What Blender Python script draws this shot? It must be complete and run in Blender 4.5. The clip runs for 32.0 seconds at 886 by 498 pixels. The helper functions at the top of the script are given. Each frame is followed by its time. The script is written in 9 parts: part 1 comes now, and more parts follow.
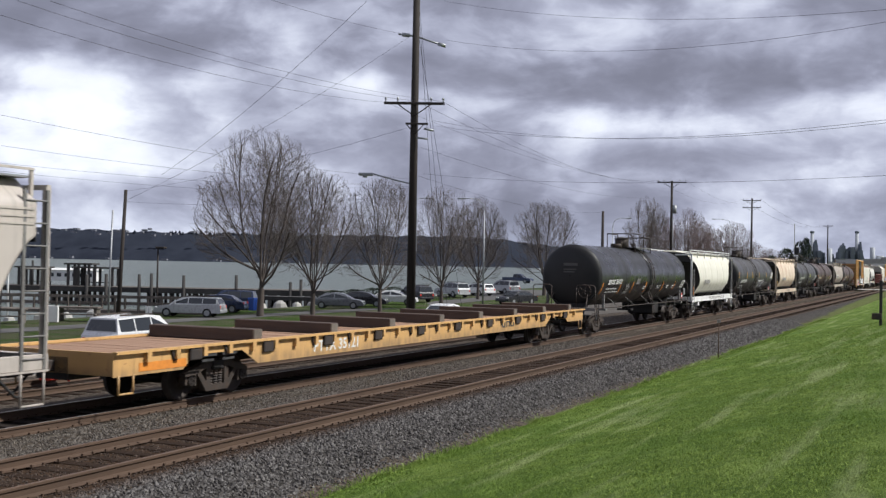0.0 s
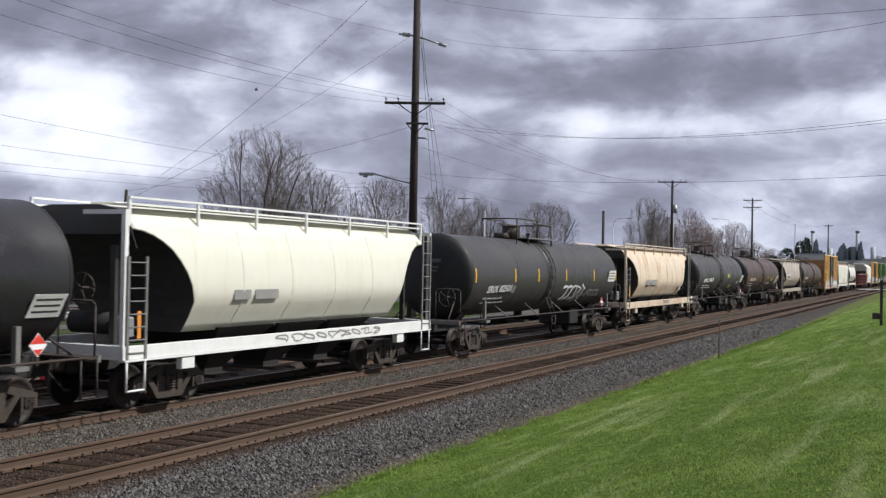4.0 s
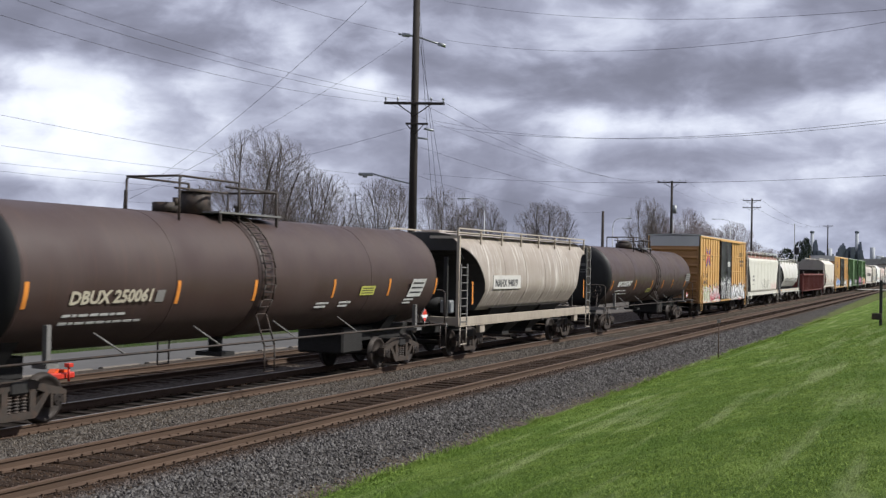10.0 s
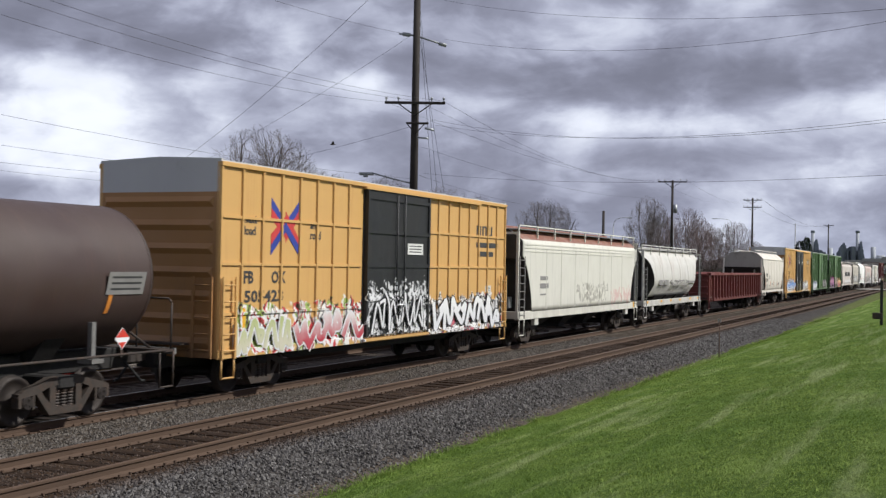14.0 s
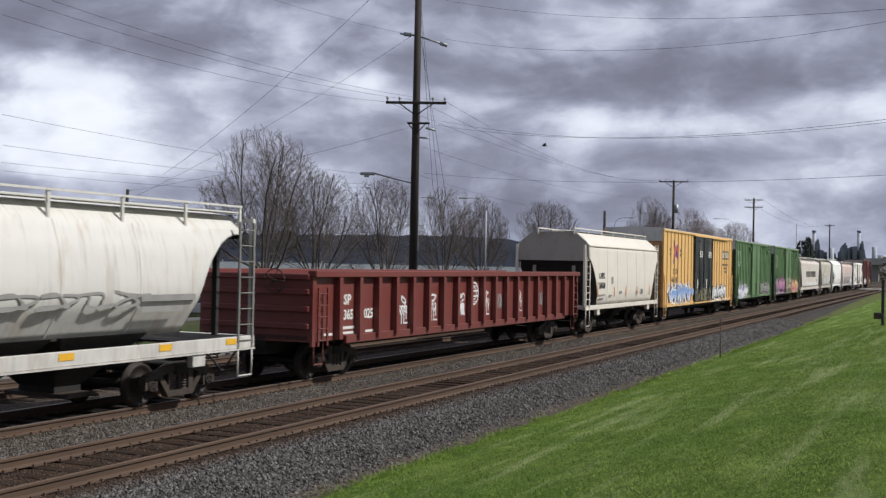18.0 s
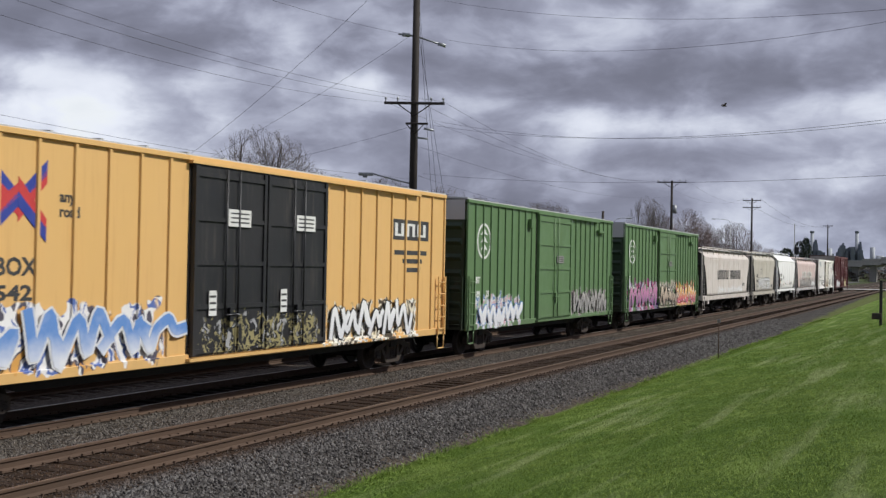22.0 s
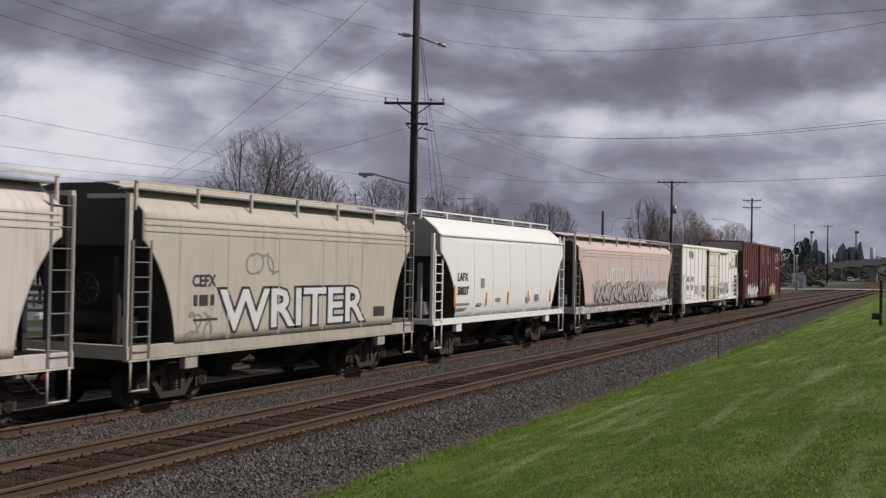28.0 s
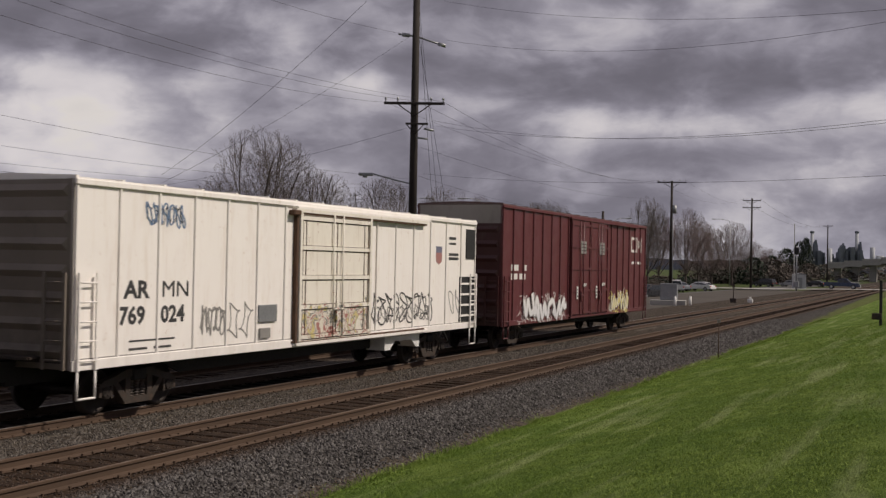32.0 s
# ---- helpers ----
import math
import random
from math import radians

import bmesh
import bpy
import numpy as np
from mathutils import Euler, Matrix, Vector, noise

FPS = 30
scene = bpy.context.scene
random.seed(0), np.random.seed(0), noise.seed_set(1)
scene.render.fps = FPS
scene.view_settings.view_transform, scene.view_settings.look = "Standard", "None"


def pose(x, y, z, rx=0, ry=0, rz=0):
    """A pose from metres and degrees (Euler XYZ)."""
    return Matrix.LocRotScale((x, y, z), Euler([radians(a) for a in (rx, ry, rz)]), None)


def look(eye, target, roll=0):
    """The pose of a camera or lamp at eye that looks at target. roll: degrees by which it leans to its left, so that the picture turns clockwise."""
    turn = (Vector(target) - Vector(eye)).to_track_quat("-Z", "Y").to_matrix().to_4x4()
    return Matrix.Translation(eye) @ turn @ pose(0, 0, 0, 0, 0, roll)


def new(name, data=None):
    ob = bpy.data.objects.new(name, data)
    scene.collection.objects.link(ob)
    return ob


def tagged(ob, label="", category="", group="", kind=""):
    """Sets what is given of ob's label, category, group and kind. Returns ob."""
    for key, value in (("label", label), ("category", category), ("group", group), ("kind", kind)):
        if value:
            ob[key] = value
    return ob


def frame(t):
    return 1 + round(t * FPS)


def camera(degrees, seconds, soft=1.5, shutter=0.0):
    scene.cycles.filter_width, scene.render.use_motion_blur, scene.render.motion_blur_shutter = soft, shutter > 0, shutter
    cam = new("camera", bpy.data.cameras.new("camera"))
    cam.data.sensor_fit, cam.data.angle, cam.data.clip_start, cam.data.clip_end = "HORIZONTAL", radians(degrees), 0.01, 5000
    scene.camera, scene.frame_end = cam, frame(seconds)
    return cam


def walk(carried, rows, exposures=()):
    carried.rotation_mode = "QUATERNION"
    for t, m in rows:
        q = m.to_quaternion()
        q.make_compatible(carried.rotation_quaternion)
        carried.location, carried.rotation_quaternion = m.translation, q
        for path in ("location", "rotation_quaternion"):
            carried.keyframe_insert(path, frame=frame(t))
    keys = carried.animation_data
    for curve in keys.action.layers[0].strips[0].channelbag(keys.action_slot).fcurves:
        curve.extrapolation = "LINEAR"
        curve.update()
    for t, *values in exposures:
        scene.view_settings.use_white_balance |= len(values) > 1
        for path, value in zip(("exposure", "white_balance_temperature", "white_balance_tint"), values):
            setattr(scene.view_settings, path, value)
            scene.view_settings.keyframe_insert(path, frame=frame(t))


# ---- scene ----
cam = camera(43.2, 32.0, soft=1.35, shutter=0.12)
EYE = Vector((15.0, 0.0, 2.86))
HEADING, PITCH, ROLL, FOCAL = 24.413, 0.796, 1.117, 1980.0


def aim(dx=0.0, dy=0.0):
    """Pose of the tripod head, nudged by small shakes."""
    a = radians(HEADING) + dx / FOCAL
    p = radians(PITCH) + dy / FOCAL
    way = Vector((-math.sin(a) * math.cos(p), math.cos(a) * math.cos(p), math.sin(p)))
    return look(EYE, EYE + way * 50, ROLL)


SHAKE = [(0, 0, 0), (2, 0, 0), (2.5, 1, -.5), (3, 0, 0), (5, 2.4, -1), (5.6, 3, -1), (6, 3, -1), (6.5, 1.5, -1), (7, 1, -.5), (7.5, 0, 0),
         (8, 0, 0), (8.5, -2, 0), (9, 0, 0), (12.5, 0, 0), (13.5, 1, -1), (14.5, 1, -.7), (17.5, 1.4, -1), (18, 3, -1),
         (18.5, 1, -.5), (19, 0, .5), (19.5, -.5, 2), (20, -2, 2), (20.5, -.5, 1.6), (21, 0, 0), (23, 0, -.4), (24, 1, -1),
         (25, .8, -.4), (25.5, 0, 0), (32, 0, 0)]
walk(cam, [(t, aim(dx, dy)) for t, dx, dy in SHAKE],
     exposures=[(0, 0.0, 6150, 9), (13, 0.0, 6150, 9), (14, -0.1, 6150, 9), (16.5, -0.45, 6150, 9), (17, -0.45, 6150, 9), (18, -0.18, 6150, 9), (18.7, -0.06, 6150, 9), (19.2, -0.06, 6150, 9), (20, -0.36, 6150, 9), (21, -0.41, 6150, 9), (22, -0.30, 6150, 9), (23.5, -0.06, 6150, 9), (25, 0.0, 6150, 9), (27, -0.36, 6300, 12), (29, -0.70, 6600, 13), (32, -0.74, 7000, 15)])

# ---- world, sun ----
SUN_WAY = Vector((0.78, 0.30, 0.84)).normalized()
sun = new("sun", bpy.data.lights.new("sun", "SUN"))
sun.data.energy, sun.data.angle, sun.data.color = 5.0, radians(1.2), (1.0, 0.95, 0.87)
sun.matrix_world = look(SUN_WAY * 300, (0, 0, 0))

world = bpy.data.worlds.new("overcast_sky")
scene.world = world
world.use_nodes = True


class Nodes:
    """Short calls for building a node tree."""

    def __init__(self, tree):
        self.t, self.n = tree, tree.nodes
        tree.nodes.clear()

    def add(self, kind, ins=None):
        nd = self.n.new(kind)
        for k, v in (ins or {}).items():
            if isinstance(v, bpy.types.NodeSocket):
                self.t.links.new(v, nd.inputs[k])
            else:
                nd.inputs[k].default_value = v
        return nd

    def math(self, op, a, b=0.0, c=0.0, clamp=False):
        nd = self.add("ShaderNodeMath")
        nd.operation, nd.use_clamp = op, clamp
        for i, v in enumerate((a, b, c)):
            if isinstance(v, bpy.types.NodeSocket):
                self.t.links.new(v, nd.inputs[i])
            else:
                nd.inputs[i].default_value = v
        return nd.outputs[0]

    def noise(self, vec, scale, detail=4, rough=0.55, distort=0.0):
        return self.add("ShaderNodeTexNoise", {"Vector": vec, "Scale": scale, "Detail": detail, "Roughness": rough, "Distortion": distort}).outputs["Fac"]

    def ramp(self, fac, lo, hi, a=0.0, b=1.0, smooth=True):
        nd = self.add("ShaderNodeMapRange", {"Value": fac, "From Min": lo, "From Max": hi, "To Min": a, "To Max": b})
        nd.clamp = True
        nd.interpolation_type = "SMOOTHSTEP" if smooth else "LINEAR"
        return nd.outputs[0]

    def mix(self, fac, a, b, blend="MIX"):
        nd = self.add("ShaderNodeMix")
        nd.data_type, nd.blend_type = "RGBA", blend
        for k, v in ((0, fac), (6, a), (7, b)):
            if isinstance(v, bpy.types.NodeSocket):
                self.t.links.new(v, nd.inputs[k])
            else:
                nd.inputs[k].default_value = (*v, 1) if isinstance(v, tuple) and len(v) == 3 else v
        return nd.outputs[2]

    def mapping(self, vec, scale=(1, 1, 1), loc=(0, 0, 0), rot=(0, 0, 0)):
        return self.add("ShaderNodeMapping", {"Vector": vec, "Scale": scale, "Location": loc, "Rotation": rot}).outputs[0]

    def sep(self, vec):
        return self.add("ShaderNodeSeparateXYZ", {"Vector": vec}).outputs

    def comb(self, x, y, z):
        return self.add("ShaderNodeCombineXYZ", {"X": x, "Y": y, "Z": z}).outputs[0]


def build_sky():
    w = Nodes(world.node_tree)
    way = w.add("ShaderNodeTexCoord").outputs["Generated"]
    x, y, z = w.sep(way)
    tex = w.add("ShaderNodeTexSky")
    tex.sky_type, tex.sun_disc = "NISHITA", False
    tex.sun_elevation, tex.sun_rotation = math.asin(SUN_WAY.z), math.atan2(SUN_WAY.x, SUN_WAY.y)
    tex.air_density, tex.dust_density = 1.0, 2.0
    sky = tex.outputs[0]
    # layered stratocumulus: long flat-bottomed banks with lighter upper edges
    flat = w.mapping(way, (1.0, 1.0, 2.3))
    warp = w.add("ShaderNodeTexNoise", {"Vector": flat, "Scale": 5.0, "Detail": 3.0}).outputs["Color"]
    push = w.add("ShaderNodeVectorMath", {0: warp, 1: (0.5, 0.5, 0.5)})
    push.operation = "SUBTRACT"
    bent = w.add("ShaderNodeVectorMath", {0: push.outputs[0], 1: (0.10, 0.10, 0.10), 2: flat})
    bent.operation = "MULTIPLY_ADD"
    big = w.noise(flat, 3.2, 3, 0.45, 0.2)

    def density(lift):
        p = w.mapping(bent.outputs[0], loc=(3.1, 1.7, 0.4 + lift))
        fine = w.noise(p, 6.0, 9, 0.56)
        heap = w.ramp(w.noise(w.mapping(p, (1, 1, 0.8), loc=(2, 5, 1)), 13.0, 7, 0.52), 0.36, 0.62, -0.5, 0.5)
        return w.math("ADD", w.math("MULTIPLY", w.math("SUBTRACT", fine, 0.5), 0.82), w.math("MULTIPLY", heap, 0.14))
    here, above = density(0.0), density(0.016)
    relief = w.math("SUBTRACT", here, above)
    az = w.math("ARCTAN2", w.math("MULTIPLY", x, -1.0), y)

    def bank(a, e, wa, we, gain):
        """A cloud mass or a break, by bearing and height in degrees."""
        da = w.math("DIVIDE", w.math("SUBTRACT", az, radians(a)), radians(wa))
        de = w.math("DIVIDE", w.math("SUBTRACT", z, math.sin(radians(e))), radians(we))
        r = w.math("ADD", w.math("MULTIPLY", da, da), w.math("MULTIPLY", de, de))
        return w.math("MULTIPLY", w.math("EXPONENT", w.math("MULTIPLY", r, -1.0)), gain)
    cover = w.math("ADD", w.math("MULTIPLY_ADD", w.math("SUBTRACT", big, 0.5), 0.25, 0.440), w.math("SUBTRACT", here, w.math("MULTIPLY", relief, 0.9)))
    # the high grey deck, with a ragged lower edge
    rag = w.math("MULTIPLY", w.math("SUBTRACT", w.noise(bent.outputs[0], 9.0, 6, 0.6), 0.5), 0.05)
    edge = w.math("ADD", w.math("SUBTRACT", z, w.ramp(az, radians(16), radians(36), math.sin(radians(8.1)), math.sin(radians(9.9)))), rag)
    cover = w.math("ADD", cover, w.ramp(edge, -0.006, 0.020, 0.0, 0.10))
    for a, e, wa, we, gain in ((41, 8.1, 7, 1.5, -0.23), (44, 8.0, 3.0, 0.5, 0.12), (36.5, 7.9, 3.0, 0.7, 0.12), (41, 5.2, 8, 1.3, -0.14), (14, 9.5, 10, 1.3, 0.13), (6, 11.6, 7, 2.2, -0.06), (26, 9.6, 6, 1.2, 0.05), (14, 12.8, 9, 1.1, -0.05),
                               (12, 7.0, 9, 0.9, -0.13), (28, 7.2, 4, 1.8, 0.05), (29, 9.0, 2.0, 0.5, -0.10), (14, 5.2, 8, 0.9, 0.04), (6, 4.4, 3, 0.6, -0.08), (10, 2.6, 12, 1.2, 0.06), (45, 11.6, 5, 1.4, 0.05), (33, 11.6, 5, 1.5, 0.02), (40, 3.2, 9, 0.8, 0.08)):
        cover = w.math("ADD", cover, bank(a, e, wa, we, gain))
    return w, sky, cover, z, way


W_, SKY_, COVER_, Z_, WAY_ = build_sky()
shade = W_.add("ShaderNodeValToRGB", {"Fac": COVER_})
shade.color_ramp.interpolation = "B_SPLINE"
el = shade.color_ramp.elements
el[0].position, el[0].color = 0.08, (1.10, 1.10, 1.14, 1)
el[1].position, el[1].color = 0.70, (0.196, 0.197, 0.248, 1)
for pos, c in ((0.26, (0.84, 0.85, 0.92)), (0.38, (0.58, 0.59, 0.69)), (0.48, (0.40, 0.405, 0.50)), (0.57, (0.288, 0.29, 0.365))):
    el.new(pos).color = (*c, 1)
low = W_.ramp(Z_, 0.0, 0.07, 1.0, 0.0)
cloud = W_.mix(W_.math("MULTIPLY", low, 0.25), shade.outputs[0], (0.42, 0.46, 0.58))
blue = W_.mix(1.0, SKY_, (0.09, 0.09, 0.09), "MULTIPLY")
gap = W_.ramp(COVER_, 0.05, 0.20, 0.10, 0.0)
final = W_.mix(gap, cloud, blue)
bg = W_.add("ShaderNodeBackground", {"Color": final, "Strength": 1.10})
W_.t.links.new(bg.outputs[0], W_.add("ShaderNodeOutputWorld").inputs[0])

# ---- materials ----
MATS = {}


def surface(name, base, other, rough=0.6, metal=0.0, scale=1.5, fine=25.0, amount=0.6, bump=0.15, stretch=(1, 1, 1), alt=None, spots=0.0, edge=(0.45, 0.7), spec=0.5):
    """A worn surface: two colours mixed at two scales, a fine relief, and spots of a third colour."""
    if name in MATS:
        return MATS[name]
    m = bpy.data.materials.new(name)
    m.use_nodes = True
    g = Nodes(m.node_tree)
    co = g.mapping(g.add("ShaderNodeTexCoord").outputs["Object"], stretch)
    a = g.noise(co, scale, 5, 0.6)
    b = g.noise(co, fine, 3, 0.6)
    f = g.ramp(g.math("ADD", g.math("MULTIPLY", a, 0.65), g.math("MULTIPLY", b, 0.35)), 0.35, 0.65)
    col = g.mix(g.math("MULTIPLY", f, amount), base, other)
    if alt:
        s = g.ramp(g.noise(g.mapping(co, loc=(3, 9, 4)), scale * 1.7, 6, 0.7), *edge)
        col = g.mix(g.math("MULTIPLY", s, spots), col, alt)
    ins = {"Base Color": col, "Metallic": metal, "Roughness": g.ramp(b, 0.2, 0.8, max(rough - 0.12, 0.05), min(rough + 0.12, 1)), "Specular IOR Level": spec}
    if bump:
        ins["Normal"] = g.add("ShaderNodeBump", {"Height": b, "Strength": bump, "Distance": 0.02}).outputs[0]
    p = g.add("ShaderNodeBsdfPrincipled", ins)
    g.t.links.new(p.outputs[0], g.add("ShaderNodeOutputMaterial").inputs[0])
    MATS[name] = m
    return m


def car_paint(name, base, dirt=(0.10, 0.085, 0.07), dirty=0.4, streak=0.4, streak_col=None, rust=0.0, rust_col=(0.30, 0.13, 0.055), low=1.8, rough=0.5, tags=None, chips=0.0, dent=0.10):
    """Railcar paint: run-down streaks, grime towards the sill, rust, and sprayed tags in bands.
    tags: list of (y0, y1, z0, z1, scale, colours)."""
    if name in MATS:
        return MATS[name]
    m = bpy.data.materials.new(name)
    m.use_nodes = True
    g = Nodes(m.node_tree)
    co = g.add("ShaderNodeTexCoord").outputs["Object"]
    x, y, z = g.sep(co)
    col = base
    big = g.noise(co, 0.7, 4, 0.6)
    col = g.mix(g.math("MULTIPLY", g.ramp(big, 0.35, 0.7), 0.5 * dirty), (*base,), tuple(c * 0.62 + d * 0.3 for c, d in zip(base, dirt)))
    runs = g.noise(g.mapping(co, (1, 5.0, 0.35)), 1.6, 5, 0.65)
    col = g.mix(g.math("MULTIPLY", g.ramp(runs, 0.5, 0.75), streak), col, streak_col or dirt)
    if rust:
        r = g.noise(g.mapping(co, (1, 2.2, 0.5), loc=(5, 2, 8)), 1.3, 7, 0.72)
        col = g.mix(g.math("MULTIPLY", g.ramp(r, 0.52, 0.68), rust), col, rust_col)
    if chips:
        ch = g.noise(g.mapping(co, loc=(1, 7, 3)), 5.0, 8, 0.8)
        col = g.mix(g.math("MULTIPLY", g.ramp(ch, 0.60, 0.66), chips), col, rust_col)
    grime = g.math("MULTIPLY", g.ramp(z, 0.7, low, 1.0, 0.0), g.ramp(g.noise(g.mapping(co, (1, 2, 0.8)), 2.2, 5), 0.3, 0.7, 0.2, 1.0))
    col = g.mix(g.math("MULTIPLY", grime, dirty), col, dirt)
    for y0, y1, z0, z1, sc, cols in tags or ():
        wob = g.noise(co, 3.0 * sc, 2, 0.5)
        wz = g.math("ADD", z, g.math("MULTIPLY", g.math("SUBTRACT", wob, 0.5), 0.9))
        wy = g.math("ADD", y, g.math("MULTIPLY", g.math("SUBTRACT", wob, 0.5), 0.7))
        inside = g.math("MULTIPLY", g.math("MULTIPLY", g.ramp(wy, y0, y0 + 0.06), g.ramp(wy, y1 - 0.06, y1, 1, 0)),
                        g.math("MULTIPLY", g.ramp(wz, z0, z0 + 0.05), g.ramp(wz, z1 - 0.05, z1, 1, 0)))
        flat = g.comb(0.0, g.math("ADD", y, g.math("MULTIPLY", wob, 0.35)), g.math("MULTIPLY", z, 0.55))
        ribbon = g.add("ShaderNodeTexNoise", {"Vector": flat, "Scale": 2.4 * sc, "Detail": 1.0, "Distortion": 1.4}).outputs["Fac"]
        rp = g.add("ShaderNodeValToRGB", {"Fac": ribbon})
        rp.color_ramp.interpolation = "CONSTANT"
        el = rp.color_ramp.elements
        n = len(cols)
        for k, c in enumerate(cols):
            pos = 0.30 + 0.40 * k / n if k else 0.0
            e = el[k] if k < 2 else el.new(pos)
            e.position, e.color = pos, (*c, 1)
        hole = g.ramp(g.noise(g.mapping(flat, loc=(4, 4, 4)), 1.5 * sc, 2), 0.36, 0.40)
        col = g.mix(g.math("MULTIPLY", inside, g.math("MULTIPLY", hole, 0.93)), col, rp.outputs[0])
    b = g.noise(co, 40, 3)
    ins = {"Base Color": col, "Roughness": g.ramp(big, 0.3, 0.7, rough - 0.1, rough + 0.15),
           "Normal": g.add("ShaderNodeBump", {"Height": g.math("ADD", g.math("MULTIPLY", b, 0.15), g.noise(g.mapping(co, (1, 1, 1.6)), 1.1, 2)), "Strength": dent, "Distance": 0.05}).outputs[0]}
    p = g.add("ShaderNodeBsdfPrincipled", ins)
    g.t.links.new(p.outputs[0], g.add("ShaderNodeOutputMaterial").inputs[0])
    MATS[name] = m
    return m


WHITE, BLACK = (0.75, 0.75, 0.73), (0.012, 0.012, 0.013)
M_steel = surface("worn_dark_steel", (0.035, 0.03, 0.028), (0.075, 0.055, 0.042), 0.7, 0.2, 3, 30, alt=(0.12, 0.06, 0.03), spots=0.35)
M_truck = surface("dusty_cast_steel", (0.034, 0.027, 0.022), (0.070, 0.054, 0.043), 0.8, 0.1, 4, 30, alt=(0.11, 0.055, 0.03), spots=0.3)
M_wheel = surface("wheel_steel", (0.024, 0.019, 0.017), (0.050, 0.037, 0.029), 0.65, 0.4, 4, 30)
M_under = surface("underframe_black", (0.012, 0.011, 0.0105), (0.022, 0.019, 0.017), 0.8, 0.0, 3, 20)
M_rail = surface("rusty_rail", (0.074, 0.046, 0.030), (0.118, 0.074, 0.048), 0.75, 0.2, 2, 25, stretch=(3, 0.3, 3))
M_head = surface("polished_rail_head", (0.38, 0.33, 0.29), (0.26, 0.20, 0.16), 0.42, 0.7, 1.0, 12, stretch=(6, 0.25, 3))
M_head_brown = surface("rusting_rail_head", (0.155, 0.10, 0.066), (0.10, 0.06, 0.04), 0.55, 0.3, 1.0, 12, stretch=(6, 0.25, 3))
M_grab = surface("grey_handrail", (0.20, 0.195, 0.185), (0.12, 0.11, 0.10), 0.6, 0.1, 3, 20)
M_tie = surface("weathered_tie", (0.020, 0.013, 0.009), (0.046, 0.029, 0.020), 0.9, 0, 2.5, 18, bump=0.5, stretch=(0.5, 4, 2), spec=0.1)
# main track ties: oily wood, darkened as well for the shadow under the train
M_tie_oily_shade = surface("oily_shaded_tie", (0.018, 0.014, 0.012), (0.04, 0.03, 0.024), 0.85, 0, 2.5, 18, bump=0.5, stretch=(0.5, 4, 2), spec=0.15)
M_pole = surface("creosoted_pole", (0.021, 0.016, 0.014), (0.046, 0.035, 0.029), 0.85, 0, 2, 14, bump=0.4, stretch=(4, 4, 0.3))
M_wire = surface("dark_wire", (0.03, 0.03, 0.035), (0.05, 0.05, 0.055), 0.6, 0.2, 3, 10, bump=0)
M_galv = surface("galvanised_metal", (0.36, 0.37, 0.38), (0.25, 0.26, 0.27), 0.5, 0.6, 2, 20)
M_white = surface("white_paint", (0.76, 0.76, 0.74), (0.62, 0.61, 0.58), 0.5, 0, 2, 20, bump=0.05)
M_stencil = surface("white_stencil", (0.72, 0.72, 0.69), (0.55, 0.54, 0.50), 0.6, 0, 3, 18, bump=0)
M_stencil_black = surface("black_stencil", (0.03, 0.03, 0.032), (0.08, 0.078, 0.075), 0.6, 0, 3, 18, bump=0)
M_concrete = surface("concrete", (0.42, 0.41, 0.38), (0.30, 0.29, 0.27), 0.9, 0, 1.2, 20, bump=0.3)
M_rust_shade = surface("dark_rust_shade", (0.06, 0.032, 0.02), (0.13, 0.065, 0.035), 0.85, 0, 3, 18, bump=0.2)
M_black = surface("matt_black", (0.014, 0.014, 0.015), (0.03, 0.028, 0.027), 0.6, 0, 2, 20, bump=0.05)
M_glass = surface("dark_glass", (0.02, 0.024, 0.028), (0.03, 0.035, 0.04), 0.08, 0, 1, 5, bump=0, spec=0.8)
M_rubber = surface("tyre_rubber", (0.018, 0.018, 0.018), (0.035, 0.034, 0.033), 0.85, 0, 3, 30)
M_reflect = surface("yellow_reflector", (0.75, 0.42, 0.03), (0.6, 0.3, 0.02), 0.4, 0, 2, 10, bump=0)
M_orange = surface("orange_reflector", (0.75, 0.28, 0.05), (0.5, 0.17, 0.03), 0.4, 0, 2, 10, bump=0)
M_red = surface("red_paint", (0.62, 0.05, 0.03), (0.4, 0.03, 0.02), 0.45, 0, 2, 20, bump=0.05)
M_bark = surface("bare_bark", (0.06, 0.047, 0.04), (0.11, 0.09, 0.078), 0.9, 0, 3, 25, bump=0.5, stretch=(1, 1, 0.3))
M_timber = surface("weathered_pier_timber", (0.10, 0.085, 0.07), (0.20, 0.175, 0.15), 0.9, 0, 2, 16, bump=0.4)
M_pile = surface("dark_piling", (0.03, 0.028, 0.028), (0.06, 0.055, 0.05), 0.85, 0, 2, 16, bump=0.4)
M_asphalt = surface("asphalt", (0.095, 0.092, 0.09), (0.14, 0.135, 0.13), 0.9, 0, 0.25, 9, bump=0.3, spec=0.1)
M_sign = surface("sign_white", (0.8, 0.8, 0.8), (0.7, 0.7, 0.7), 0.4, 0, 2, 10, bump=0)

# ---- mesh helpers ----


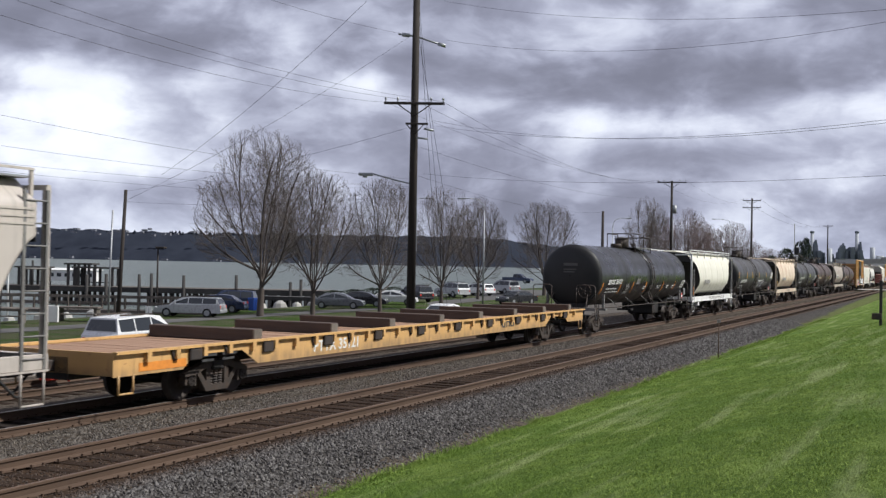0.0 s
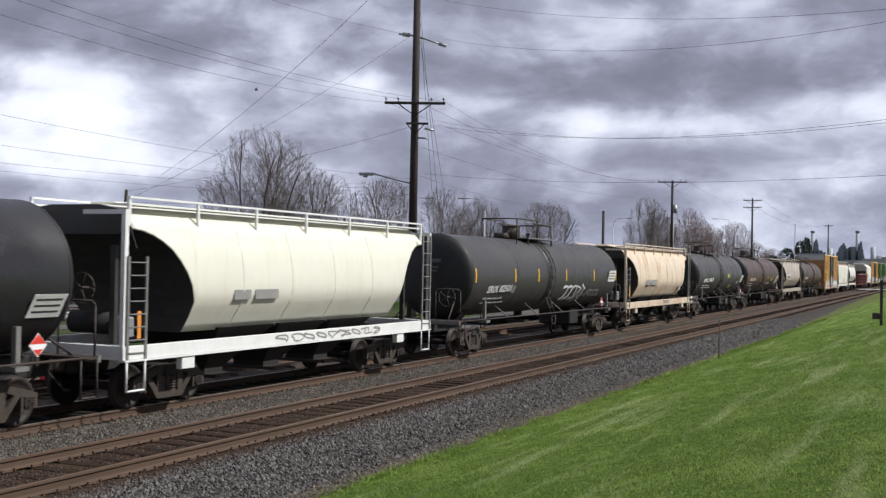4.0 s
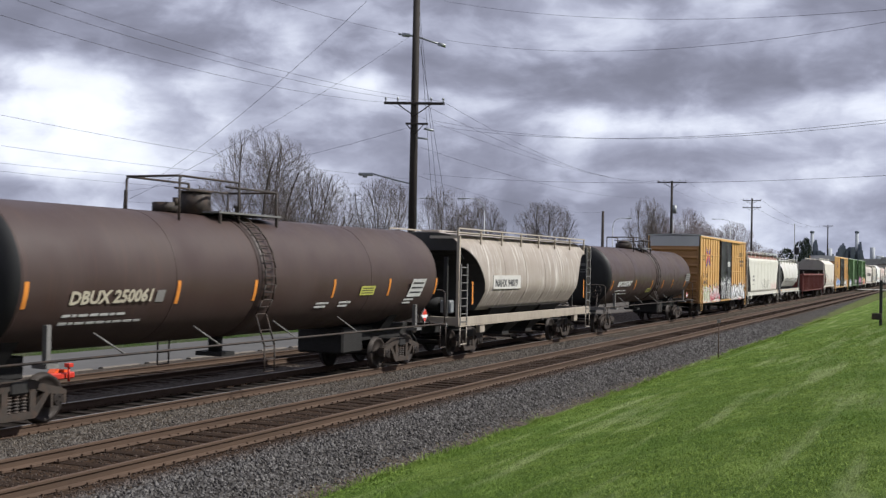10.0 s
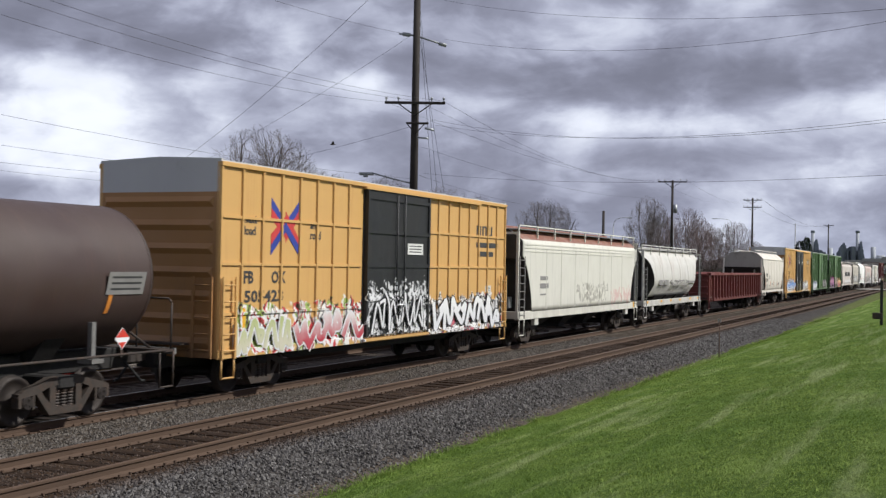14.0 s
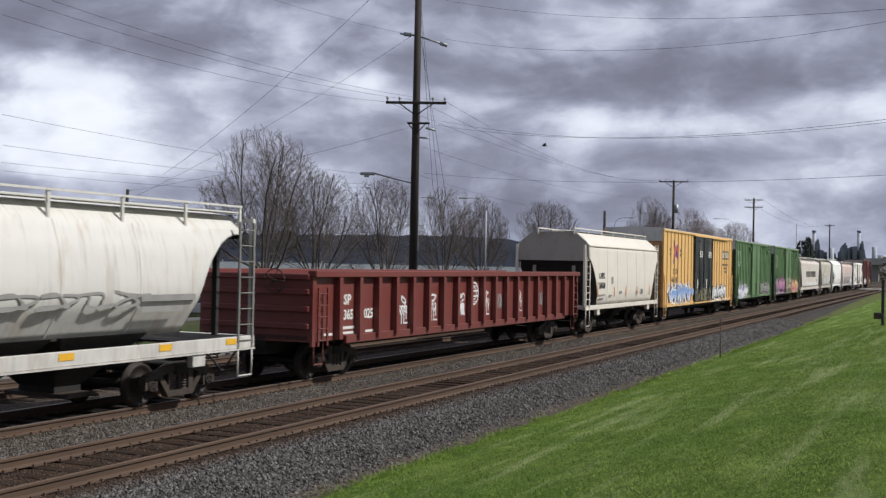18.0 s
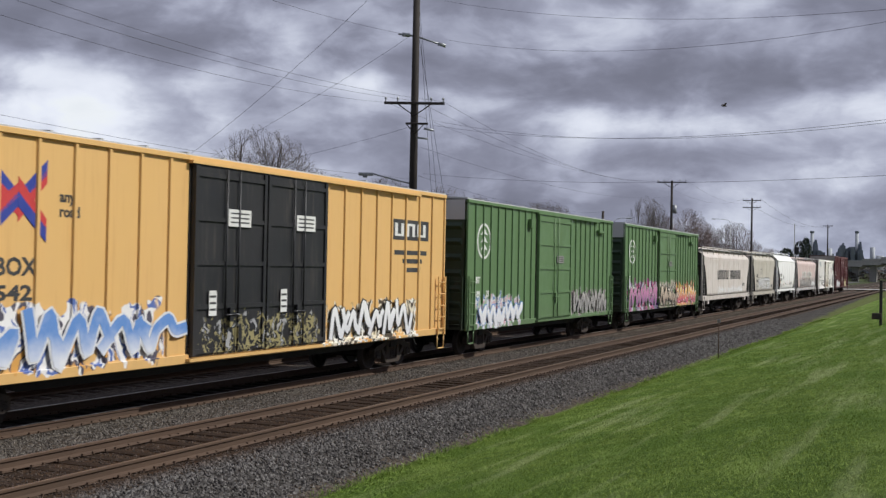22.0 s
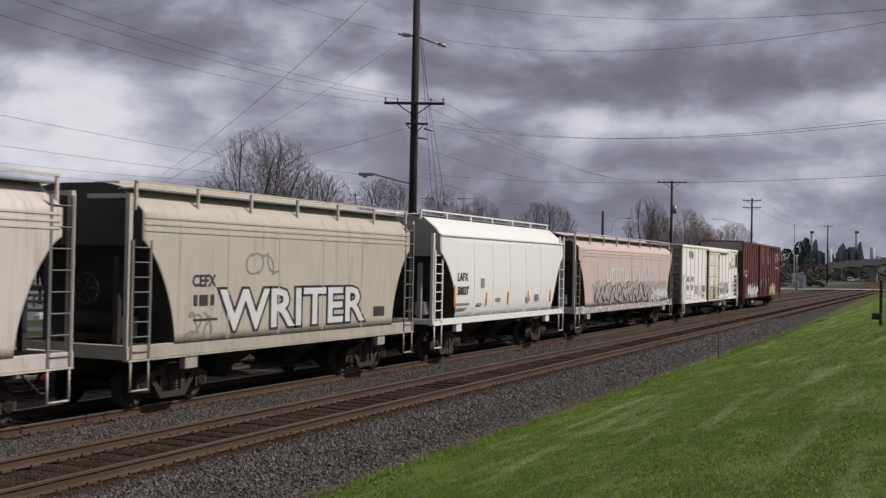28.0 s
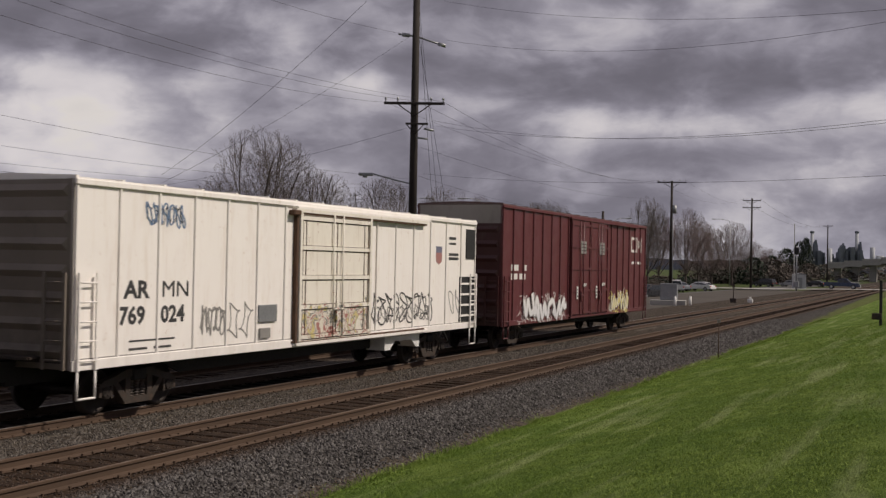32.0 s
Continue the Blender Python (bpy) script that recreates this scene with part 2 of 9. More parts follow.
class Shape:
    """Gathers simple solids into one mesh."""

    def __init__(self):
        self.v, self.f, self.s = [], [], []

    def raw(self, verts, faces, smooth=False):
        o = len(self.v)
        self.v += [tuple(p) for p in verts]
        self.f += [tuple(i + o for i in q) for q in faces]
        self.s += [smooth] * len(faces)
        return self

    def box(self, x0, x1, y0, y1, z0, z1, bevel=0.0):
        if bevel <= 0:
            p = [(x, y, z) for z in (z0, z1) for y in (y0, y1) for x in (x0, x1)]
            return self.raw(p, [(0, 2, 3, 1), (4, 5, 7, 6), (0, 1, 5, 4), (2, 6, 7, 3), (0, 4, 6, 2), (1, 3, 7, 5)])
        b, pts = bevel, []
        for z, i in ((z0, b), (z0 + b, 0), (z1 - b, 0), (z1, b)):
            pts += [(x0 + i, y0 + b, z), (x0 + b, y0 + i, z), (x1 - b, y0 + i, z), (x1 - i, y0 + b, z),
                    (x1 - i, y1 - b, z), (x1 - b, y1 - i, z), (x0 + b, y1 - i, z), (x0 + i, y1 - b, z)]
        fs = [tuple(range(7, -1, -1)), tuple(range(24, 32))]
        for k in range(3):
            fs += [(8 * k + j, 8 * k + (j + 1) % 8, 8 * k + 8 + (j + 1) % 8, 8 * k + 8 + j) for j in range(8)]
        return self.raw(pts, fs)

    def tube(self, p0, p1, r0, r1=None, seg=8, cap=True, smooth=True):
        p0, p1 = Vector(p0), Vector(p1)
        r1 = r0 if r1 is None else r1
        d = (p1 - p0)
        if d.length < 1e-6:
            return self
        u = d.orthogonal().normalized()
        w = d.normalized().cross(u)
        pts = []
        for p, r in ((p0, r0), (p1, r1)):
            pts += [p + (u * math.cos(2 * math.pi * k / seg) + w * math.sin(2 * math.pi * k / seg)) * r for k in range(seg)]
        o = len(self.v)
        self.raw(pts, [(k, (k + 1) % seg, seg + (k + 1) % seg, seg + k) for k in range(seg)], smooth)
        if cap:
            self.f += [tuple(o + k for k in range(seg - 1, -1, -1)), tuple(o + seg + k for k in range(seg))]
            self.s += [False, False]
        return self

    def path(self, pts, r, seg=6):
        for a, b in zip(pts[:-1], pts[1:]):
            self.tube(a, b, r, seg=seg)
        return self

    def prism(self, outline, axis, a, b):
        """outline: 2D loop; axis 'x': loop in (y, z); 'y': loop in (x, z); 'z': loop in (x, y)."""
        def at(p, k):
            return {"x": (k, p[0], p[1]), "y": (p[0], k, p[1]), "z": (p[0], p[1], k)}[axis]
        n = len(outline)
        pts = [at(p, a) for p in outline] + [at(p, b) for p in outline]
        return self.raw(pts, [tuple(range(n - 1, -1, -1)), tuple(range(n, 2 * n))] + [(k, (k + 1) % n, n + (k + 1) % n, n + k) for k in range(n)])

    def loft(self, rings, smooth=True, cap=True, closed=True):
        n = len(rings[0])
        pts = [p for r in rings for p in r]
        m = n if closed else n - 1
        fs = [(i * n + k, i * n + (k + 1) % n, (i + 1) * n + (k + 1) % n, (i + 1) * n + k) for i in range(len(rings) - 1) for k in range(m)]
        o = len(self.v)
        self.raw(pts, fs, smooth)
        if cap:
            self.f += [tuple(o + k for k in range(n - 1, -1, -1)), tuple(o + len(pts) - n + k for k in range(n))]
            self.s += [False, False]
        return self

    def mesh(self, name):
        me = bpy.data.meshes.new(name)
        me.from_pydata(self.v, [], self.f)
        me.polygons.foreach_set("use_smooth", self.s)
        me.update()
        b = bmesh.new()
        b.from_mesh(me)
        bmesh.ops.recalc_face_normals(b, faces=b.faces)
        b.to_mesh(me)
        b.free()
        return me


def part(name, shape, material, parent=None, label="", at=None):
    """One mesh object under a thing or a part; a Shape or a ready mesh."""
    me = shape.mesh(name) if isinstance(shape, Shape) else shape
    if isinstance(shape, Shape) or not me.materials:
        me.materials.clear()
        me.materials.append(material)
    ob = new(name, me)
    if parent:
        ob.parent = parent
    if at is not None:
        ob.matrix_basis = at
    if label:
        ob["label"] = label
    return ob


def thing(name, label, category, at=None, group="", kind=""):
    ob = new(name)
    ob.empty_display_size = 0.3
    if at is not None:
        ob.matrix_basis = at
    return tagged(ob, label, category, group, kind)


def setting(name, shape, material, label, category):
    return tagged(part(name, shape, material), label, category, kind="structure")


def lettering(text, size, material, parent, at, name="lettering", stretch=1.0, thick=0.0, fit=None):
    """Flat letters as a mesh, 4 mm thick, lying in the local x-y plane of the pose at."""
    cu = bpy.data.curves.new(name, "FONT")
    cu.body, cu.size, cu.extrude, cu.resolution_u, cu.offset = text, size, 0.002, 2, thick
    tmp = bpy.data.objects.new(name, cu)
    me = bpy.data.meshes.new_from_object(tmp)
    bpy.data.objects.remove(tmp)
    if fit:
        stretch = fit / max(v.co.x for v in me.vertices)
    for v in me.vertices:
        v.co.x *= stretch
    me.materials.clear()
    me.materials.append(material)
    return part(name, me, material, parent, at=at)


def side_pose(x, y, z):
    """Pose of a sign on a railcar's side that faces the lawn: letters run along +y, upright."""
    return Matrix.Translation((x, y, z)) @ Matrix(((0, 0, 1, 0), (1, 0, 0, 0), (0, 1, 0, 0), (0, 0, 0, 1)))

# ---- ground, water, far shore ----
PROFILE = [(-60, -6.0), (-45.5, -3.4), (-43.5, -1.6), (-40, -1.32), (-22, -1.3), (-12, -1.22), (-9.5, -0.8), (-7.2, -0.5), (6.6, -0.5), (7.4, -0.33), (10, 0.12), (13, 0.8), (16, 1.25), (22, 1.5), (60, 1.6), (400, 1.6), (4500, 1.6)]


def ground_height(x):
    for (a, za), (b, zb) in zip(PROFILE[:-1], PROFILE[1:]):
        if a <= x <= b:
            return za + (zb - za) * (x - a) / (b - a)
    return -6.0 if x < 0 else 1.6


def terrain(x, y):
    """Height of the ground: the waterfront rises to the level of the crossing."""
    z = ground_height(x)
    if -44 < x < -7:
        z += (-0.5 - z) * max(0.0, min(1.0, (y - 95) / 55))
    return z


def ground_material():
    """Lawn near the camera, cinders by the tracks, gravel and rough grass beyond."""
    m = bpy.data.materials.new("ground")
    m.use_nodes = True
    g = Nodes(m.node_tree)
    co = g.add("ShaderNodeTexCoord").outputs["Object"]
    x, y, z = g.sep(co)
    fine = g.noise(co, 34, 5, 0.8)
    clump = g.noise(g.mapping(co, (1, 0.6, 1)), 6.0, 5, 0.72)
    big = g.noise(co, 0.35, 4, 0.6)
    mow = g.noise(g.mapping(co, (1.7, 0.13, 1), rot=(0, 0, 0.10)), 1.0, 5, 0.62)
    patch = g.noise(g.mapping(co, (1.0, 0.5, 1), loc=(7, 3, 0)), 1.5, 5, 0.7)
    lawn = g.mix(g.ramp(fine, 0.36, 0.64), (0.045, 0.090, 0.012), (0.223, 0.319, 0.062))
    lawn = g.mix(g.math("MULTIPLY", g.ramp(clump, 0.46, 0.62), 0.6), lawn, (0.059, 0.116, 0.016))
    lawn = g.mix(g.math("MULTIPLY", g.ramp(patch, 0.46, 0.66), 0.45), lawn, (0.306, 0.417, 0.105))
    lawn = g.mix(g.math("MULTIPLY", g.ramp(mow, 0.50, 0.68), 0.45), lawn, (0.430, 0.484, 0.234))
    lawn = g.mix(g.math("MULTIPLY", g.ramp(big, 0.45, 0.62), 0.4), lawn, (0.077, 0.155, 0.019))
    grit = g.mix(g.ramp(g.noise(co, 9, 5, 0.7), 0.3, 0.7), (0.07, 0.06, 0.05), (0.14, 0.12, 0.10))
    rough = g.mix(g.ramp(big, 0.40, 0.60), (0.050, 0.085, 0.018), (0.085, 0.090, 0.050))
    slow = g.math("MULTIPLY", g.math("SUBTRACT", g.noise(co, 0.09, 2), 0.5), 0.5)
    wob = g.math("ADD", g.math("ADD", x, slow), g.math("MULTIPLY", g.math("SUBTRACT", g.noise(co, 1.3, 4), 0.5), 0.7))
    col = g.mix(g.ramp(wob, 6.75, 6.95), grit, lawn)
    col = g.mix(g.ramp(wob, -9.5, -8.5, 1, 0), col, rough)
    p = g.add("ShaderNodeBsdfPrincipled", {"Base Color": col, "Roughness": 0.95, "Specular IOR Level": 0.08,
                                          "Normal": g.add("ShaderNodeBump", {"Height": g.math("ADD", fine, g.math("MULTIPLY", clump, 1.4)), "Strength": 1.0, "Distance": 0.09}).outputs[0]})
    g.t.links.new(p.outputs[0], g.add("ShaderNodeOutputMaterial").inputs[0])
    return m


def ground_sheet():
    xs = [p[0] for p in PROFILE]
    xs = sorted(set(xs + [7.0, 8.2, 9, 11, 12, 14, 18, 26, 34, -20, -28, -34]))
    ys = [-400, -60, -20, -10] + list(range(-6, 60, 2)) + [64, 70, 80, 90, 105, 120, 140, 160, 190, 220, 260, 320, 400, 520, 700, 1000, 1500, 2300, 3400, 4700]
    s = Shape()
    pts = []
    for y in ys:
        for x in xs:
            z = terrain(x, y)
            # the shore bends away beyond the crossing
            xx = x
            if x < -15 and y > 190:
                xx = x - (y - 190) * 0.35 * min(1.0, (-15 - x) / 25)
            pts.append((xx, y, z))
    n = len(xs)
    s.raw(pts, [(j * n + i, j * n + i + 1, (j + 1) * n + i + 1, (j + 1) * n + i) for j in range(len(ys) - 1) for i in range(n - 1)], True)
    return setting("ground", s, ground_material(), "gently sloping ground with mown green lawn beside the railway", "ground")


ground_sheet()


def water_material():
    m = bpy.data.materials.new("bay_water")
    m.use_nodes = True
    g = Nodes(m.node_tree)
    co = g.add("ShaderNodeTexCoord").outputs["Object"]
    wv = g.noise(g.mapping(co, (1, 1, 1)), 0.8, 5, 0.6)
    col = g.mix(g.noise(co, 0.004, 4), (0.085, 0.105, 0.095), (0.12, 0.14, 0.125))
    p = g.add("ShaderNodeBsdfPrincipled", {"Base Color": col, "Roughness": 0.38, "Specular IOR Level": 0.3,
                                          "Normal": g.add("ShaderNodeBump", {"Height": wv, "Strength": 0.9, "Distance": 0.5}).outputs[0]})
    g.t.links.new(p.outputs[0], g.add("ShaderNodeOutputMaterial").inputs[0])
    return m


sea = Shape().raw([(-4600, -1500, -3.0), (-20, -1500, -3.0), (-20, 4600, -3.0), (-4600, 4600, -3.0)], [(0, 1, 2, 3)])
setting("water", sea, water_material(), "grey-green choppy bay water under clouds", "water")

# far shore colours have the blue-grey haze of distance mixed in
M_hill = surface("hazy_wooded_hillside", (0.016, 0.020, 0.031), (0.034, 0.040, 0.056), 0.95, 0, 0.012, 0.06, bump=0, spec=0.1)
M_far_house = surface("hazy_far_house", (0.20, 0.205, 0.23), (0.11, 0.115, 0.14), 0.9, 0, 0.02, 1, bump=0)


def place(px, depth, z=0.0):
    """A spot on the ground plan: bearing by tangent from the lens axis, depth along it."""
    a = radians(HEADING)
    f = Vector((-math.sin(a), math.cos(a), 0))
    r = Vector((math.cos(a), math.sin(a), 0))
    p = EYE + f * depth + r * (px * depth / FOCAL)
    return Vector((p.x, p.y, z))


def far_hills():
    s = Shape()
    rng = random.Random(4)
    n = 240
    crest, foot, back = [], [], []
    for k in range(n + 1):
        u = -1100 + 2300 * k / n
        d = 3900 + 250 * math.sin(u * 0.004)
        h = 108 + 10 * math.sin(u * 0.006 + 1) - 0.012 * (u + 700) - 52 * max(0.0, min(1.0, (u - 60) / 300)) + 6 * noise.noise((u * 0.03, 0, 0)) + rng.uniform(-2.2, 3.0)
        foot.append(place(u, d, -3.2))
        crest.append(place(u, d + 260, h))
        back.append(place(u, d + 700, -3.2))
    m = n + 1
    s.raw(foot + crest + back, [(k, k + 1, m + k + 1, m + k) for k in range(n)] + [(m + k, m + k + 1, 2 * m + k + 1, 2 * m + k) for k in range(n)], True)
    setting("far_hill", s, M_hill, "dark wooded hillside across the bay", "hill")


far_hills()



def far_houses():
    s = Shape()
    rng = random.Random(15)
    for k in range(150):
        u = rng.uniform(-1000, 100)
        up = rng.random()
        z = rng.uniform(78, 100) - 0.012 * (u + 700) if up < 0.75 else rng.uniform(-2, 3)
        q = place(u, 3860 + 250 * math.sin(u * 0.004) + (150 if up < 0.6 else -30), z)
        w, hh = rng.uniform(4, 11), rng.uniform(3, 6)
        s.box(q.x - w, q.x + w, q.y - 4, q.y + 4, z - 2, z + hh)
    for k in range(260):
        u = rng.uniform(-1050, 150)
        z = 100 - 0.012 * (u + 700)
        q = place(u, 3900 + 250 * math.sin(u * 0.004) + 250, z)
        r, hh = rng.uniform(4, 9), rng.uniform(1, 6)
        HILL_TREES.tube((q.x, q.y, z - 8), (q.x, q.y, z + hh), r, r * 0.3, seg=6)
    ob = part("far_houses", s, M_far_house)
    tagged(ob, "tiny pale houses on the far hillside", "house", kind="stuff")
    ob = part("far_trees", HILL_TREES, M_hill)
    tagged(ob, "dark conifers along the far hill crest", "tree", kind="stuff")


HILL_TREES = Shape()
far_houses()

# ---- tracks ----


def ballast_material(name, a, b, c):
    m = bpy.data.materials.new(name)
    m.use_nodes = True
    g = Nodes(m.node_tree)
    co = g.add("ShaderNodeTexCoord").outputs["Object"]
    v = g.add("ShaderNodeTexVoronoi", {"Vector": co, "Scale": 17.0, "Randomness": 1.0})
    big = g.noise(co, 0.6, 5)
    col = g.mix(g.ramp(g.sep(v.outputs["Color"])[0], 0.1, 0.9), a, b)
    col = g.mix(g.math("MULTIPLY", g.ramp(big, 0.45, 0.7), 0.5), col, c)
    x, y, z = g.sep(co)
    # pale dust along the main track's near rail
    dust = g.math("MULTIPLY", g.ramp(x, 0.95, 1.1), g.ramp(x, 1.3, 1.5, 1, 0))
    dust = g.math("MULTIPLY", dust, g.ramp(g.noise(g.mapping(co, (1, 0.4, 1)), 2.2, 5, 0.65), 0.40, 0.56, 0, 0.8))
    col = g.mix(g.math("MULTIPLY", dust, 0.55), col, (0.20, 0.175, 0.145))
    # rust-brown dirt packed round the near track's ties
    dirt = g.math("MULTIPLY", g.ramp(x, 2.6, 3.1), g.ramp(x, 5.1, 5.7, 1, 0))
    dirt = g.math("MULTIPLY", dirt, g.ramp(g.noise(co, 5.0, 5, 0.7), 0.30, 0.55, 0.45, 0.95))
    col = g.mix(dirt, col, g.mix(g.noise(co, 22, 4, 0.75), (0.018, 0.011, 0.007), (0.070, 0.042, 0.026)))
    # oily stone between the main rails, with the train's shadow painted into its black
    oil_shade = g.math("MULTIPLY", g.ramp(x, -1.5, -1.2), g.ramp(x, 0.5, 0.85, 1, 0))
    col = g.mix(g.math("MULTIPLY", oil_shade, 0.8), col, (0.010, 0.009, 0.008))
    # grass creeping over the far shoulder
    edge = g.math("ADD", g.math("SUBTRACT", x, g.ramp(y, 55, 165, 7.2, 5.5, False)), g.math("MULTIPLY", g.math("SUBTRACT", g.noise(co, 0.5, 4), 0.5), 0.8))
    weeds = g.mix(g.noise(co, 3.0, 4), (0.05, 0.075, 0.014), (0.12, 0.125, 0.05))
    col = g.mix(g.ramp(edge, -0.15, 0.15), col, weeds)
    p = g.add("ShaderNodeBsdfPrincipled", {"Base Color": col, "Roughness": 0.9, "Specular IOR Level": 0.08,
                                          "Normal": g.add("ShaderNodeBump", {"Height": v.outputs["Distance"], "Strength": 0.9, "Distance": 0.03}).outputs[0]})
    p.inputs["Normal"].links[0].from_node.invert = True
    g.t.links.new(p.outputs[0], g.add("ShaderNodeOutputMaterial").inputs[0])
    return m


M_ballast = ballast_material("grey_ballast", (0.020, 0.018, 0.017), (0.088, 0.080, 0.074), (0.046, 0.040, 0.036))
M_ballast_old = ballast_material("dusty_ballast", (0.028, 0.022, 0.017), (0.105, 0.086, 0.068), (0.058, 0.044, 0.034))
Y0, Y1 = -30.0, 420.0

bed = Shape()
ys = [-60, -20, -8] + [0.26 * k for k in range(200)] + [56, 64, 80, 120, 200, 300, 420]
SECTION = [(-8.4, -0.5), (-6.6, -0.33), (-2.9, -0.32), (-1.7, -0.19), (0.80, -0.19), (0.84, -0.152), (1.3, -0.156), (1.7, -0.15), (2.2, -0.13), (2.6, -0.068), (3.0, -0.066), (3.3, -0.080), (4.1, -0.086), (4.85, -0.080), (5.1, -0.064), (5.6, -0.07), (5.95, -0.10), (7.5, -0.46)]
n = len(SECTION)
bed.raw([(x, y, z + 0.012 * noise.noise((x * 2.3, y * 1.9, 3))) for y in ys for x, z in SECTION],
        [(j * n + i, j * n + i + 1, (j + 1) * n + i + 1, (j + 1) * n + i) for j in range(len(ys) - 1) for i in range(n - 1)], True)
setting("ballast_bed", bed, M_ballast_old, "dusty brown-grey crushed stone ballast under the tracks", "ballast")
shoulder = Shape()
SH = [(5.25, -0.08), (5.9, -0.07), (6.4, -0.16), (7.25, -0.46)]
ysh = [-12 + 0.5 * k for k in range(120)] + [50, 60, 80, 120, 200, 420]
n = len(SH)
shoulder.raw([(x, y, z + 0.02 * noise.noise((x * 4, y * 3, 0))) for y in ysh for x, z in SH],
             [(j * n + i, j * n + i + 1, (j + 1) * n + i + 1, (j + 1) * n + i) for j in range(len(ysh) - 1) for i in range(n - 1)], True)
setting("ballast_shoulder", shoulder, M_ballast, "fresh grey crushed stone on the track shoulder", "ballast")

RAIL = [(-0.07, -0.155), (0.07, -0.155), (0.07, -0.145), (0.012, -0.12), (0.012, -0.045), (0.036, -0.03), (0.036, -0.004), (0.028, 0.0), (-0.028, 0.0), (-0.036, -0.004), (-0.036, -0.03), (-0.012, -0.045), (-0.012, -0.12), (-0.07, -0.145)]


def rail_track(name, x0, z0, label, rusty=False, y0=Y0, y1=Y1, head=None, wood=None):
    base = new(name)
    base.location = (x0, 0, z0)
    tagged(base, label, "railway track", kind="structure")
    for sx in (-1, 1):
        r = part("rail", Shape().prism([(sx * 0.7535 + a, b) for a, b in RAIL], "y", y0, y1), M_rail, base)
        if not rusty:
            part("rail_head", Shape().box(sx * 0.7535 - 0.027, sx * 0.7535 + 0.027, y0, y1, 0.0, 0.003), head or M_head, r, "polished running surface")
    rng = random.Random(7)
    ties = []
    for k in range(6):
        w, l = 0.115 + rng.uniform(-0.008, 0.012), 1.29 + rng.uniform(-0.05, 0.06)
        ties.append(Shape().box(-l, l, -w, w, -0.34, -0.157 + rng.uniform(-0.012, 0.004), 0.012).mesh("tie"))
    far = Shape()
    plate = Shape().box(-0.09, 0.09, -0.14, 0.14, -0.157, -0.147)
    for sy in (-0.11, 0.11):
        plate.box(-0.105, -0.075, sy - 0.015, sy + 0.015, -0.147, -0.115)
        plate.box(0.075, 0.105, sy - 0.015, sy + 0.015, -0.147, -0.115)
    pm = plate.mesh("tie_plate")
    y, k = y0 + 0.3, 0
    while y < y1:
        if -2 < y < 70:
            t = part("tie", rng.choice(ties), wood or M_tie, base, at=pose(rng.uniform(-0.05, 0.05), y, rng.uniform(-0.012, 0.004), 0, 0, rng.uniform(-1.2, 1.2)))
            if not rusty and 5 < y < 45:
                for sx in (-1, 1):
                    part("tie_plate", pm, M_rail, t, at=pose(sx * 0.7535, 0, 0))
        else:
            far.box(-1.3, 1.3, y - 0.115, y + 0.115, -0.34, -0.157)
        y += 0.52
        k += 1
    far_ob = part("far_ties", far, wood or M_tie, base)
    far_ob["kind"] = "stuff"
    return base


rail_track("track_main", 0.0, 0.0, "railway track with polished rails carrying the freight train", wood=M_tie_oily_shade)
rail_track("track_near", 4.1, 0.10, "empty railway track with rusty-sided rails on weathered wooden ties", head=M_head_brown)
rail_track("track_siding", -4.6, -0.14, "rust-brown disused siding track", True, -30, 60)

# ---- rolling stock ----
WHEEL_R = 0.42


def wheelset_mesh():
    s = Shape()
    s.tube((-1.02, 0, 0), (1.02, 0, 0), 0.085, seg=10)
    for sx in (-1, 1):
        prof = [(0.69, WHEEL_R + 0.028), (0.715, WHEEL_R + 0.026), (0.725, WHEEL_R + 0.004), (0.815, WHEEL_R - 0.004), (0.815, 0.36), (0.785, 0.335), (0.775, 0.17), (0.81, 0.13), (0.81, 0.09), (0.69, 0.09), (0.70, 0.15), (0.735, 0.18), (0.715, 0.345), (0.69, 0.365)]
        seg = 28
        rings = [[(sx * x, r * math.cos(2 * math.pi * k / seg), r * math.sin(2 * math.pi * k / seg)) for x, r in prof] for k in range(seg + 1)]
        s.loft(rings, True, False)
        for k in range(3):
            a = 2 * math.pi * k / 3
            s.tube((sx * 1.10, 0.055 * math.cos(a), 0.055 * math.sin(a)), (sx * 1.135, 0.055 * math.cos(a), 0.055 * math.sin(a)), 0.018, seg=6)
        s.tube((sx * 0.96, 0, 0), (sx * 1.115, 0, 0), 0.11, seg=14)
    return s.mesh("wheelset")


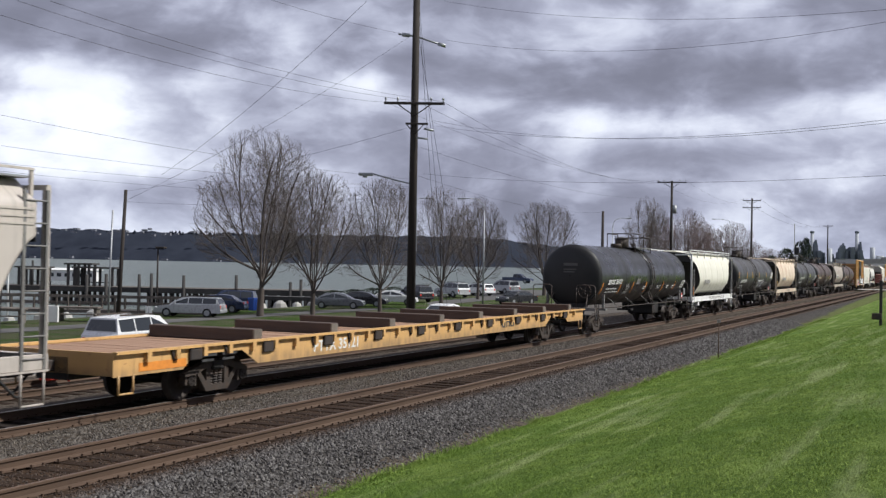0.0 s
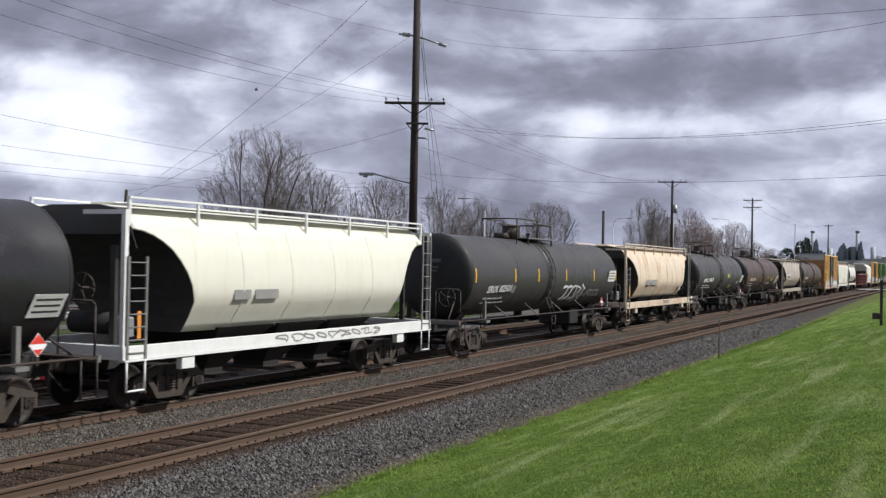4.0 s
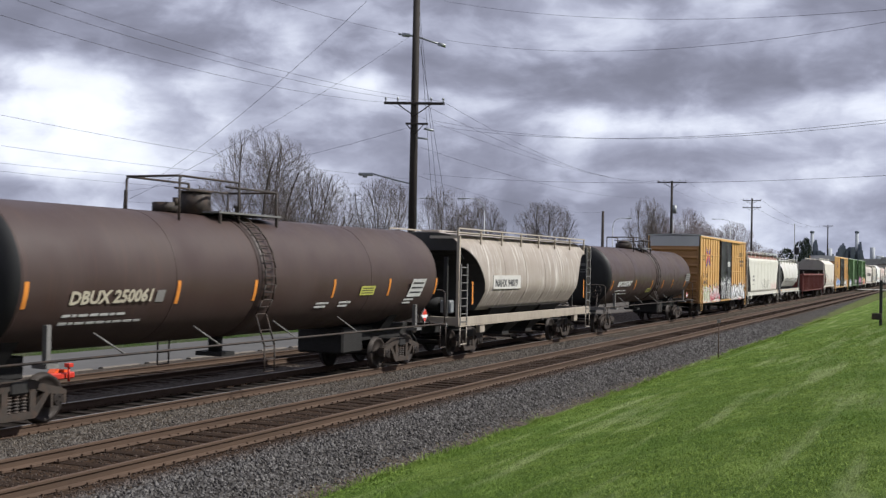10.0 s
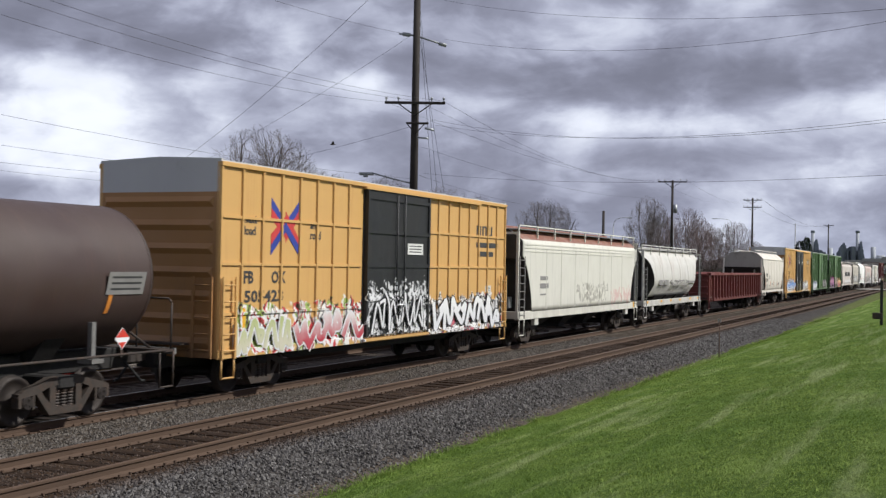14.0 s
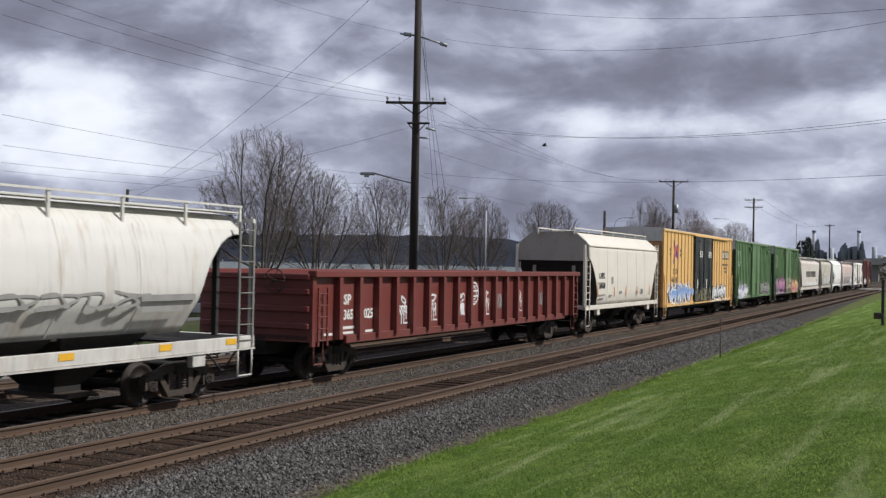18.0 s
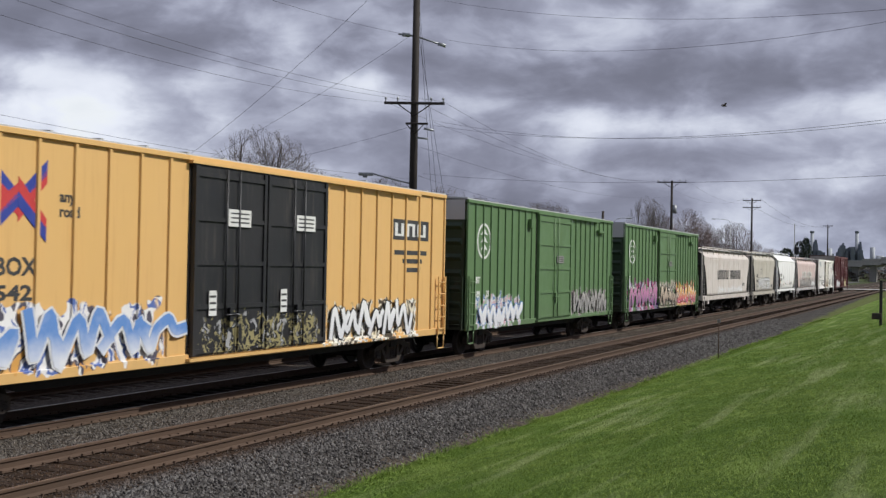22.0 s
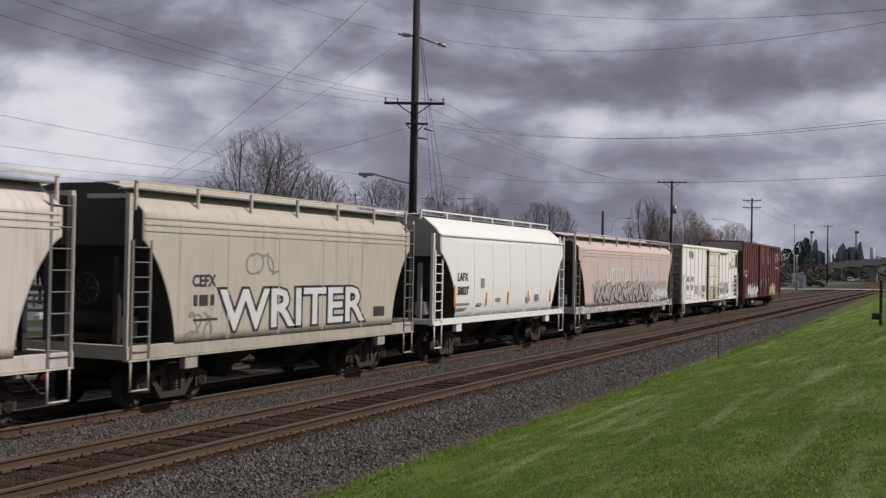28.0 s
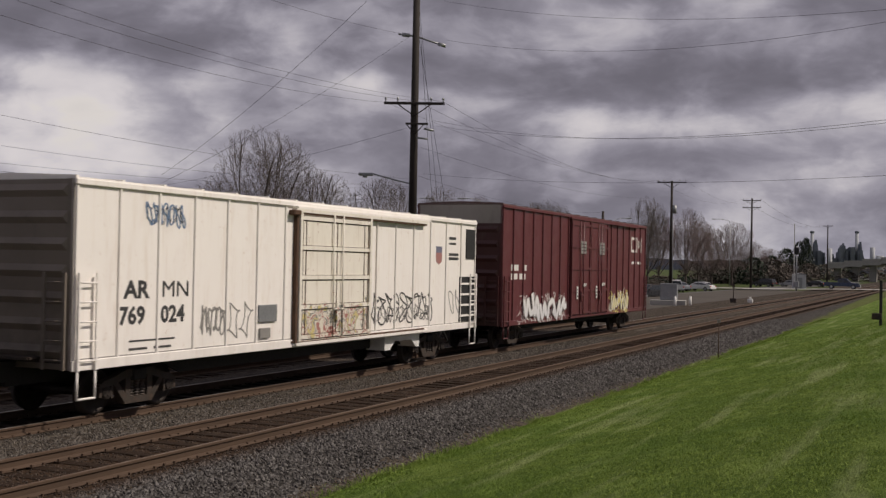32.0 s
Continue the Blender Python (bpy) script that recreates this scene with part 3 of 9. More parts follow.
def side_frame_mesh():
    s = Shape()
    x0, x1 = 0.93, 1.09
    hw = 0.89
    s.prism([(-1.10, 0.52), (-0.98, 0.62), (-0.62, 0.70), (-0.35, 0.80), (0.35, 0.80), (0.62, 0.70), (0.98, 0.62), (1.10, 0.52), (0.95, 0.50), (0.62, 0.56), (0.33, 0.66), (-0.33, 0.66), (-0.62, 0.56), (-0.95, 0.50)], "x", x0, x1)
    s.prism([(-0.72, 0.58), (-0.60, 0.60), (-0.30, 0.28), (0.30, 0.28), (0.60, 0.60), (0.72, 0.58), (0.38, 0.16), (-0.38, 0.16)], "x", x0, x1)
    for sy in (-1, 1):
        s.prism([(sy * 0.24, 0.27), (sy * 0.38, 0.27), (sy * 0.38, 0.68), (sy * 0.24, 0.68)], "x", x0, x1)
        s.prism([(sy * (hw - 0.17), 0.30), (sy * (hw - 0.12), 0.30), (sy * (hw - 0.12), 0.60), (sy * (hw - 0.17), 0.60)], "x", x0, x1)
        s.prism([(sy * (hw + 0.12), 0.34), (sy * (hw + 0.19), 0.34), (sy * (hw + 0.19), 0.58), (sy * (hw + 0.12), 0.58)], "x", x0, x1)
    return s.mesh("side_frame")


def spring_mesh():
    s = Shape()
    rings = []
    for k in range(25):
        z, r = 0.28 + 0.0133 * k, 0.078 if k % 4 in (0, 1) else 0.058
        rings.append([(1.0 + r * math.cos(2 * math.pi * q / 10), r * math.sin(2 * math.pi * q / 10), z) for q in range(10)])
    return s.loft(rings).mesh("spring")


BOGIE = dict(wheel=wheelset_mesh(), frame=side_frame_mesh(), spring=spring_mesh(),
             bolster=Shape().box(-1.12, 1.12, -0.2, 0.2, 0.58, 0.80, 0.03).box(-0.2, 0.2, -0.24, 0.24, 0.80, 0.98).box(-0.75, -0.55, -0.75, 0.75, 0.40, 0.50).box(0.55, 0.75, -0.75, 0.75, 0.40, 0.50).mesh("bogie"))
WHEELS = []  # (car, wheelset, offset along the car)


def bogie(car, y):
    b = part("bogie", BOGIE["bolster"], M_under, car, at=pose(0, y, 0))
    for sx in (1, -1):
        part("side_frame", BOGIE["frame"], M_truck, b, at=pose(0, 0, 0, 0, 0, 0 if sx > 0 else 180))
        for yy in (-0.165, 0.0, 0.165):
            part("spring", BOGIE["spring"], M_steel, b, at=pose(0, yy, 0, 0, 0, 0 if sx > 0 else 180))
    for sy in (-0.89, 0.89):
        w = part("wheelset", BOGIE["wheel"], M_wheel, b, at=pose(0, sy, WHEEL_R))
        WHEELS.append((car, w, y + sy, sy))


COUPLER = Shape().box(-0.09, 0.09, 0, 0.62, 0.78, 0.98, 0.02).box(-0.17, 0.17, 0.55, 0.85, 0.74, 1.02, 0.05).box(-0.13, -0.03, 0.83, 0.95, 0.78, 0.98, 0.02).mesh("coupler")
HOSE = Shape().path([(0.28, 0.1, 0.85), (0.33, 0.35, 0.62), (0.3, 0.6, 0.42), (0.2, 0.85, 0.40)], 0.025).mesh("air_hose")


def couplers(car, y):
    for sy in (-1, 1):
        at = pose(0, sy * y, 0, 0, 0, 0 if sy > 0 else 180)
        part("coupler", COUPLER, M_steel, car, at=at)
        part("air_hose", HOSE, M_rubber, car, at=at)


def ladder(car, material, x, y0, y1, z0, z1, rungs, name="ladder", r=0.016):
    s = Shape()
    for y in (y0, y1):
        s.box(x - 0.018, x + 0.018, y - 0.03, y + 0.03, z0, z1)
    for k in range(rungs):
        z = z0 + (z1 - z0) * (k + 0.5) / rungs
        s.tube((x + 0.01, y0, z), (x + 0.01, y1, z), r, seg=5)
    return part(name, s, material, car)


def end_ladder(car, material, y, x0, x1, z0, z1, rungs):
    s = Shape()
    for x in (x0, x1):
        s.box(x - 0.03, x + 0.03, y - 0.018, y + 0.018, z0, z1)
    for k in range(rungs):
        z = z0 + (z1 - z0) * (k + 0.5) / rungs
        s.tube((x0, y, z), (x1, y, z), 0.016, seg=5)
    return part("end_ladder", s, material, car)


def bars(car, material, x, y, z, rows, name="stencil"):
    """Small unreadable stencilling as plain bars: rows of (dy, dz, length, height)."""
    for dy, dz, l, h in rows:
        ob = part(name, Shape().box(x, x + 0.004, y + dy, y + dy + l, z + dz, z + dz + h), material, car)
    return ob


def brake_wheel(car, material, y, x, z, facing):
    s = Shape()
    seg = 16
    for k in range(seg):
        a, b = 2 * math.pi * k / seg, 2 * math.pi * (k + 1) / seg
        s.tube((x + 0.28 * math.cos(a), y, z + 0.28 * math.sin(a)), (x + 0.28 * math.cos(b), y, z + 0.28 * math.sin(b)), 0.016, seg=5)
    for k in range(5):
        a = 2 * math.pi * k / 5
        s.tube((x, y + facing * 0.03, z), (x + 0.28 * math.cos(a), y, z + 0.28 * math.sin(a)), 0.013, seg=4)
    s.tube((x, y - facing * 0.15, z), (x, y + facing * 0.05, z), 0.03, seg=8)
    return part("brake_wheel", s, material, car)


def car_base(name, label, category, y0):
    ob = thing(name, label, category, pose(0, y0, 0), "cars of the freight train")
    ob["group"] = "cars of the freight train"
    CARS.append((ob, y0))
    return ob


CARS = []


M_dim = surface("dim_stencil", (0.10, 0.098, 0.095), (0.06, 0.058, 0.056), 0.7, 0, 3, 18, bump=0)
# black tank heads, set darker than the shell to include their shade
P_head = car_paint("shaded_black_head_paint", (0.009, 0.009, 0.0095), (0.025, 0.023, 0.021), 0.4, 0.2, rough=0.6, low=1.3, dent=0.02)


def tank_car(y0, shell, bogies, lad, rail, paint, label, dome="tall", radius=1.35, zc=2.5, stripes=(), head_paint=None):
    """shell: front and rear end of the tank along the car; lad: the ladder; rail: the span of the top railing."""
    head_paint = head_paint or P_head
    car = car_base("tank_car", label, "tank car", y0)
    s0, s1 = shell
    ends = (s0 - 0.9, s1 + 0.35)
    s = Shape()
    seg = 48

    def ring(y, r):
        return [(radius * r * math.cos(2 * math.pi * k / seg), y, zc + radius * r * math.sin(2 * math.pi * k / seg)) for k in range(seg)]
    head = ((0.0, 0.02), (0.006, 0.22), (0.026, 0.43), (0.06, 0.62), (0.11, 0.785), (0.165, 0.90), (0.225, 0.967), (0.30, 1.0))
    s.loft([ring(s0 + 0.30, 1.0), ring(lad, 1.0), ring(s1 - 0.30, 1.0)], cap=False)
    part("tank_shell", s, paint, car)
    for sy, ye in ((-1, s0), (1, s1)):
        hd = part("tank_head", Shape().loft([ring(ye - sy * d, r) for d, r in head], cap=False), head_paint, car)
        st = Shape()
        for dz, l, hh in ((0.42, 0.62, 0.12), (0.24, 0.55, 0.05), (0.13, 0.5, 0.05)):
            st.box(-0.30, -0.30 + l, min(ye - sy * 0.04, ye + sy * 0.003), max(ye - sy * 0.04, ye + sy * 0.003), zc + dz, zc + dz + hh)
        part("stencil", st, M_dim, hd)
        for yy in (ye - sy * 0.34, ye - sy * 4.3):
            part("weld_seam", Shape().loft([[((radius + 0.005) * math.cos(2 * math.pi * k / seg), yy + e, zc + (radius + 0.005) * math.sin(2 * math.pi * k / seg)) for k in range(seg)] for e in (-0.015, 0.015)]), paint, car)
    part("shell_band", Shape().loft([[((radius + 0.012) * math.cos(2 * math.pi * k / seg), yy, zc + (radius + 0.012) * math.sin(2 * math.pi * k / seg)) for k in range(seg)] for yy in (lad - 0.35, lad + 0.35)]), paint, car)
    # saddles, stub sills, running boards
    for sy, ye, yb in ((-1, ends[0], bogies[0]), (1, ends[1], bogies[1])):
        part("stub_sill", Shape().box(-0.28, 0.28, min(ye, yb - sy * 0.9), max(ye, yb - sy * 0.9), 0.72, 1.12, 0.02), M_under, car)
        part("saddle", Shape().prism([(-1.15, 1.85), (-0.5, 1.02), (0.5, 1.02), (1.15, 1.85), (0.6, 1.3), (-0.6, 1.3)], "y", yb - 0.25, yb + 0.25), M_under, car)
        deep = 0.7 if sy < 0 else 0.35
        part("end_platform", Shape().box(-1.40, 1.40, min(ye, ye - sy * deep), max(ye, ye - sy * deep), 1.08, 1.13), M_steel, car)
        part("platform_edge", Shape().box(-1.41, 1.41, ye - 0.03, ye + 0.03, 1.02, 1.14), M_grab, car)
        for sx in (-1, 1):
            r = Shape().path([(sx * 1.38, ye - sy * 0.1, 1.1), (sx * 1.38, ye - sy * 0.1, 2.02), (sx * 1.30, ye - sy * 0.1, 2.10), (sx * 0.62, ye - sy * 0.1, 2.10), (sx * 0.55, ye - sy * 0.1, 2.02), (sx * 0.55, ye - sy * 0.1, 1.1)], 0.02)
            part("end_handrail", r, M_steel, car)
            part("end_brace", Shape().tube((sx * 0.95, ye - sy * 0.15, 1.12), (sx * 0.75, ye - sy * 1.1, 1.75), 0.025, seg=6), M_steel, car)
            st = Shape().path([(sx * 1.40, ye - sy * 0.05, 1.08), (sx * 1.40, ye - sy * 0.05, 0.42), (sx * 1.40, ye - sy * 0.45, 0.42), (sx * 1.40, ye - sy * 0.45, 1.08)], 0.02)
            part("sill_step", st, M_steel, car)
            bk = Shape().box(sx * 1.27 - 0.05, sx * 1.27 + 0.05, yb + 0.35, yb + 0.45, 1.08, 1.72).box(min(sx * 1.1, sx * 1.42), max(sx * 1.1, sx * 1.42), yb + 0.25, yb + 0.55, 1.0, 1.08)
            part("bolster_post", bk, M_grab, car)
        bogie(car, yb)
    for sx in (-1, 1):
        part("side_handrail", Shape().path([(sx * 1.42, ends[0] + 0.3, 1.12), (sx * 1.42, ends[1] - 0.3, 1.12)], 0.024, 6), M_steel, car)
        k = bogies[0] + 2.2
        while k < bogies[1] - 1:
            part("handrail_brace", Shape().tube((sx * 1.42, k, 1.12), (sx * 1.10, k - 0.5, 1.52), 0.018, seg=5), M_grab, car)
            k += 2.9
    # ladders over the shell and the top fittings
    for sx in (-1, 1):
        arc = []
        for k in range(9):
            a = radians(78 - k * 14)
            arc.append((sx * (radius + 0.09) * math.cos(a), zc + (radius + 0.09) * math.sin(a)))
        arc += [(sx * 1.44, 1.0), (sx * 1.44, 0.45)]
        ld = Shape()
        for yy in (-0.20, 0.20):
            ld.path([(x, lad + yy, z) for x, z in arc], 0.020, 5)
        ob = part("ladder", ld, M_steel, car)
        for k in range(2, len(arc)):
            for f in (0.0, 0.5):
                m = (arc[k][0] * (1 - f) + arc[k - 1][0] * f, arc[k][1] * (1 - f) + arc[k - 1][1] * f)
                part("rung", Shape().tube((m[0], lad - 0.20, m[1]), (m[0], lad + 0.20, m[1]), 0.015, seg=5), M_steel, ob)
    zt = zc + radius
    r0, r1 = rail
    part("top_platform", Shape().box(-0.75, 0.75, lad - 1.0, r1 + 0.1, zt + 0.02, zt + 0.06), M_grab, car)
    for sx in (-0.7, 0.7):
        for yy in (lad - 0.9, r1):
            part("platform_bracket", Shape().box(sx - 0.025, sx + 0.025, yy - 0.025, yy + 0.025, zc + math.sqrt(radius ** 2 - 0.7 ** 2) - 0.03, zt + 0.02), M_steel, car)
    rh = 0.72 if dome == "tall" else 0.55
    mid = r0 + (r1 - r0) * 0.58
    for sx in (-0.68, 0.68):
        part("platform_railing", Shape().path([(sx, r0, zt - 0.2), (sx, r0, zt + rh - 0.06), (sx, r0 + 0.06, zt + rh), (sx, mid, zt + rh)], 0.026, 6), M_steel, car)
        part("platform_railing", Shape().path([(sx, mid - 0.5, zt + rh - 0.12), (sx, r1, zt + rh - 0.12), (sx, r1, zt - 0.2)], 0.026, 6), M_steel, car)
        part("railing_post", Shape().tube((sx, mid, zt - 0.2), (sx, mid, zt + rh), 0.03, seg=6), M_steel, car)
    for yy, zz in ((r0, zt + rh), (r1, zt + rh - 0.12)):
        part("end_railing", Shape().tube((-0.68, yy, zz), (0.68, yy, zz), 0.025, seg=6), M_steel, car)
    hy = lad - 0.85
    if dome == "tall":
        part("valve_housing", Shape().tube((0, hy, zt), (0, hy, zt + 0.46), 0.34, seg=20).tube((0, hy, zt + 0.46), (0, hy, zt + 0.50), 0.37, seg=20), M_steel, car)
        part("manway", Shape().tube((0, hy - 1.0, zt), (0, hy - 1.0, zt + 0.2), 0.28, seg=16).tube((0.25, hy - 1.0, zt + 0.15), (0.25, hy - 1.0, zt + 0.30), 0.06), M_steel, car)
    else:
        hy = lad - 1.75
        part("manway", Shape().tube((0, hy, zt), (0, hy, zt + 0.25), 0.42, seg=20).tube((0, hy, zt + 0.25), (0, hy, zt + 0.40), 0.38, 0.22, seg=20), M_steel, car)
    part("vent_valve", Shape().tube((0.2, lad + 0.45, zt), (0.2, lad + 0.45, zt + 0.22), 0.06).tube((0.2, lad + 0.45, zt + 0.2), (0.2, lad + 0.45, zt + 0.26), 0.10), M_steel, car)
    part("bottom_outlet", Shape().tube((0, lad, zc - radius - 0.35), (0, lad, zc - radius + 0.1), 0.16, seg=12).box(-0.35, 0.35, lad - 0.25, lad + 0.25, zc - radius - 0.42, zc - radius - 0.33), M_under, car)
    part("brake_reservoir", Shape().box(-0.9, 0.5, bogies[1] - 2.3, bogies[1] - 1.2, 0.45, 1.14, 0.05), M_under, car)
    brake_wheel(car, M_steel, ends[0] + 0.15, 0.9, 1.85, -1)
    for sy, ye in ((-1, ends[0]), (1, ends[1])):
        at = pose(0, ye - sy * 0.25, 0, 0, 0, 0 if sy > 0 else 180)
        part("coupler", COUPLER, M_steel, car, at=at)
        part("air_hose", HOSE, M_rubber, car, at=at)
    for yy, mat, zz, l in stripes:
        st = Shape()
        a0 = math.asin(max(-1, min(1, (zz - zc) / radius)))
        a1 = math.asin(max(-1, min(1, (zz + l - zc) / radius)))
        rings = []
        for k in range(6):
            a = a0 + (a1 - a0) * k / 5
            rings.append([((radius + d) * math.cos(a), yy + e, zc + (radius + d) * math.sin(a)) for d, e in ((0.003, -0.05), (0.003, 0.05), (0.009, 0.05), (0.009, -0.05))])
        st.loft(rings, False)
        part("reflector", st, mat, car)
    return car


def on_shell(radius, zc, y, z, d=0.006, slant=0.0):
    """Pose for letters lying on the curved shell at height z on the lawn side."""
    a = math.asin((z - zc) / radius)
    n = Vector((math.cos(a), 0, math.sin(a)))
    up = Vector((-math.sin(a), 0, math.cos(a)))
    p = Vector((0, y, zc)) + n * (radius + d)
    return Matrix(((0, up.x, n.x, p.x), (1, -slant * up.x, 0, p.y), (0, up.z, n.z, p.z), (0, 0, 0, 1)))


def placard(car, x, y, z, size=0.28):
    s = Shape().prism([(y - size, z), (y, z - size), (y + size, z), (y, z + size)], "x", x, x + 0.006)
    p = part("hazard_placard", s, M_sign, car)
    q = Shape().prism([(y - size * 0.9, z + 0.02), (y + size * 0.9, z + 0.02), (y, z + size * 0.92)], "x", x + 0.006, x + 0.009).prism([(y - size * 0.55, z - size * 0.35), (y + size * 0.55, z - size * 0.35), (y, z - size * 0.92)], "x", x + 0.006, x + 0.009)
    part("placard_mark", q, M_red, p)
    return p


def hopper_car(y0, length, paint, label, section="round", eave=3.50, top=3.86, notch=(1.75, 0.35), sill=(1.02, 1.27), frame_paint=None, roof_paint=None, bays=3, end_paint=None, slope_paint=None, notch_top=3.4, body_bottom=1.42, walk_w=0.65, panels=8, hatch="trough", post_in=0.35, ribs=False, bogie_in=1.9, sill_out=1.52):
    """Covered hopper: a smooth-sided body with scooped ends, side sills, end frames, roof walk and outlets."""
    car = car_base("hopper_car", label, "hopper car", y0)
    h = length / 2
    if section != "round":
        notch, notch_top, body_bottom = (1.2 if section == "bulge" else 1.0, 0.35), 3.2, sill[1] - 0.02
    frame_paint = frame_paint or paint
    end_paint = end_paint or M_black
    roof_paint = roof_paint or paint
    if section == "round":
        prof = [(0.60, top), (1.05, top - 0.08), (1.33, eave), (1.50, eave - 0.45), (1.57, eave - 0.9), (1.585, 2.25), (1.53, 2.0), (1.16, body_bottom)]
    elif section == "bulge":
        prof = [(0.60, top), (1.0, top - 0.06), (1.40, eave + 0.06), (1.54, eave - 0.12), (1.58, eave - 0.9), (1.60, eave - 1.6), (1.58, eave - 2.2), (1.50, body_bottom)]
    else:
        prof = [(0.60, top), (1.0, top - 0.08), (1.46, eave), (1.53, eave - 0.06), (1.53, eave - 0.9), (1.53, eave - 1.6), (1.53, eave - 2.2), (1.53, body_bottom)]
    # finer profile below the eave, so that the scoop's edge runs smoothly
    def width(z):
        for (xa, za), (xb, zb) in zip(prof[:-1], prof[1:]):
            if zb <= z <= za:
                return xa + (xb - xa) * (za - z) / max(za - zb, 1e-6)
        return prof[-1][0]
    def scoop(u):
        return math.sqrt(max(0.0, 1 - u * u)) if section == "round" else max(0.0, 1 - u ** 1.35) ** 0.62

    def bottom(y):
        d = max(0.0, h - post_in - abs(y)) / notch[0]
        return body_bottom + (notch_top - body_bottom) * scoop(d) if d < 1 else body_bottom
    turns = [math.sin(radians(9 * k)) * notch[0] for k in range(11)] + [notch[0] + 0.001]
    stations = sorted(set([-h + post_in + d for d in turns] + [h - post_in - d for d in turns]))
    rings = []
    m = 14
    for y in stations:
        zb = bottom(y)
        half = [(prof[0][0], prof[0][1]), (prof[1][0], prof[1][1])]
        half += [(width(prof[2][1] + (zb - prof[2][1]) * (k / (m - 1))), prof[2][1] + (zb - prof[2][1]) * (k / (m - 1))) for k in range(m)]
        rings.append([(x, y, z) for x, z in half] + [(-x, y, z) for x, z in reversed(half)])
    part("body", Shape().loft(rings), paint, car)
    # panel seams
    for k in range(1, panels):
        y = -h + post_in + notch[0] * 0.8 + (2 * h - 2 * post_in - 1.6 * notch[0]) * k / panels
        for sx in (-1, 1):
            rr = []
            for j in range(9):
                z = prof[2][1] + (body_bottom + 0.02 - prof[2][1]) * j / 8
                w = width(z)
                rr.append([(sx * (w + 0.002), y - 0.03, z), (sx * (w + 0.014), y - 0.012, z), (sx * (w + 0.014), y + 0.012, z), (sx * (w + 0.002), y + 0.03, z)])
            part("seam", Shape().loft(rr, False), paint, car)
    # slope sheets and end bulkheads; their dark paint stands for shade under the scoop
    for sy in (-1, 1):
        ye = sy * (h - post_in)
        sl = Shape()
        rr = []
        for d in turns[:-1]:
            zb = body_bottom + (notch_top - body_bottom) * scoop(d / notch[0])
            wx = width(zb) - 0.004
            y = sy * (h - post_in - d + 0.006)
            rr.append([(-wx, y, zb - 0.01), (wx, y, zb - 0.01), (wx, y, zb + 0.02), (-wx, y, zb + 0.02)])
        sl.loft(rr, False)
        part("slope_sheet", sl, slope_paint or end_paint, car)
        arch = [(x - 0.01, z - 0.01) for x, z in prof[:4]] + [(width(notch_top) - 0.01, notch_top - 0.1)]
        part("end_sheet", Shape().prism([(-x, z) for x, z in arch] + [(x, z) for x, z in reversed(arch)], "y", min(ye, ye + sy * 0.012), max(ye, ye + sy * 0.012)), end_paint, car)
        part("end_sill", Shape().box(-1.5, 1.5, min(sy * h, sy * (h - 0.22)), max(sy * h, sy * (h - 0.22)), sill[0], sill[1]), frame_paint, car)
        part("end_platform", Shape().box(-1.45, 1.45, min(sy * (h - 0.2), sy * (h - 1.2)), max(sy * (h - 0.2), sy * (h - 1.2)), sill[0] + 0.1, sill[0] + 0.14), M_under, car)
        for sx in (-1, 1):
            x = sx * 1.5
            part("corner_post", Shape().box(min(x, x - sx * 0.09), max(x, x - sx * 0.09), sy * (h - 0.06) - 0.05, sy * (h - 0.06) + 0.05, sill[0], eave + (0.2 if section != "bulge" else -0.1)), frame_paint, car)
            if section != "bulge":
                part("roof_bracket", Shape().box(min(x, sx * 0.5), max(x, sx * 0.5), sy * (h - 0.06) - 0.04, sy * (h - 0.06) + 0.04, eave + 0.16, eave + 0.24), frame_paint, car)
            ya, yb = sy * (h - 0.10), sy * (h - 0.60)
            ladder(car, frame_paint if section == "bulge" else M_grab, sx * 1.52, min(ya, yb), max(ya, yb), sill[0], eave + (0.15 if sy > 0 else -0.6), 8)
            part("sill_step", Shape().path([(sx * 1.52, ya, sill[0]), (sx * 1.52, ya, 0.45), (sx * 1.52, yb, 0.45), (sx * 1.52, yb, sill[0])], 0.022), frame_paint, car)
        for x in (-0.85, 0.85):
            part("end_brace", Shape().box(x - 0.06, x + 0.06, sy * (h - 0.5) - 0.05, sy * (h - 0.5) + 0.05, sill[1], notch_top - 0.3), end_paint, car)
        part("center_sill", Shape().box(-0.25, 0.25, min(sy * h, sy * (h - 3.2)), max(sy * h, sy * (h - 3.2)), 0.72, 1.05), M_under, car)
        bogie(car, sy * (h - bogie_in))
    part("air_tank", Shape().tube((-0.5, -h + 0.95, 1.62), (0.5, -h + 0.95, 1.62), 0.22, seg=14), M_under, car)
    part("brake_valve", Shape().box(0.55, 0.9, -h + 0.75, -h + 1.05, 1.35, 1.75, 0.03), M_galv, car)
    for sx in (-1, 1):
        x = sx * sill_out
        part("side_sill", Shape().box(min(x, x - sx * 0.1), max(x, x - sx * 0.1), -h, h, sill[0], sill[1], 0.008), frame_paint, car)
        part("sill_flange", Shape().box(min(x + sx * 0.03, x - sx * 0.12), max(x + sx * 0.03, x - sx * 0.12), -h + 0.02, h - 0.02, sill[0] - 0.035, sill[0] - 0.003), frame_paint, car)
        for k in (-1, 1):
            y = k * (h - bogie_in)
            part("jacking_pad", Shape().box(min(x, x - sx * 0.14), max(x, x - sx * 0.14), y - 0.2, y + 0.2, sill[0] - 0.28, sill[0] - 0.04, 0.01), frame_paint, car)
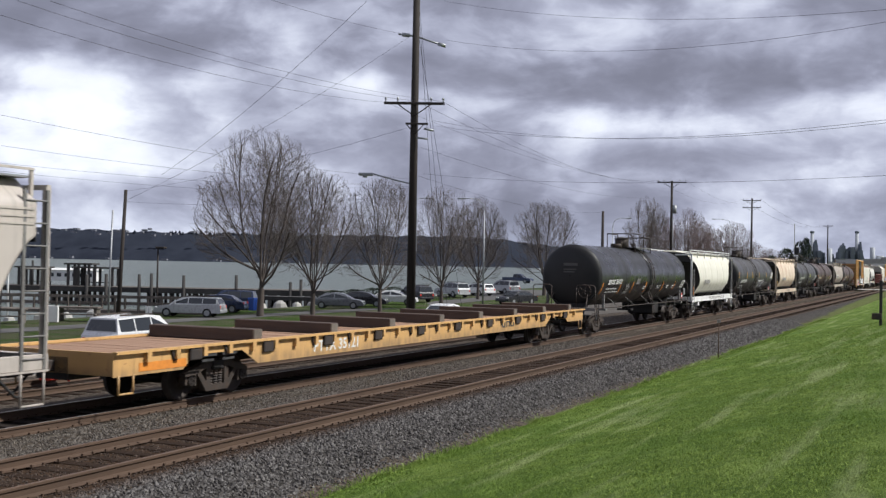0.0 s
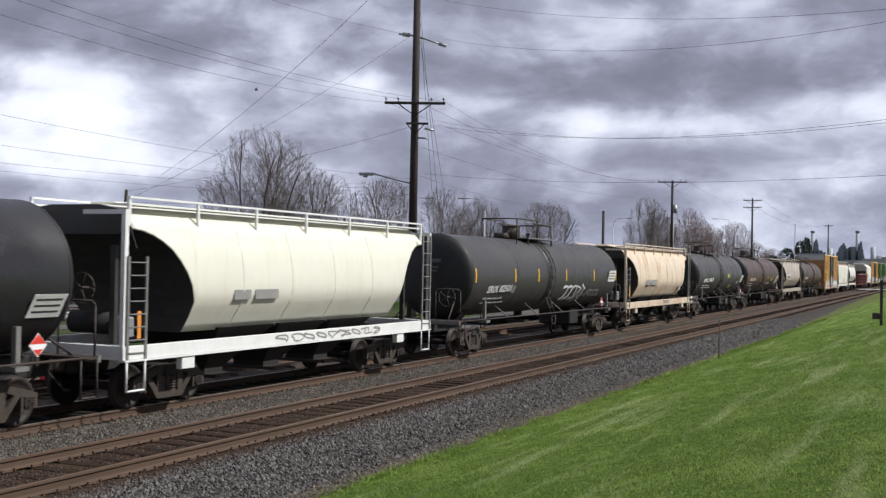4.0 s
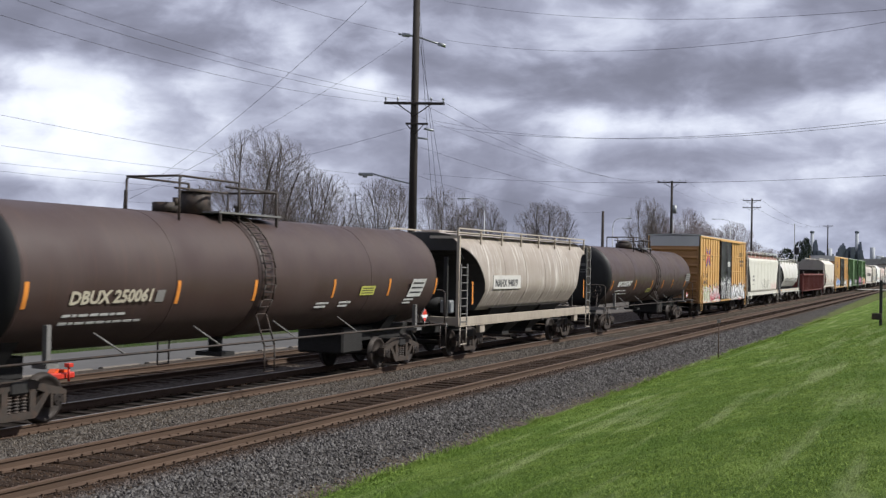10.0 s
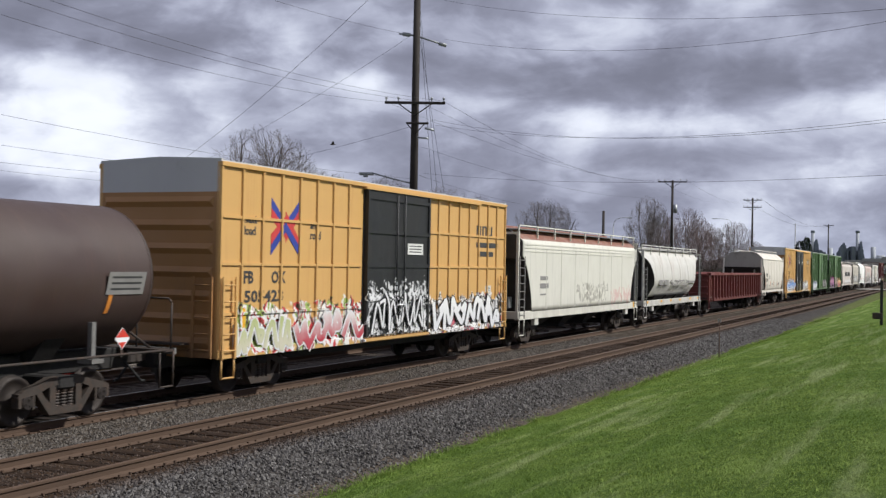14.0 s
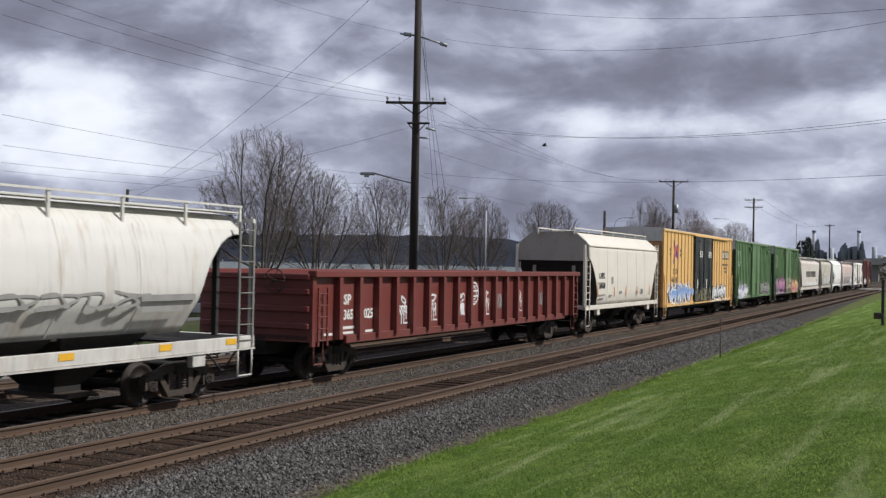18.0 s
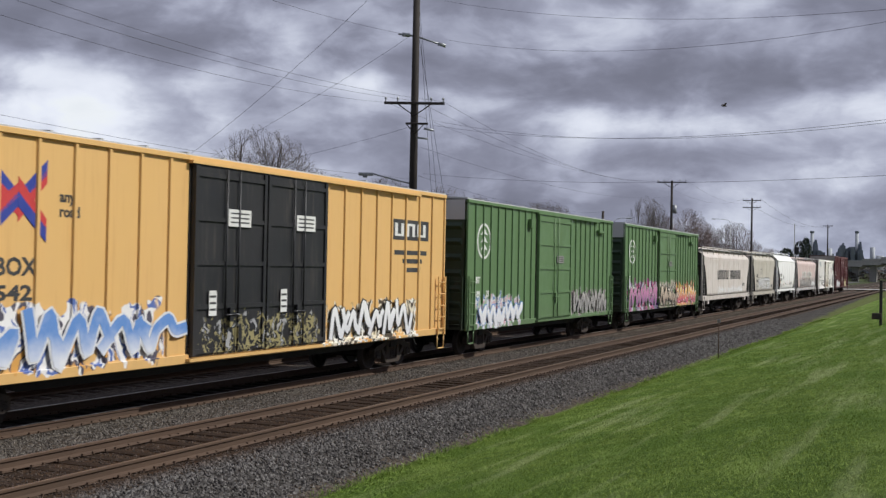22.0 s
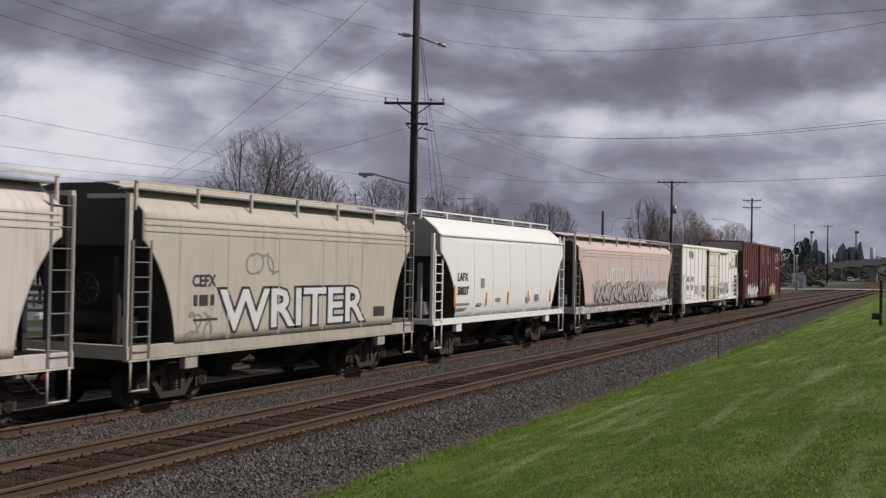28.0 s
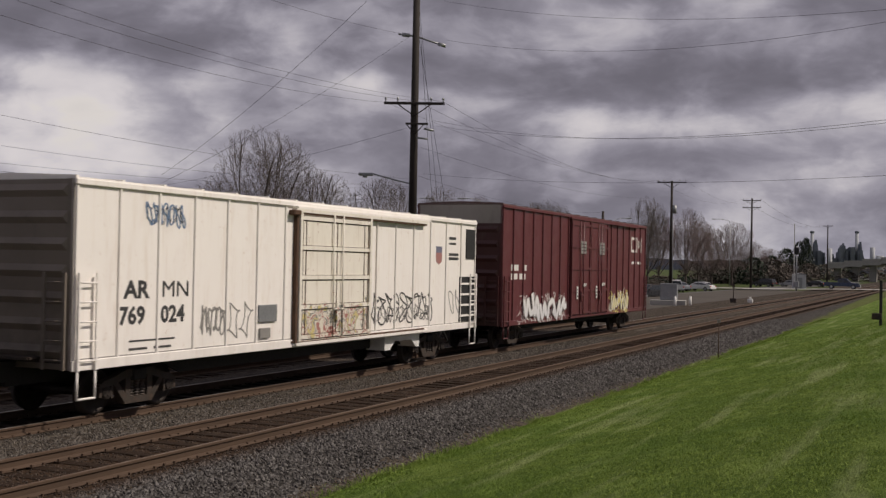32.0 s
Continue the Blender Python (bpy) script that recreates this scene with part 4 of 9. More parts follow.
    if section == "bulge":
        for sx in (-1, 1):
            part("top_chord", Shape().box(min(sx * 1.50, sx * 1.585), max(sx * 1.50, sx * 1.585), -h + post_in, h - post_in, eave - 0.17, eave - 0.10, 0.012), paint, car)
    if section == "flat":
        for sx in (-1, 1):
            for zz in (eave - 0.16, eave - 0.28, eave - 0.40):
                part("side_bead", Shape().box(min(sx * 1.525, sx * 1.545), max(sx * 1.525, sx * 1.545), -h + post_in + 0.05, h - post_in - 0.05, zz - 0.03, zz + 0.01), paint, car)
    # outlets
    inner = 2 * (h - bogie_in) - 2.4
    for k in range(bays):
        y = -inner / 2 + inner * (k + 0.5) / bays
        w = inner / bays * 0.46
        b = Shape()
        rings = [[(sx * a, y + sy * c, z) for sx, sy in ((1, 1), (-1, 1), (-1, -1), (1, -1))] for a, c, z in ((1.3, w, body_bottom + 0.05), (0.42, 0.33, 0.52), (0.42, 0.33, 0.40))]
        b.loft(rings, False)
        part("outlet_chute", b, M_under, car)
        part("outlet_gate", Shape().box(-0.75, 0.75, y - 0.36, y + 0.36, 0.33, 0.41, 0.01).tube((-0.95, y + 0.2, 0.37), (0.95, y + 0.2, 0.37), 0.03), M_steel, car)
    # roof
    if hatch == "trough":
        part("trough_hatch", Shape().box(-0.32, 0.32, -h + 1.1, h - 1.1, top, top + 0.09, 0.02), roof_paint, car)
    else:
        for k in range(10):
            y = -h + 1.4 + (2 * h - 2.8) * k / 9
            part("round_hatch", Shape().tube((0, y, top - 0.02), (0, y, top + 0.12), 0.38, seg=16), roof_paint, car)
    if roof_paint is not paint:
        rr = Shape()
        for sx in (-1, 1):
            rr.loft([[(sx * 0.3, y, top + 0.004), (sx * 0.60, y, top + 0.004), (sx * 1.05, y, prof[1][1] + 0.006), (sx * prof[2][0], y, prof[2][1] + 0.006), (sx * prof[2][0], y, prof[2][1] + 0.001), (sx * 1.05, y, prof[1][1] - 0.002), (sx * 0.6, y, top - 0.002), (sx * 0.3, y, top - 0.002)] for y in (-h + post_in + 0.01, h - post_in - 0.01)], False)
        part("roof_sheet", rr, roof_paint, car)
    for sx in (-1, 1):
        x = sx * (1.18 if section == "round" else 1.25)
        zr = eave + 0.24
        w = Shape()
        if section == "bulge":
            x, zr = sx * 0.78, top - 0.10
        w.box(x - 0.28, x + 0.12, -h + 0.3, h - 0.3, zr + 0.10, zr + 0.13)
        part("running_board", w, M_galv if section != "round" else frame_paint, car)
        g = Shape()
        g.box(x + 0.13, x + 0.17, -h + 0.3, h - 0.3, zr + 0.22, zr + 0.26)
        k = 0
        n_post = max(5, int(length / 1.9))
        for k in range(n_post + 1):
            y = -h + 0.33 + (2 * h - 0.66) * k / n_post
            g.box(x + 0.10, x + 0.15, y - 0.03, y + 0.03, (eave - 0.05 if section != "bulge" else top - 0.12), zr + 0.25)
        part("roof_rail", g, frame_paint, car)
    brake_wheel(car, M_steel, -h + 0.05, 0.5, 2.3, -1)
    couplers(car, h - 0.1)
    return car


def box_car(y0, length, paint, label, sill=0.86, eave=4.84, ribs=14, door=(-1.2, 1.2), door_paint=None, end_paint=None, roof_paint=None, cap_paint=None, hbars=(), door_kind="plug", bogie_in=2.3, rib_w=0.10, rib_d=0.045, low_ladder=True, double=False, name="box_car", category="boxcar", end_style="corrugated"):
    car = car_base(name, label, category, y0)
    h = length / 2
    X = 1.53
    end_paint, roof_paint, door_paint, cap_paint = end_paint or paint, roof_paint or paint, door_paint or paint, cap_paint or paint
    for sx in (-1, 1):
        part("side_wall", Shape().box(min(sx * X, sx * (X - 0.06)), max(sx * X, sx * (X - 0.06)), -h, h, sill, eave), paint, car)
        x = sx * X
        part("top_chord", Shape().box(min(x - sx * 0.02, x + sx * (rib_d + 0.02)), max(x - sx * 0.02, x + sx * (rib_d + 0.02)), -h, h, eave - 0.10, eave, 0.01), paint, car)
        part("side_sill", Shape().box(min(x - sx * 0.02, x + sx * (rib_d + 0.005)), max(x - sx * 0.02, x + sx * (rib_d + 0.005)), -h, h, sill - 0.02, sill + 0.16, 0.01), paint, car)
        ys = [-h + 0.05 + (2 * h - 0.1) * k / (ribs - 1) for k in range(ribs)]
        for y in ys:
            if door[0] - 0.08 < y < door[1] + 0.08:
                continue
            part("rib", Shape().prism([(x - sx * 0.005, y - rib_w / 2), (x + sx * rib_d, y - rib_w * 0.3), (x + sx * rib_d, y + rib_w * 0.3), (x - sx * 0.005, y + rib_w / 2)], "z", sill + 0.14, eave - 0.08), paint, car)
        for z in hbars:
            for a, b in ((-h + 0.1, door[0] - 0.15), (door[1] + 0.15, h - 0.1)):
                part("side_rail", Shape().box(min(x, x + sx * 0.035), max(x, x + sx * 0.035), a, b, z - 0.03, z + 0.03), paint, car)
        # doors
        leaves = [(door[0], (door[0] + door[1]) / 2 - 0.02), ((door[0] + door[1]) / 2 + 0.02, door[1])] if double else [door]
        for a, b in leaves:
            d = part("door", Shape().box(min(x + sx * 0.01, x + sx * 0.09), max(x + sx * 0.01, x + sx * 0.09), a, b, sill + 0.10, eave - 0.14, 0.012), door_paint, car)
            for k in range(5):
                z = sill + 0.2 + (eave - 0.34 - sill - 0.2) * k / 4
                part("door_rail", Shape().box(min(x + sx * 0.09, x + sx * 0.125), max(x + sx * 0.09, x + sx * 0.125), a + 0.03, b - 0.03, z - 0.045, z + 0.045), door_paint, d)
            for yy in (a + 0.06, b - 0.06):
                part("door_stile", Shape().box(min(x + sx * 0.09, x + sx * 0.13), max(x + sx * 0.09, x + sx * 0.13), yy - 0.05, yy + 0.05, sill + 0.12, eave - 0.18), door_paint, d)
            for yy in ((a + b) / 2 - 0.22, (a + b) / 2 + 0.22):
                part("lock_rod", Shape().tube((x + sx * 0.14, yy, sill + 0.15), (x + sx * 0.14, yy, eave - 0.2), 0.022, seg=6), door_paint, d)
            part("door_handle", Shape().path([(x + sx * 0.16, (a + b) / 2 - 0.22, 1.75), (x + sx * 0.18, (a + b) / 2 + 0.22, 1.75)], 0.025).box(min(x + sx * 0.13, x + sx * 0.17), max(x + sx * 0.13, x + sx * 0.17), (a + b) / 2 - 0.08, (a + b) / 2 + 0.08, 1.5, 1.9), door_paint, d)
        for ya, yb, za, zb in ((door[0] - 0.05, door[0] - 0.005, sill + 0.1, eave - 0.15), (door[1] + 0.005, door[1] + 0.05, sill + 0.1, eave - 0.15), (door[0], door[1], eave - 0.14, eave - 0.10)):
            part("door_gap", Shape().box(min(x, x + sx * 0.02), max(x, x + sx * 0.02), ya, yb, za, zb), M_under, car)
        wide = door[1] - door[0]
        for za, zb, dx in ((sill + 0.02, sill + 0.08, 0.15), (eave - 0.15, eave - 0.09, 0.13)):
            part("door_track", Shape().box(min(x, x + sx * dx), max(x, x + sx * dx), door[0] - 0.1, min(door[1] + wide, h - 0.3), za, zb), paint, car)
        for sy in (-1, 1):
            ya, yb = sy * (h - 0.08), sy * (h - 0.52)
            ladder(car, paint, sx * (X + rib_d + 0.05), min(ya, yb), max(ya, yb), sill - 0.02, sill + 1.65 if low_ladder else eave - 0.1, 5 if low_ladder else 12)
            part("sill_step", Shape().path([(sx * (X + 0.07), ya, sill), (sx * (X + 0.07), ya, 0.45), (sx * (X + 0.07), yb, 0.45), (sx * (X + 0.07), yb, sill)], 0.022), paint, car)
    part("floor", Shape().box(-1.45, 1.45, -h, h, sill + 0.1, sill + 0.22), M_under, car)
    part("center_sill", Shape().box(-0.3, 0.3, -h - 0.2, h + 0.2, 0.62, sill + 0.1), M_under, car)
    for sx in (-1, 1):
        part("bolster_sill", Shape().prism([(-h + 2.8, sill), (-h + 3.6, 0.62), (h - 3.6, 0.62), (h - 2.8, sill)], "x", min(sx * 0.95, sx * 1.02), max(sx * 0.95, sx * 1.02)), M_under, car)
    # roof
    rf = Shape().prism([(-1.56, eave - 0.01), (-1.56, eave + 0.03), (0, eave + 0.08), (1.56, eave + 0.03), (1.56, eave - 0.01)], "y", -h, h)
    part("roof", rf, roof_paint, car)
    nr = int(length / 1.15)
    for k in range(nr + 1):
        y = -h + 0.05 + (2 * h - 0.1) * k / nr
        part("roof_seam", Shape().prism([(-1.55, eave + 0.02), (-1.55, eave + 0.06), (0, eave + 0.12), (1.55, eave + 0.06), (1.55, eave + 0.02), (0, eave + 0.07)], "y", y - 0.035, y + 0.035), roof_paint, car)
    for sy in (-1, 1):
        ye = sy * h
        cap = eave - 0.62 if end_style == "corrugated" else eave
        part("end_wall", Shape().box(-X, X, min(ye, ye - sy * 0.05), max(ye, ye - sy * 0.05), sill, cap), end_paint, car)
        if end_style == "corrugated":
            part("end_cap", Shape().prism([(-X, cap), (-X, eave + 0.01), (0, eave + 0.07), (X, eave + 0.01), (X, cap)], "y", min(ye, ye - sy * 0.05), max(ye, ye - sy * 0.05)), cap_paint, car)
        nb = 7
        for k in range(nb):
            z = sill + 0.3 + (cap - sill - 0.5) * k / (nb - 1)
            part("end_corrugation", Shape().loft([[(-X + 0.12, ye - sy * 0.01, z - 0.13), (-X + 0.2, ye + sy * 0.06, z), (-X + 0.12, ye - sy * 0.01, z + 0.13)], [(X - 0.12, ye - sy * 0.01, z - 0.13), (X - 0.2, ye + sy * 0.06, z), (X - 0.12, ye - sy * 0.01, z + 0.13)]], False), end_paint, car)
        end_ladder(car, end_paint, ye + sy * 0.1, 1.0, 1.45, sill, sill + 1.65, 5)
        part("crossover_platform", Shape().box(-0.9, 0.9, min(ye, ye + sy * 0.35), max(ye, ye + sy * 0.35), 1.12, 1.16), M_steel, car)
        part("draft_gear", Shape().box(-0.3, 0.3, min(ye, ye + sy * 0.4), max(ye, ye + sy * 0.4), 0.70, 1.05), M_under, car)
        bogie(car, sy * (h - bogie_in))
    brake_wheel(car, M_steel, -h - 0.14, -0.6, 2.2, -1)
    couplers(car, h + 0.15)
    return car


def gondola_car(y0, length, paint, label, sill=0.98, top=2.55):
    car = car_base("gondola_car", label, "gondola", y0)
    h = length / 2
    X = 1.50
    part("floor", Shape().box(-1.45, 1.45, -h, h, sill + 0.05, sill + 0.15), M_under, car)
    for sx in (-1, 1):
        x = sx * X
        part("side_wall", Shape().box(min(x, x - sx * 0.04), max(x, x - sx * 0.04), -h, h, sill, top), paint, car)
        part("top_chord", Shape().box(min(x - sx * 0.07, x + sx * 0.17), max(x - sx * 0.07, x + sx * 0.17), -h, h, top - 0.06, top + 0.10, 0.015), paint, car)
        part("side_sill", Shape().box(min(x - sx * 0.02, x + sx * 0.09), max(x - sx * 0.02, x + sx * 0.09), -h + 1.6, h - 1.6, sill - 0.10, sill + 0.10, 0.01), paint, car)
        nrib = 19
        for k in range(nrib):
            y = -h + 1.2 + (2 * h - 1.96) * k / (nrib - 1)
            part("rib", Shape().loft([[(x - sx * 0.005, y - 0.085, z), (x + sx * d, y - 0.075, z), (x + sx * d, y + 0.075, z), (x - sx * 0.005, y + 0.085, z)] for z, d in ((sill + 0.02, 0.17), (top - 0.05, 0.155))], False), paint, car)
        for sy in (-1, 1):
            y = sy * (h - 0.08)
            part("corner_post", Shape().box(min(x, x + sx * 0.08), max(x, x + sx * 0.08), y - 0.08, y + 0.08, sill - 0.1, top), paint, car)
            ya, yb = sy * (h - 0.2), sy * (h - 0.62)
            ladder(car, paint, x + sx * 0.12, min(ya, yb), max(ya, yb), sill - 0.1, top - 0.3, 5)
            part("sill_step", Shape().path([(x, ya, sill), (x, ya, 0.45), (x, yb, 0.45), (x, yb, sill)], 0.022), paint, car)
    for sy in (-1, 1):
        ye = sy * h
        part("end_wall", Shape().box(-X, X, min(ye, ye - sy * 0.05), max(ye, ye - sy * 0.05), sill, top + 0.02), paint, car)
        for z in (1.35, 1.75, 2.15, 2.5):
            part("end_rib", Shape().box(-X, X, min(ye, ye + sy * 0.08), max(ye, ye + sy * 0.08), z - 0.07, z + 0.07, 0.02), paint, car)
        bogie(car, sy * (h - 2.0))
    part("center_sill", Shape().box(-0.3, 0.3, -h, h, 0.65, sill + 0.08), M_under, car)
    brake_wheel(car, M_steel, -h - 0.12, 0.6, 2.4, -1)
    couplers(car, h + 0.05)
    return car


def flat_car(y0, length, paint, label):
    """Long flat car with wooden deck, pocketed side sill and dunnage timbers across it."""
    car = car_base("flat_car", label, "flatcar", y0)
    h = length / 2
    deck_z = 1.12
    M_deck = surface("worn_plank_deck", (0.34, 0.205, 0.13), (0.19, 0.115, 0.075), 0.85, 0, 1.2, 18, bump=0.4, stretch=(0.4, 5, 1))
    M_beam = surface("dark_dunnage", (0.06, 0.04, 0.032), (0.11, 0.075, 0.055), 0.85, 0, 2, 18, bump=0.4, stretch=(0.4, 3, 3))
    rng = random.Random(12)
    y = -h + 0.05
    while y < h - 0.1:
        w = 0.26
        part("deck_plank", Shape().box(-1.36, 1.36, y, min(y + w - 0.012, h), deck_z - 0.07, deck_z + rng.uniform(-0.004, 0.004)), M_deck, car)
        y += w
    for sx in (-1, 1):
        x = sx * 1.42
        drop = h - 5.0
        s = Shape().prism([(-h, 1.17), (-h, 0.72), (-h + 2.0, 0.72), (-h + 2.35, 0.98), (-drop - 1.0, 0.98), (-drop - 0.4, 0.66), (drop + 0.4, 0.66), (drop + 1.0, 0.98), (h - 2.35, 0.98), (h - 2.0, 0.72), (h, 0.72), (h, 1.17)], "x", min(x, x - sx * 0.02), max(x, x - sx * 0.02))
        part("side_sill", s, paint, car)
        part("side_flange", Shape().box(min(x - sx * 0.03, x + sx * 0.09), max(x - sx * 0.03, x + sx * 0.09), -h, h, 1.13, 1.18), paint, car)
        k = -h + 0.9
        i = 0
        while k < h - 0.5:
            part("stake_pocket", Shape().box(min(x, x + sx * 0.09), max(x, x + sx * 0.09), k - 0.06, k + 0.06, 0.95, 1.14), paint, car)
            if i % 2:
                part("pocket_gusset", Shape().prism([(k - 0.16, 1.13), (k + 0.16, 1.13), (k + 0.10, 0.98), (k - 0.06, 0.90)], "x", min(x + sx * 0.002, x + sx * 0.04), max(x + sx * 0.002, x + sx * 0.04)), M_steel, car)
            if i % 3 == 1:
                part("tie_down", Shape().box(min(x, x + sx * 0.07), max(x, x + sx * 0.07), k + 0.40, k + 0.78, 0.88, 1.12, 0.02), M_steel, car)
            k += 0.86
            i += 1
        for sy in (-1, 1):
            ya, yb = sy * (h - 0.15), sy * (h - 0.55)
            part("sill_step", Shape().path([(x, ya, 0.75), (x, ya, 0.40), (x, yb, 0.40), (x, yb, 0.75)], 0.022), paint, car)
    part("center_sill", Shape().box(-0.38, 0.38, -h, h, 0.42 + 0.2, deck_z - 0.08), M_under, car)
    for k in range(14):
        y = -h + 1.5 + (2 * h - 3) * k / 13
        part("cross_bearer", Shape().box(-1.4, 1.4, y - 0.06, y + 0.06, 0.85, deck_z - 0.08), M_under, car)
    for sy in (-1, 1):
        part("end_sill", Shape().box(-1.42, 1.42, min(sy * h, sy * (h - 0.06)), max(sy * h, sy * (h - 0.06)), 0.74, 1.16), paint, car)
        bogie(car, sy * (h - 3.6))
    for k, yy in enumerate((-9.4, -6.1, -3.0, 0.2, 3.2, 6.3, 9.3, 12.3)):
        part("crossbeam", Shape().box(-1.40, 1.40, yy - 0.17, yy + 0.17, deck_z + 0.005, deck_z + 0.27, 0.015), M_beam, car, "dark timber bolster bolted across the deck")
        part("beam_end", Shape().box(1.40, 1.41, yy - 0.15, yy + 0.15, deck_z + 0.02, deck_z + 0.255), M_timber, car)
    couplers(car, h)
    return car


M_blue = surface("blue_decal", (0.03, 0.05, 0.28), (0.05, 0.07, 0.33), 0.5, 0, 2, 12, bump=0)
M_red_decal = surface("red_decal", (0.55, 0.05, 0.05), (0.45, 0.04, 0.04), 0.5, 0, 2, 12, bump=0)
M_yellow_label = surface("yellow_label", (0.55, 0.55, 0.12), (0.5, 0.48, 0.1), 0.5, 0, 2, 12, bump=0)
M_spray_white = surface("white_spray", (0.70, 0.70, 0.70), (0.55, 0.55, 0.56), 0.7, 0, 3, 20, bump=0)
M_spray_black = surface("black_spray", (0.02, 0.02, 0.022), (0.06, 0.06, 0.06), 0.7, 0, 3, 20, bump=0)
M_spray_blue = surface("pale_blue_spray", (0.12, 0.20, 0.34), (0.2, 0.28, 0.38), 0.7, 0, 3, 18, bump=0)
def fade(name, low, high, z0, z1):
    """Spray paint that fades from one colour at the sill to another above."""
    m = bpy.data.materials.new(name)
    m.use_nodes = True
    g = Nodes(m.node_tree)
    co = g.add("ShaderNodeTexCoord").outputs["Object"]
    f = g.math("ADD", g.ramp(g.sep(co)[2], z0, z1, 0.0, 1.0), g.math("MULTIPLY", g.math("SUBTRACT", g.noise(co, 3.0, 5, 0.6), 0.5), 0.9), clamp=True)
    p = g.add("ShaderNodeBsdfPrincipled", {"Base Color": g.mix(f, low, high), "Roughness": 0.65})
    g.t.links.new(p.outputs[0], g.add("ShaderNodeOutputMaterial").inputs[0])
    return m


F_white = fade("white_fill", (0.62, 0.62, 0.64), (0.76, 0.76, 0.74), 0.9, 1.9)
F_blue = fade("blue_white_fill", (0.70, 0.71, 0.74), (0.12, 0.25, 0.55), 1.0, 1.7)
F_purple = fade("plum_fill", (0.16, 0.07, 0.20), (0.48, 0.20, 0.34), 0.9, 1.9)
F_tan = fade("tan_fill", (0.20, 0.15, 0.12), (0.62, 0.50, 0.38), 0.9, 2.0)
F_sunset = fade("sunset_fill", (0.45, 0.05, 0.13), (0.72, 0.48, 0.14), 1.0, 1.9)
F_red = fade("red_fill", (0.40, 0.03, 0.05), (0.66, 0.62, 0.60), 0.9, 1.8)
F_olive = fade("olive_fill", (0.55, 0.52, 0.40), (0.35, 0.42, 0.12), 0.9, 1.9)
F_grey = fade("grey_fill", (0.30, 0.29, 0.28), (0.46, 0.42, 0.39), 1.2, 2.2)
F_cream = fade("cream_fill", (0.66, 0.60, 0.34), (0.60, 0.50, 0.14), 0.9, 1.9)
M_faint = surface("faded_grey_stencil", (0.22, 0.21, 0.20), (0.30, 0.29, 0.27), 0.7, 0, 3, 18, bump=0)


def ribbon(points, width, at):
    """A flat painted stroke, 4 mm thick, through plan points mapped by at(u, v)."""
    s = Shape()
    rings = []
    for k, (u, v) in enumerate(points):
        a = points[max(k - 1, 0)]
        b = points[min(k + 1, len(points) - 1)]
        du, dv = b[0] - a[0], b[1] - a[1]
        l = math.hypot(du, dv) or 1.0
        nu, nv = -dv / l * width / 2, du / l * width / 2
        rings.append([at(u + nu, v + nv, 0.003), at(u - nu, v - nv, 0.003), at(u - nu, v - nv, 0.007), at(u + nu, v + nv, 0.007)])
    return s.loft(rings, False)


def spray(car, material, y0, y1, z0, z1, seed, x=1.53, strokes=5, width=0.06, shell=None, name="graffiti"):
    """Looping sprayed outlines that cannot be read."""
    rng = random.Random(seed)

    def at(u, v, d):
        if shell:
            r, zc = shell
            a = math.asin(max(-0.99, min(0.99, (v - zc) / r)))
            return ((r + 0.01 + d) * math.cos(a), u, zc + (r + 0.01 + d) * math.sin(a))
        return (x + d, u, v)
    w, hgt = (y1 - y0) / strokes, z1 - z0
    out = []
    for k in range(strokes):
        cy, cz = y0 + w * (k + 0.5), (z0 + z1) / 2
        ph, f1, f2 = rng.uniform(0, 6.3), rng.choice((1, 1, 2)), rng.choice((2, 3, 3))
        turns = rng.uniform(1.0, 1.5)
        pts = []
        for i in range(34):
            a = turns * 2 * math.pi * i / 33
            pts.append((cy + w * 0.58 * (0.7 * math.cos(f1 * a + ph) + 0.3 * math.cos(f2 * a)), cz + hgt * 0.5 * (0.75 * math.sin(a + ph * 0.4) + 0.25 * math.sin(f2 * a + ph))))
        out.append(part(name, ribbon(pts, width, at), material, car))
    return out


def swirl(rng):
    """A wandering stroke: a few turns up and down across a unit cell, with a hook at its end."""
    n = rng.choice((3, 4, 4))
    up = rng.random() < 0.5
    pts = []
    for k in range(n):
        v = rng.uniform(0.72, 1.0) if up else rng.uniform(0.0, 0.28)
        pts.append(((k + 0.5 + rng.uniform(-0.45, 0.45)) / n, v))
        up = not up
        if rng.random() < 0.45:
            pts.append(((k + 0.8 + rng.uniform(-0.3, 0.5)) / n, rng.uniform(0.3, 0.7)))
    pts.append((pts[-1][0] + rng.choice((-0.35, 0.3)), rng.uniform(0.25, 0.75)))
    return [pts]


